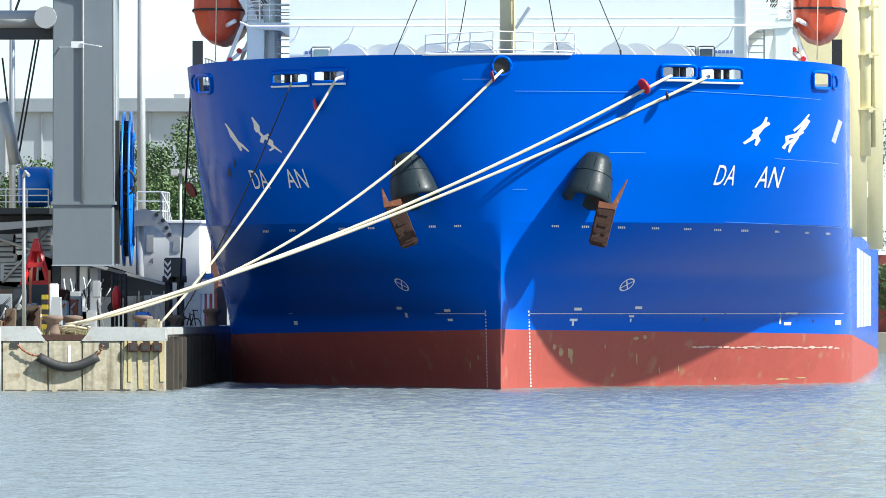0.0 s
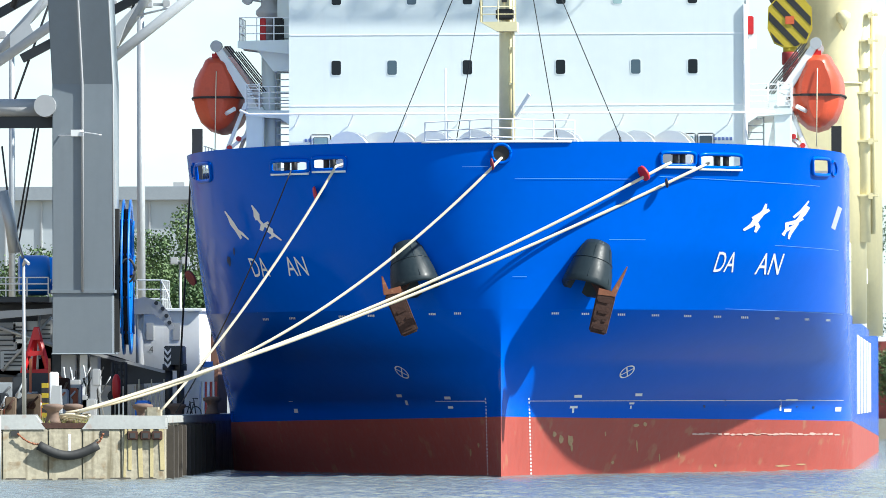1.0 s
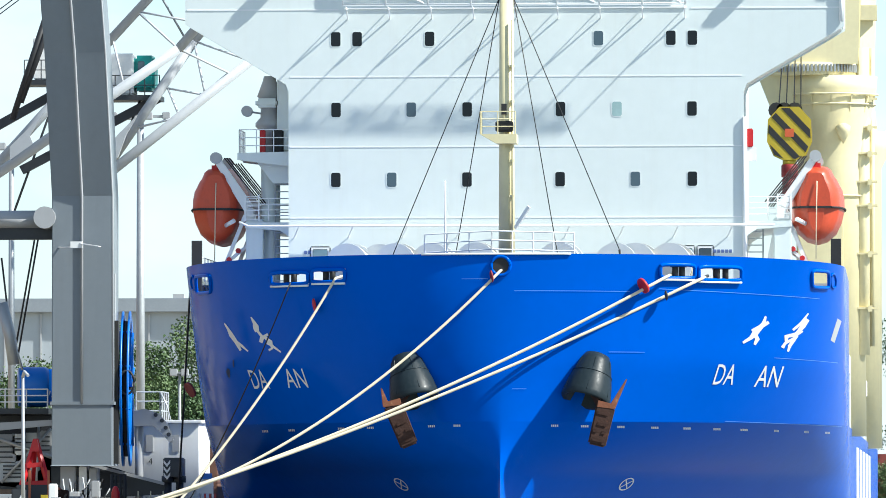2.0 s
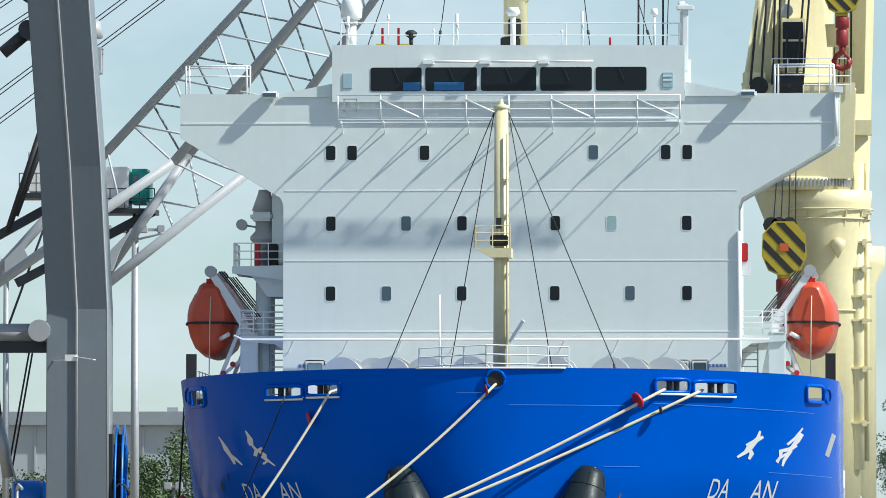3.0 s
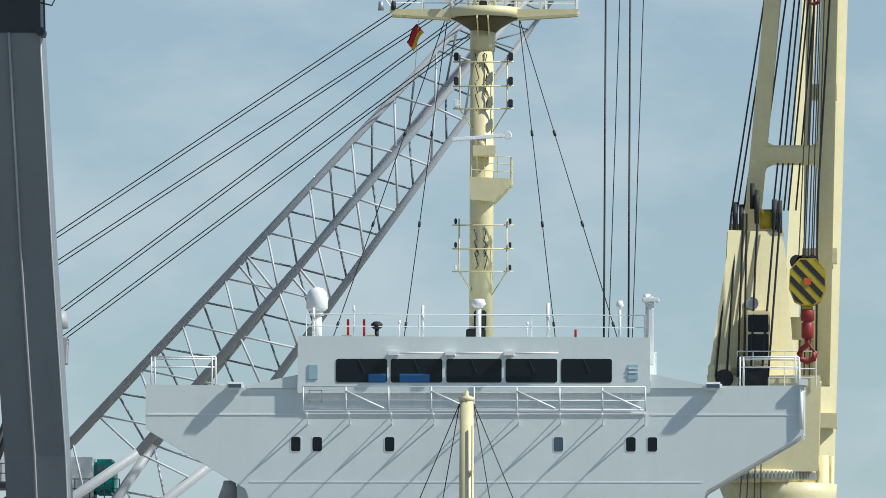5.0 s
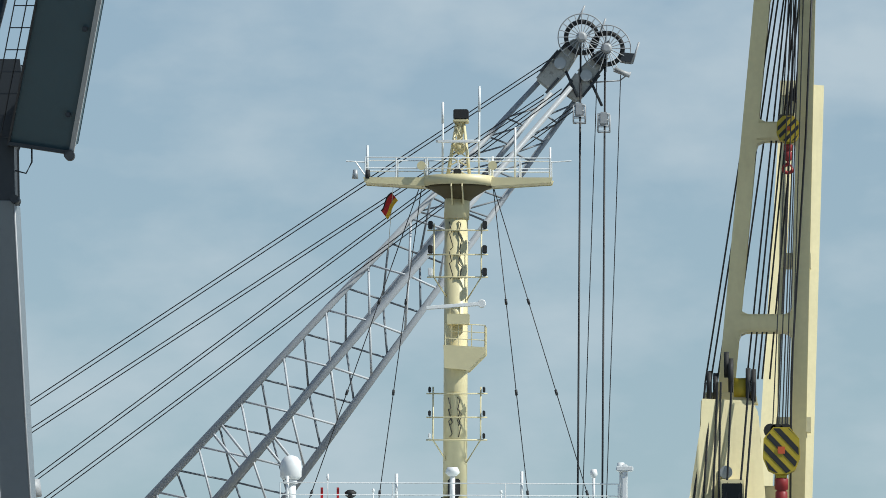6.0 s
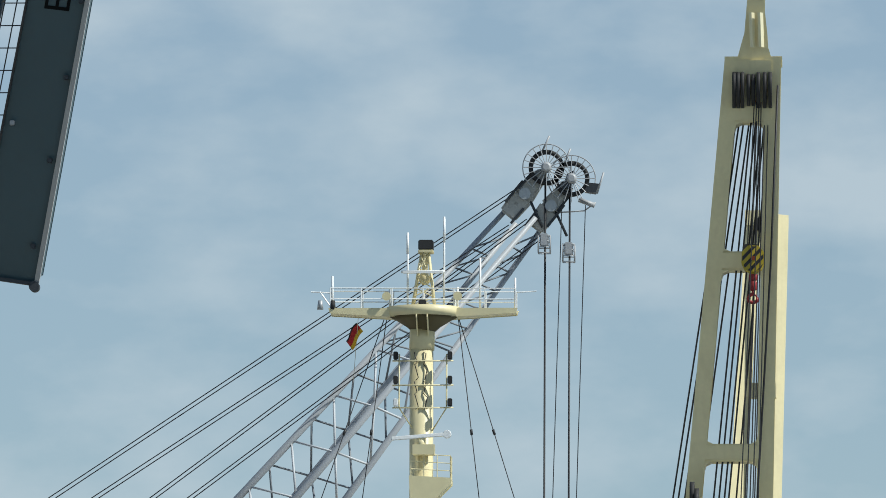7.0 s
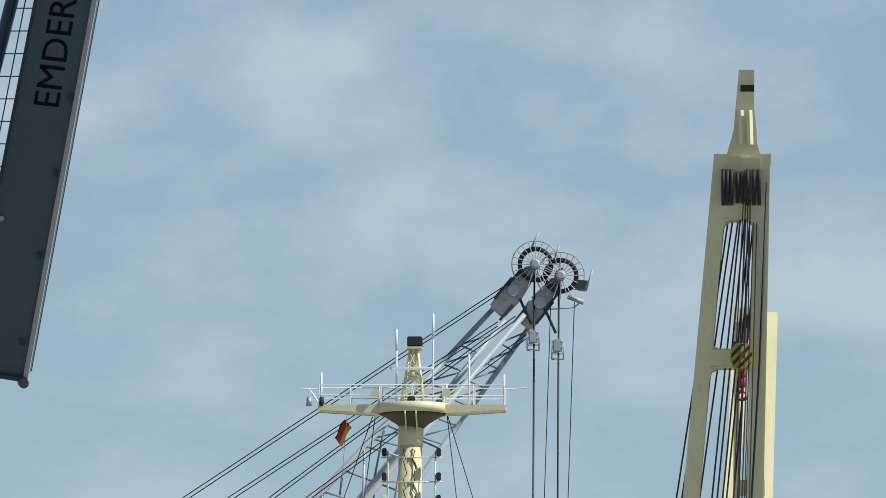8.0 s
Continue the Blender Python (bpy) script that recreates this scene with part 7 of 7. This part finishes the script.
# stacked machinery, crates and posts near the edge
rnd = random.Random(11)
SCRAP = [DARK_GREY, GREY_LIGHT, RUST, STEEL, material("dull_orange_steel", (0.38, 0.11, 0.05), 0.7, vary=0.3, size=0.5), material("dull_brown", (0.13, 0.09, 0.06), 0.8, vary=0.3)]
for i in range(44):
    px = rnd.uniform(-1, 24.5)
    y = rnd.uniform(2, 16)
    x = -21.82 + px * 0.095 * 0.9
    w, h = rnd.uniform(0.15, 0.5), rnd.uniform(0.5, 2.1)
    item = thing("machinery_crate", (x, y, 2.3), "worn steel machinery part stored on the quay", "machinery", "stored machinery")
    bm = bm_new()
    box(bm, x - w, x + w, y, y + 0.8, 2.3, 2.3 + h)
    part("body", bm, SCRAP[i % 6], item, bevel=0.05)
    bm = bm_new()
    tube(bm, (x - w * 0.6, y - 0.12, 2.3 + h * 0.5), (x + w * 0.8, y - 0.1, 2.3 + h * 0.9), 0.05, 6)
    tube(bm, (x, y - 0.1, 2.3 + h * 0.6), (x, y + 0.1, 2.3 + h * 0.6), min(w, h) * 0.5, 12)
    part("fitting", bm, SCRAP[(i + 3) % 6], item)
for px in (-21.13, -20.84, -20.02):
    bm = bm_new()
    box(bm, px - 0.05, px + 0.05, 10, 10.1, 2.3, 5.04)
    tagged(part("stake", bm, SCRAP[4]), "rusty upright stake among stored machinery", "stake", "rusty stakes")
# hazard-striped post and pale pillar
post = thing("hazard_post", (-19.58, 4.0, 2.3), "yellow and black striped hazard post", "post")
for k in range(8):
    bm = bm_new()
    box(bm, -19.7, -19.44, 4, 4.3, 2.3 + k * 0.21, 2.3 + k * 0.21 + 0.2)
    part("band", bm, YELLOW if k % 2 else BLACK, post)
bm = bm_new()
prism(bm, [(-18.93, 2.3), (-18.46, 2.3), (-18.53, 3.81), (-18.79, 3.81)], 0, 0.6)
tagged(part("pillar", bm, GREY_LIGHT, bevel=0.05), "pale grey tapered steel pillar on the quay", "pillar")
bm = bm_new()
box(bm, -19.26, -18.93, 3, 3.7, 2.3, 4.44)
tagged(part("electric_cabinet", bm, WHITE_TRIM, bevel=0.04), "small white electric cabinet on the quay", "cabinet")
# fire point
fire = thing("fire_point", (-18.04, 20.0, 2.3), "black rack with a red extinguisher cover", "fire point")
bm = bm_new()
for px in (-18.31, -17.74):
    tube(bm, (px, 20.3, 2.3), (px, 20.3, 4.92), 0.08, 8)
for py in (4.87, 4.59, 4.3, 3.92):
    bar(bm, (-18.31, 20.3, py), (-17.74, 20.3, py), 0.08, 0.12)
for px in (-18.14, -17.94):
    tube(bm, (px, 20.3, 2.6), (px, 20.3, 4.87), 0.06, 6)
part("rack", bm, BLACK, fire)
bm = bm_new()
lathe(bm, [(0.14, 3.32), (0.19, 3.55), (0.19, 4.09), (0.12, 4.32), (0.05, 4.39)], 16, pose(-18.04, 19.2, 0))
part("red_cover", bm, RED, fire)
bm = bm_new()
tube(bm, (-18.21, 19.4, 3.42), (-18.21, 19.7, 3.42), 0.25, 16)
part("wheel", bm, BLACK, fire)

# barriers in front of the office
for i in range(9):
    bar_x = -18.5 + i * 0.19
    bm = bm_new()
    box(bm, bar_x, bar_x + 0.05, 30, 30.06, 2.3, 3.6 + 0.3 * (i % 3))
    tagged(part("fence_post", bm, material("fence_cream", (0.6, 0.56, 0.42), 0.7)), "thin cream fence post before the office", "fence post", "office fence posts")
sign = thing("gate_barrier", (-16.29, 46.0, 2.3), "white and red striped gate barrier with blue sign", "barrier")
for i in range(6):
    bm = bm_new()
    x = -16.64 + i * 0.12
    box(bm, x, x + 0.09, 46, 46.06, 2.5, 4.11)
    part("slat", bm, material("barrier_red", (0.5, 0.08, 0.06), 0.6) if i % 2 else WHITE_TRIM, sign)
bm = bm_new()
box(bm, -16.77, -16.08, 46, 46.1, 4.11, 4.85)
part("panel", bm, WHITE_TRIM, sign, bevel=0.02)
bm = bm_new()
box(bm, -16.61, -16.13, 45.9, 45.98, 4.8, 5.07)
part("blue_sign", bm, BRIGHT_BLUE, sign)
bm = bm_new()
for px in (-16.69, -16.13):
    box(bm, px - 0.04, px + 0.04, 46.1, 46.2, 2.3, 4.91)
part("leg", bm, STEEL, sign)
bm = bm_new()
box(bm, -17.58, -16.68, 55, 60, 2.3, 6.31)
tagged(part("brick_hut", bm, material("brown_brick", (0.18, 0.09, 0.06), 0.9, vary=0.3, size=0.4), bevel=0.05), "small brown brick hut beyond the office", "hut")
# bicycle leaning by the rope
bike = thing("bicycle", (-15.21, 24.0, 2.3), "dark bicycle parked on the quay", "bicycle")
for px in (-15.36, -14.96):
    bm = bm_new()
    pipe(bm, [(px + 0.32 * math.cos(a) * 0.7, 24 + 0.2 * math.cos(a), 2.63 + 0.32 * math.sin(a)) for a in (i * math.pi / 10 for i in range(21))], 0.025, 5)
    part("wheel", bm, BLACK, bike)
bm = bm_new()
fx0, fx1 = -15.36, -14.96
for p, q in (((fx0, 2.63), (fx0 + 0.15, 3.15)), ((fx1, 2.63), (fx1 - 0.1, 3.3)), ((fx0 + 0.15, 3.1), (fx1 - 0.08, 3.15)), ((fx0 + 0.2, 2.65), (fx1 - 0.1, 3.1)), ((fx0 + 0.2, 2.65), (fx0 + 0.13, 3.2)), ((fx1 - 0.15, 3.32), (fx1 + 0.1, 3.3))):
    tube(bm, (p[0], 24, p[1]), (q[0], 24, q[1]), 0.025, 6)
part("frame", bm, DARK_GREY, bike)
bm = bm_new()
box(bm, -16.33, -15.7, 10, 11, 2.3, 2.93 + 0.3)
tagged(part("tarpaulin_stack", bm, BRIGHT_BLUE, bevel=0.08), "low blue covered stack on the quay", "stack")

# ---- far shed, trees and opposite bank ----
SHED = material("shed_cladding", (0.40, 0.44, 0.47), 0.6, vary=0.06, size=6.0, streak=0.06)
shed = thing("warehouse", (-60, 250, 2.3), "long pale grey warehouse behind the trees", "building")
bm = bm_new()
box(bm, -130, -8, 250, 300, 2.3, 17.6)
part("wall", bm, SHED, shed)
bm = bm_new()
box(bm, -131, -7, 249.4, 301, 17.6, 18.6)
part("roof", bm, material("shed_roof", (0.27, 0.30, 0.33), 0.6), shed, bevel=0.05)
for i in range(24):
    bm = bm_new()
    x = -70 + i * 2.6
    box(bm, x, x + 0.12, 249.85, 250, 2.3, 17.5)
    part("cladding_joint", bm, GREY_LIGHT, shed)
for i in range(5):
    bm = bm_new()
    x = -58 + i * 7
    box(bm, x, x + 0.8, 249.6, 250.4, 18.6, 18.9)
    part("roof_vent", bm, GREY_LIGHT, shed)
# unseen block added left of view to cut sky light on the starboard bow
store = thing("warehouse", (-68, 90, 2.3), "unseen long dark brick block that keeps low sky light off the hull", "building")
bm = bm_new()
box(bm, -85, -62, -30, 210, 2.3, 19)
part("wall", bm, material("sky_blocker_brick", (0.16, 0.09, 0.07), 0.9, vary=0.2, size=1.0), store)
bm = bm_new()
prism(bm, [(-86, 19), (-61.5, 19), (-73.5, 24)], -30.5, 210.5)
part("roof", bm, DARK_GREY, store)
bank = bm_new()
box(bank, -15.0, 3000, 330, 3500, -3, 1.6)
tagged(part("far_bank", bank, SOIL), "low grassy bank across the basin", "bank", kind="structure")
store = thing("blue_shed", (25, 360, 1.6), "blue clad harbour shed on the far bank", "building")
bm = bm_new()
box(bm, 14.6, 40, 360, 380, 1.6, 17.8)
part("wall", bm, material("blue_cladding", (0.03, 0.13, 0.42), 0.5, vary=0.06, size=5.0), store)
bm = bm_new()
box(bm, 14.4, 40.2, 359.6, 380, 17.8, 18.6)
part("roof", bm, GREY_LIGHT, store)
for x0, z1 in ((11.5, 8.0), (14.2, 6.8), (16.8, 9.4)):
    bm = bm_new()
    box(bm, x0, x0 + 2.4, 345, 357, 1.6, z1)
    tagged(part("container_stack", bm, material("container_red", (0.25, 0.05, 0.04), 0.6, vary=0.15), bevel=0.05), "stack of red shipping containers on the bank", "container", "container stacks")

BARK = material("bark", (0.09, 0.07, 0.05), 0.9, vary=0.3, size=0.5)
LEAVES = [material("leaves_" + k, c, 0.6, vary=0.3, size=1.2) for k, c in (("dark", (0.05, 0.10, 0.03)), ("mid", (0.07, 0.125, 0.04)), ("pale", (0.095, 0.15, 0.05)))]


def tree(x, y, z, height, spread, seed, mat_leaf):
    rnd = random.Random(seed)
    tr = thing("tree", (x, y, z), "broad green leafy tree behind the quay", "tree", "trees behind the harbour")
    bm = bm_new()
    tube(bm, (x, y, z), (x + rnd.uniform(-0.3, 0.3), y, z + height * 0.55), 0.35, 8, 0.18)
    limbs = []
    for k in range(11):
        a, u = rnd.uniform(0, 6.28), rnd.uniform(0.25, 0.55)
        p = Vector((x, y, z + height * u))
        q = p + Vector((math.cos(a) * spread * rnd.uniform(0.4, 0.85), math.sin(a) * spread * rnd.uniform(0.4, 0.85), height * rnd.uniform(0.12, 0.42)))
        tube(bm, p, q, 0.12, 6, 0.04)
        limbs.append((p, q))
    part("trunk", bm, BARK, tr)
    verts, faces = [], []
    for k in range(70):
        p, q = limbs[rnd.randrange(len(limbs))]
        c = p.lerp(q, rnd.uniform(0.4, 1.1)) + Vector((rnd.gauss(0, 0.5), rnd.gauss(0, 0.5), rnd.gauss(0.3, 0.5)))
        if k > 52:
            c = Vector((x + rnd.gauss(0, spread * 0.3), y + rnd.gauss(0, spread * 0.3), z + height * rnd.uniform(0.75, 0.97)))
        r = rnd.uniform(0.5, 1.15)
        for _ in range(110):
            d = Vector((rnd.gauss(0, 1), rnd.gauss(0, 1), rnd.gauss(0, 0.8))).normalized() * r * rnd.uniform(0.55, 1.05)
            o, s = c + d, rnd.uniform(0.06, 0.125)
            e1 = Vector((rnd.gauss(0, 1), rnd.gauss(0, 1), rnd.gauss(0, 1))).normalized() * s
            e2 = e1.cross(Vector((rnd.gauss(0, 1), rnd.gauss(0, 1), rnd.gauss(0, 1)))).normalized() * s * 0.8
            i = len(verts)
            verts += [o - e1, o + e2, o + e1, o - e2]
            faces.append((i, i + 1, i + 2, i + 3))
    me = bpy.data.meshes.new("crown")
    me.from_pydata(verts, [], faces)
    me.materials.append(mat_leaf)
    cr = new("crown", me)
    cr.parent = tr
    cr.matrix_parent_inverse = Matrix.Translation(-tr.location)


for i, (x, y, h, s) in enumerate(((-43, 186, 8.5, 3.2), (-40.2, 182, 10.5, 3.0), (-37, 184, 9.5, 3.2), (-34.0, 178, 12.6, 3.6), (-31.8, 186, 12.0, 3.4), (-29.6, 180, 13.2, 3.6), (-27.2, 188, 12.2, 3.6), (-33, 168, 8.5, 3.2), (-30.2, 170, 9.2, 3.2), (-27.6, 169, 8.6, 3.0), (-24.5, 184, 12, 3.4), (-25.5, 170, 8.5, 3.0),
                                 (14.6, 352, 9.5, 3.0), (17.5, 345, 11.0, 3.0), (14.0, 338, 5.5, 2.2), (15.6, 395, 24.0, 3.8), (19.5, 395, 23.0, 3.8))):
    tree(x, y, 2.3 if x < 0 else 1.6, h, s, 20 + i, LEAVES[i % 3])


# ---- water: one sheet, waved near the ship and flat towards the horizon ----
WATER = bpy.data.materials.new("harbour_water")
WATER.use_nodes = True
n, l = WATER.node_tree.nodes, WATER.node_tree.links
b = n["Principled BSDF"]
b.inputs["Base Color"].default_value = (0.165, 0.188, 0.190, 1)
b.inputs["Roughness"].default_value = 0.10
b.inputs["IOR"].default_value = 1.33
tc = n.new("ShaderNodeTexCoord")
mp = n.new("ShaderNodeMapping")
mp.inputs["Scale"].default_value = (7.0, 10.0, 7.0)
t = n.new("ShaderNodeTexNoise")
t.inputs["Scale"].default_value, t.inputs["Detail"].default_value = 1.0, 3.0
bp = n.new("ShaderNodeBump")
bp.inputs["Distance"].default_value = 0.045
l.new(tc.outputs["Object"], mp.inputs["Vector"])
l.new(mp.outputs["Vector"], t.inputs["Vector"])
l.new(t.outputs["Fac"], bp.inputs["Height"])
l.new(bp.outputs["Normal"], b.inputs["Normal"])
gx = np.concatenate([[-3000, -900, -300, -100, -50, -35], np.arange(-26, 26, 0.2), [35, 60, 120, 300, 900, 3000]])
gy = np.concatenate([[-1500, -700, -400, -300, -250], np.arange(-212, 34, 0.18), [40, 60, 100, 200, 400, 1000, 4000]])
xx, yy = np.meshgrid(gx, gy)
zz = np.zeros_like(xx)
gen = np.random.default_rng(5)
for k in range(46):
    wave = 0.5 * 4.0 ** gen.random()
    a = gen.normal(-1.2, 0.75)
    zz += 0.0044 * wave ** 0.9 * np.sin((xx * np.cos(a) + yy * np.sin(a)) * 2 * np.pi / wave + gen.random() * 6.28)
near = np.clip((27 - np.abs(xx)) / 2, 0, 1) * np.clip((yy + 214) / 4, 0, 1) * np.clip((35 - yy) / 3, 0, 1)
zz *= near
nx, ny = len(gx), len(gy)
me = bpy.data.meshes.new("water")
idx = (np.arange(ny - 1)[:, None] * nx + np.arange(nx - 1)[None, :]).ravel()
quads = np.stack([idx, idx + 1, idx + nx + 1, idx + nx], 1)
me.vertices.add(nx * ny)
me.vertices.foreach_set("co", np.stack([xx, yy, zz], -1).astype(np.float32).ravel())
me.loops.add(quads.size)
me.loops.foreach_set("vertex_index", quads.astype(np.int32).ravel())
me.polygons.add(len(quads))
me.polygons.foreach_set("loop_start", np.arange(0, quads.size, 4, dtype=np.int32))
me.polygons.foreach_set("use_smooth", np.ones(len(quads), dtype=bool))
me.update(calc_edges=True)
me.materials.append(WATER)
tagged(new("water", me), "grey-green rippled harbour water", "water", kind="structure")
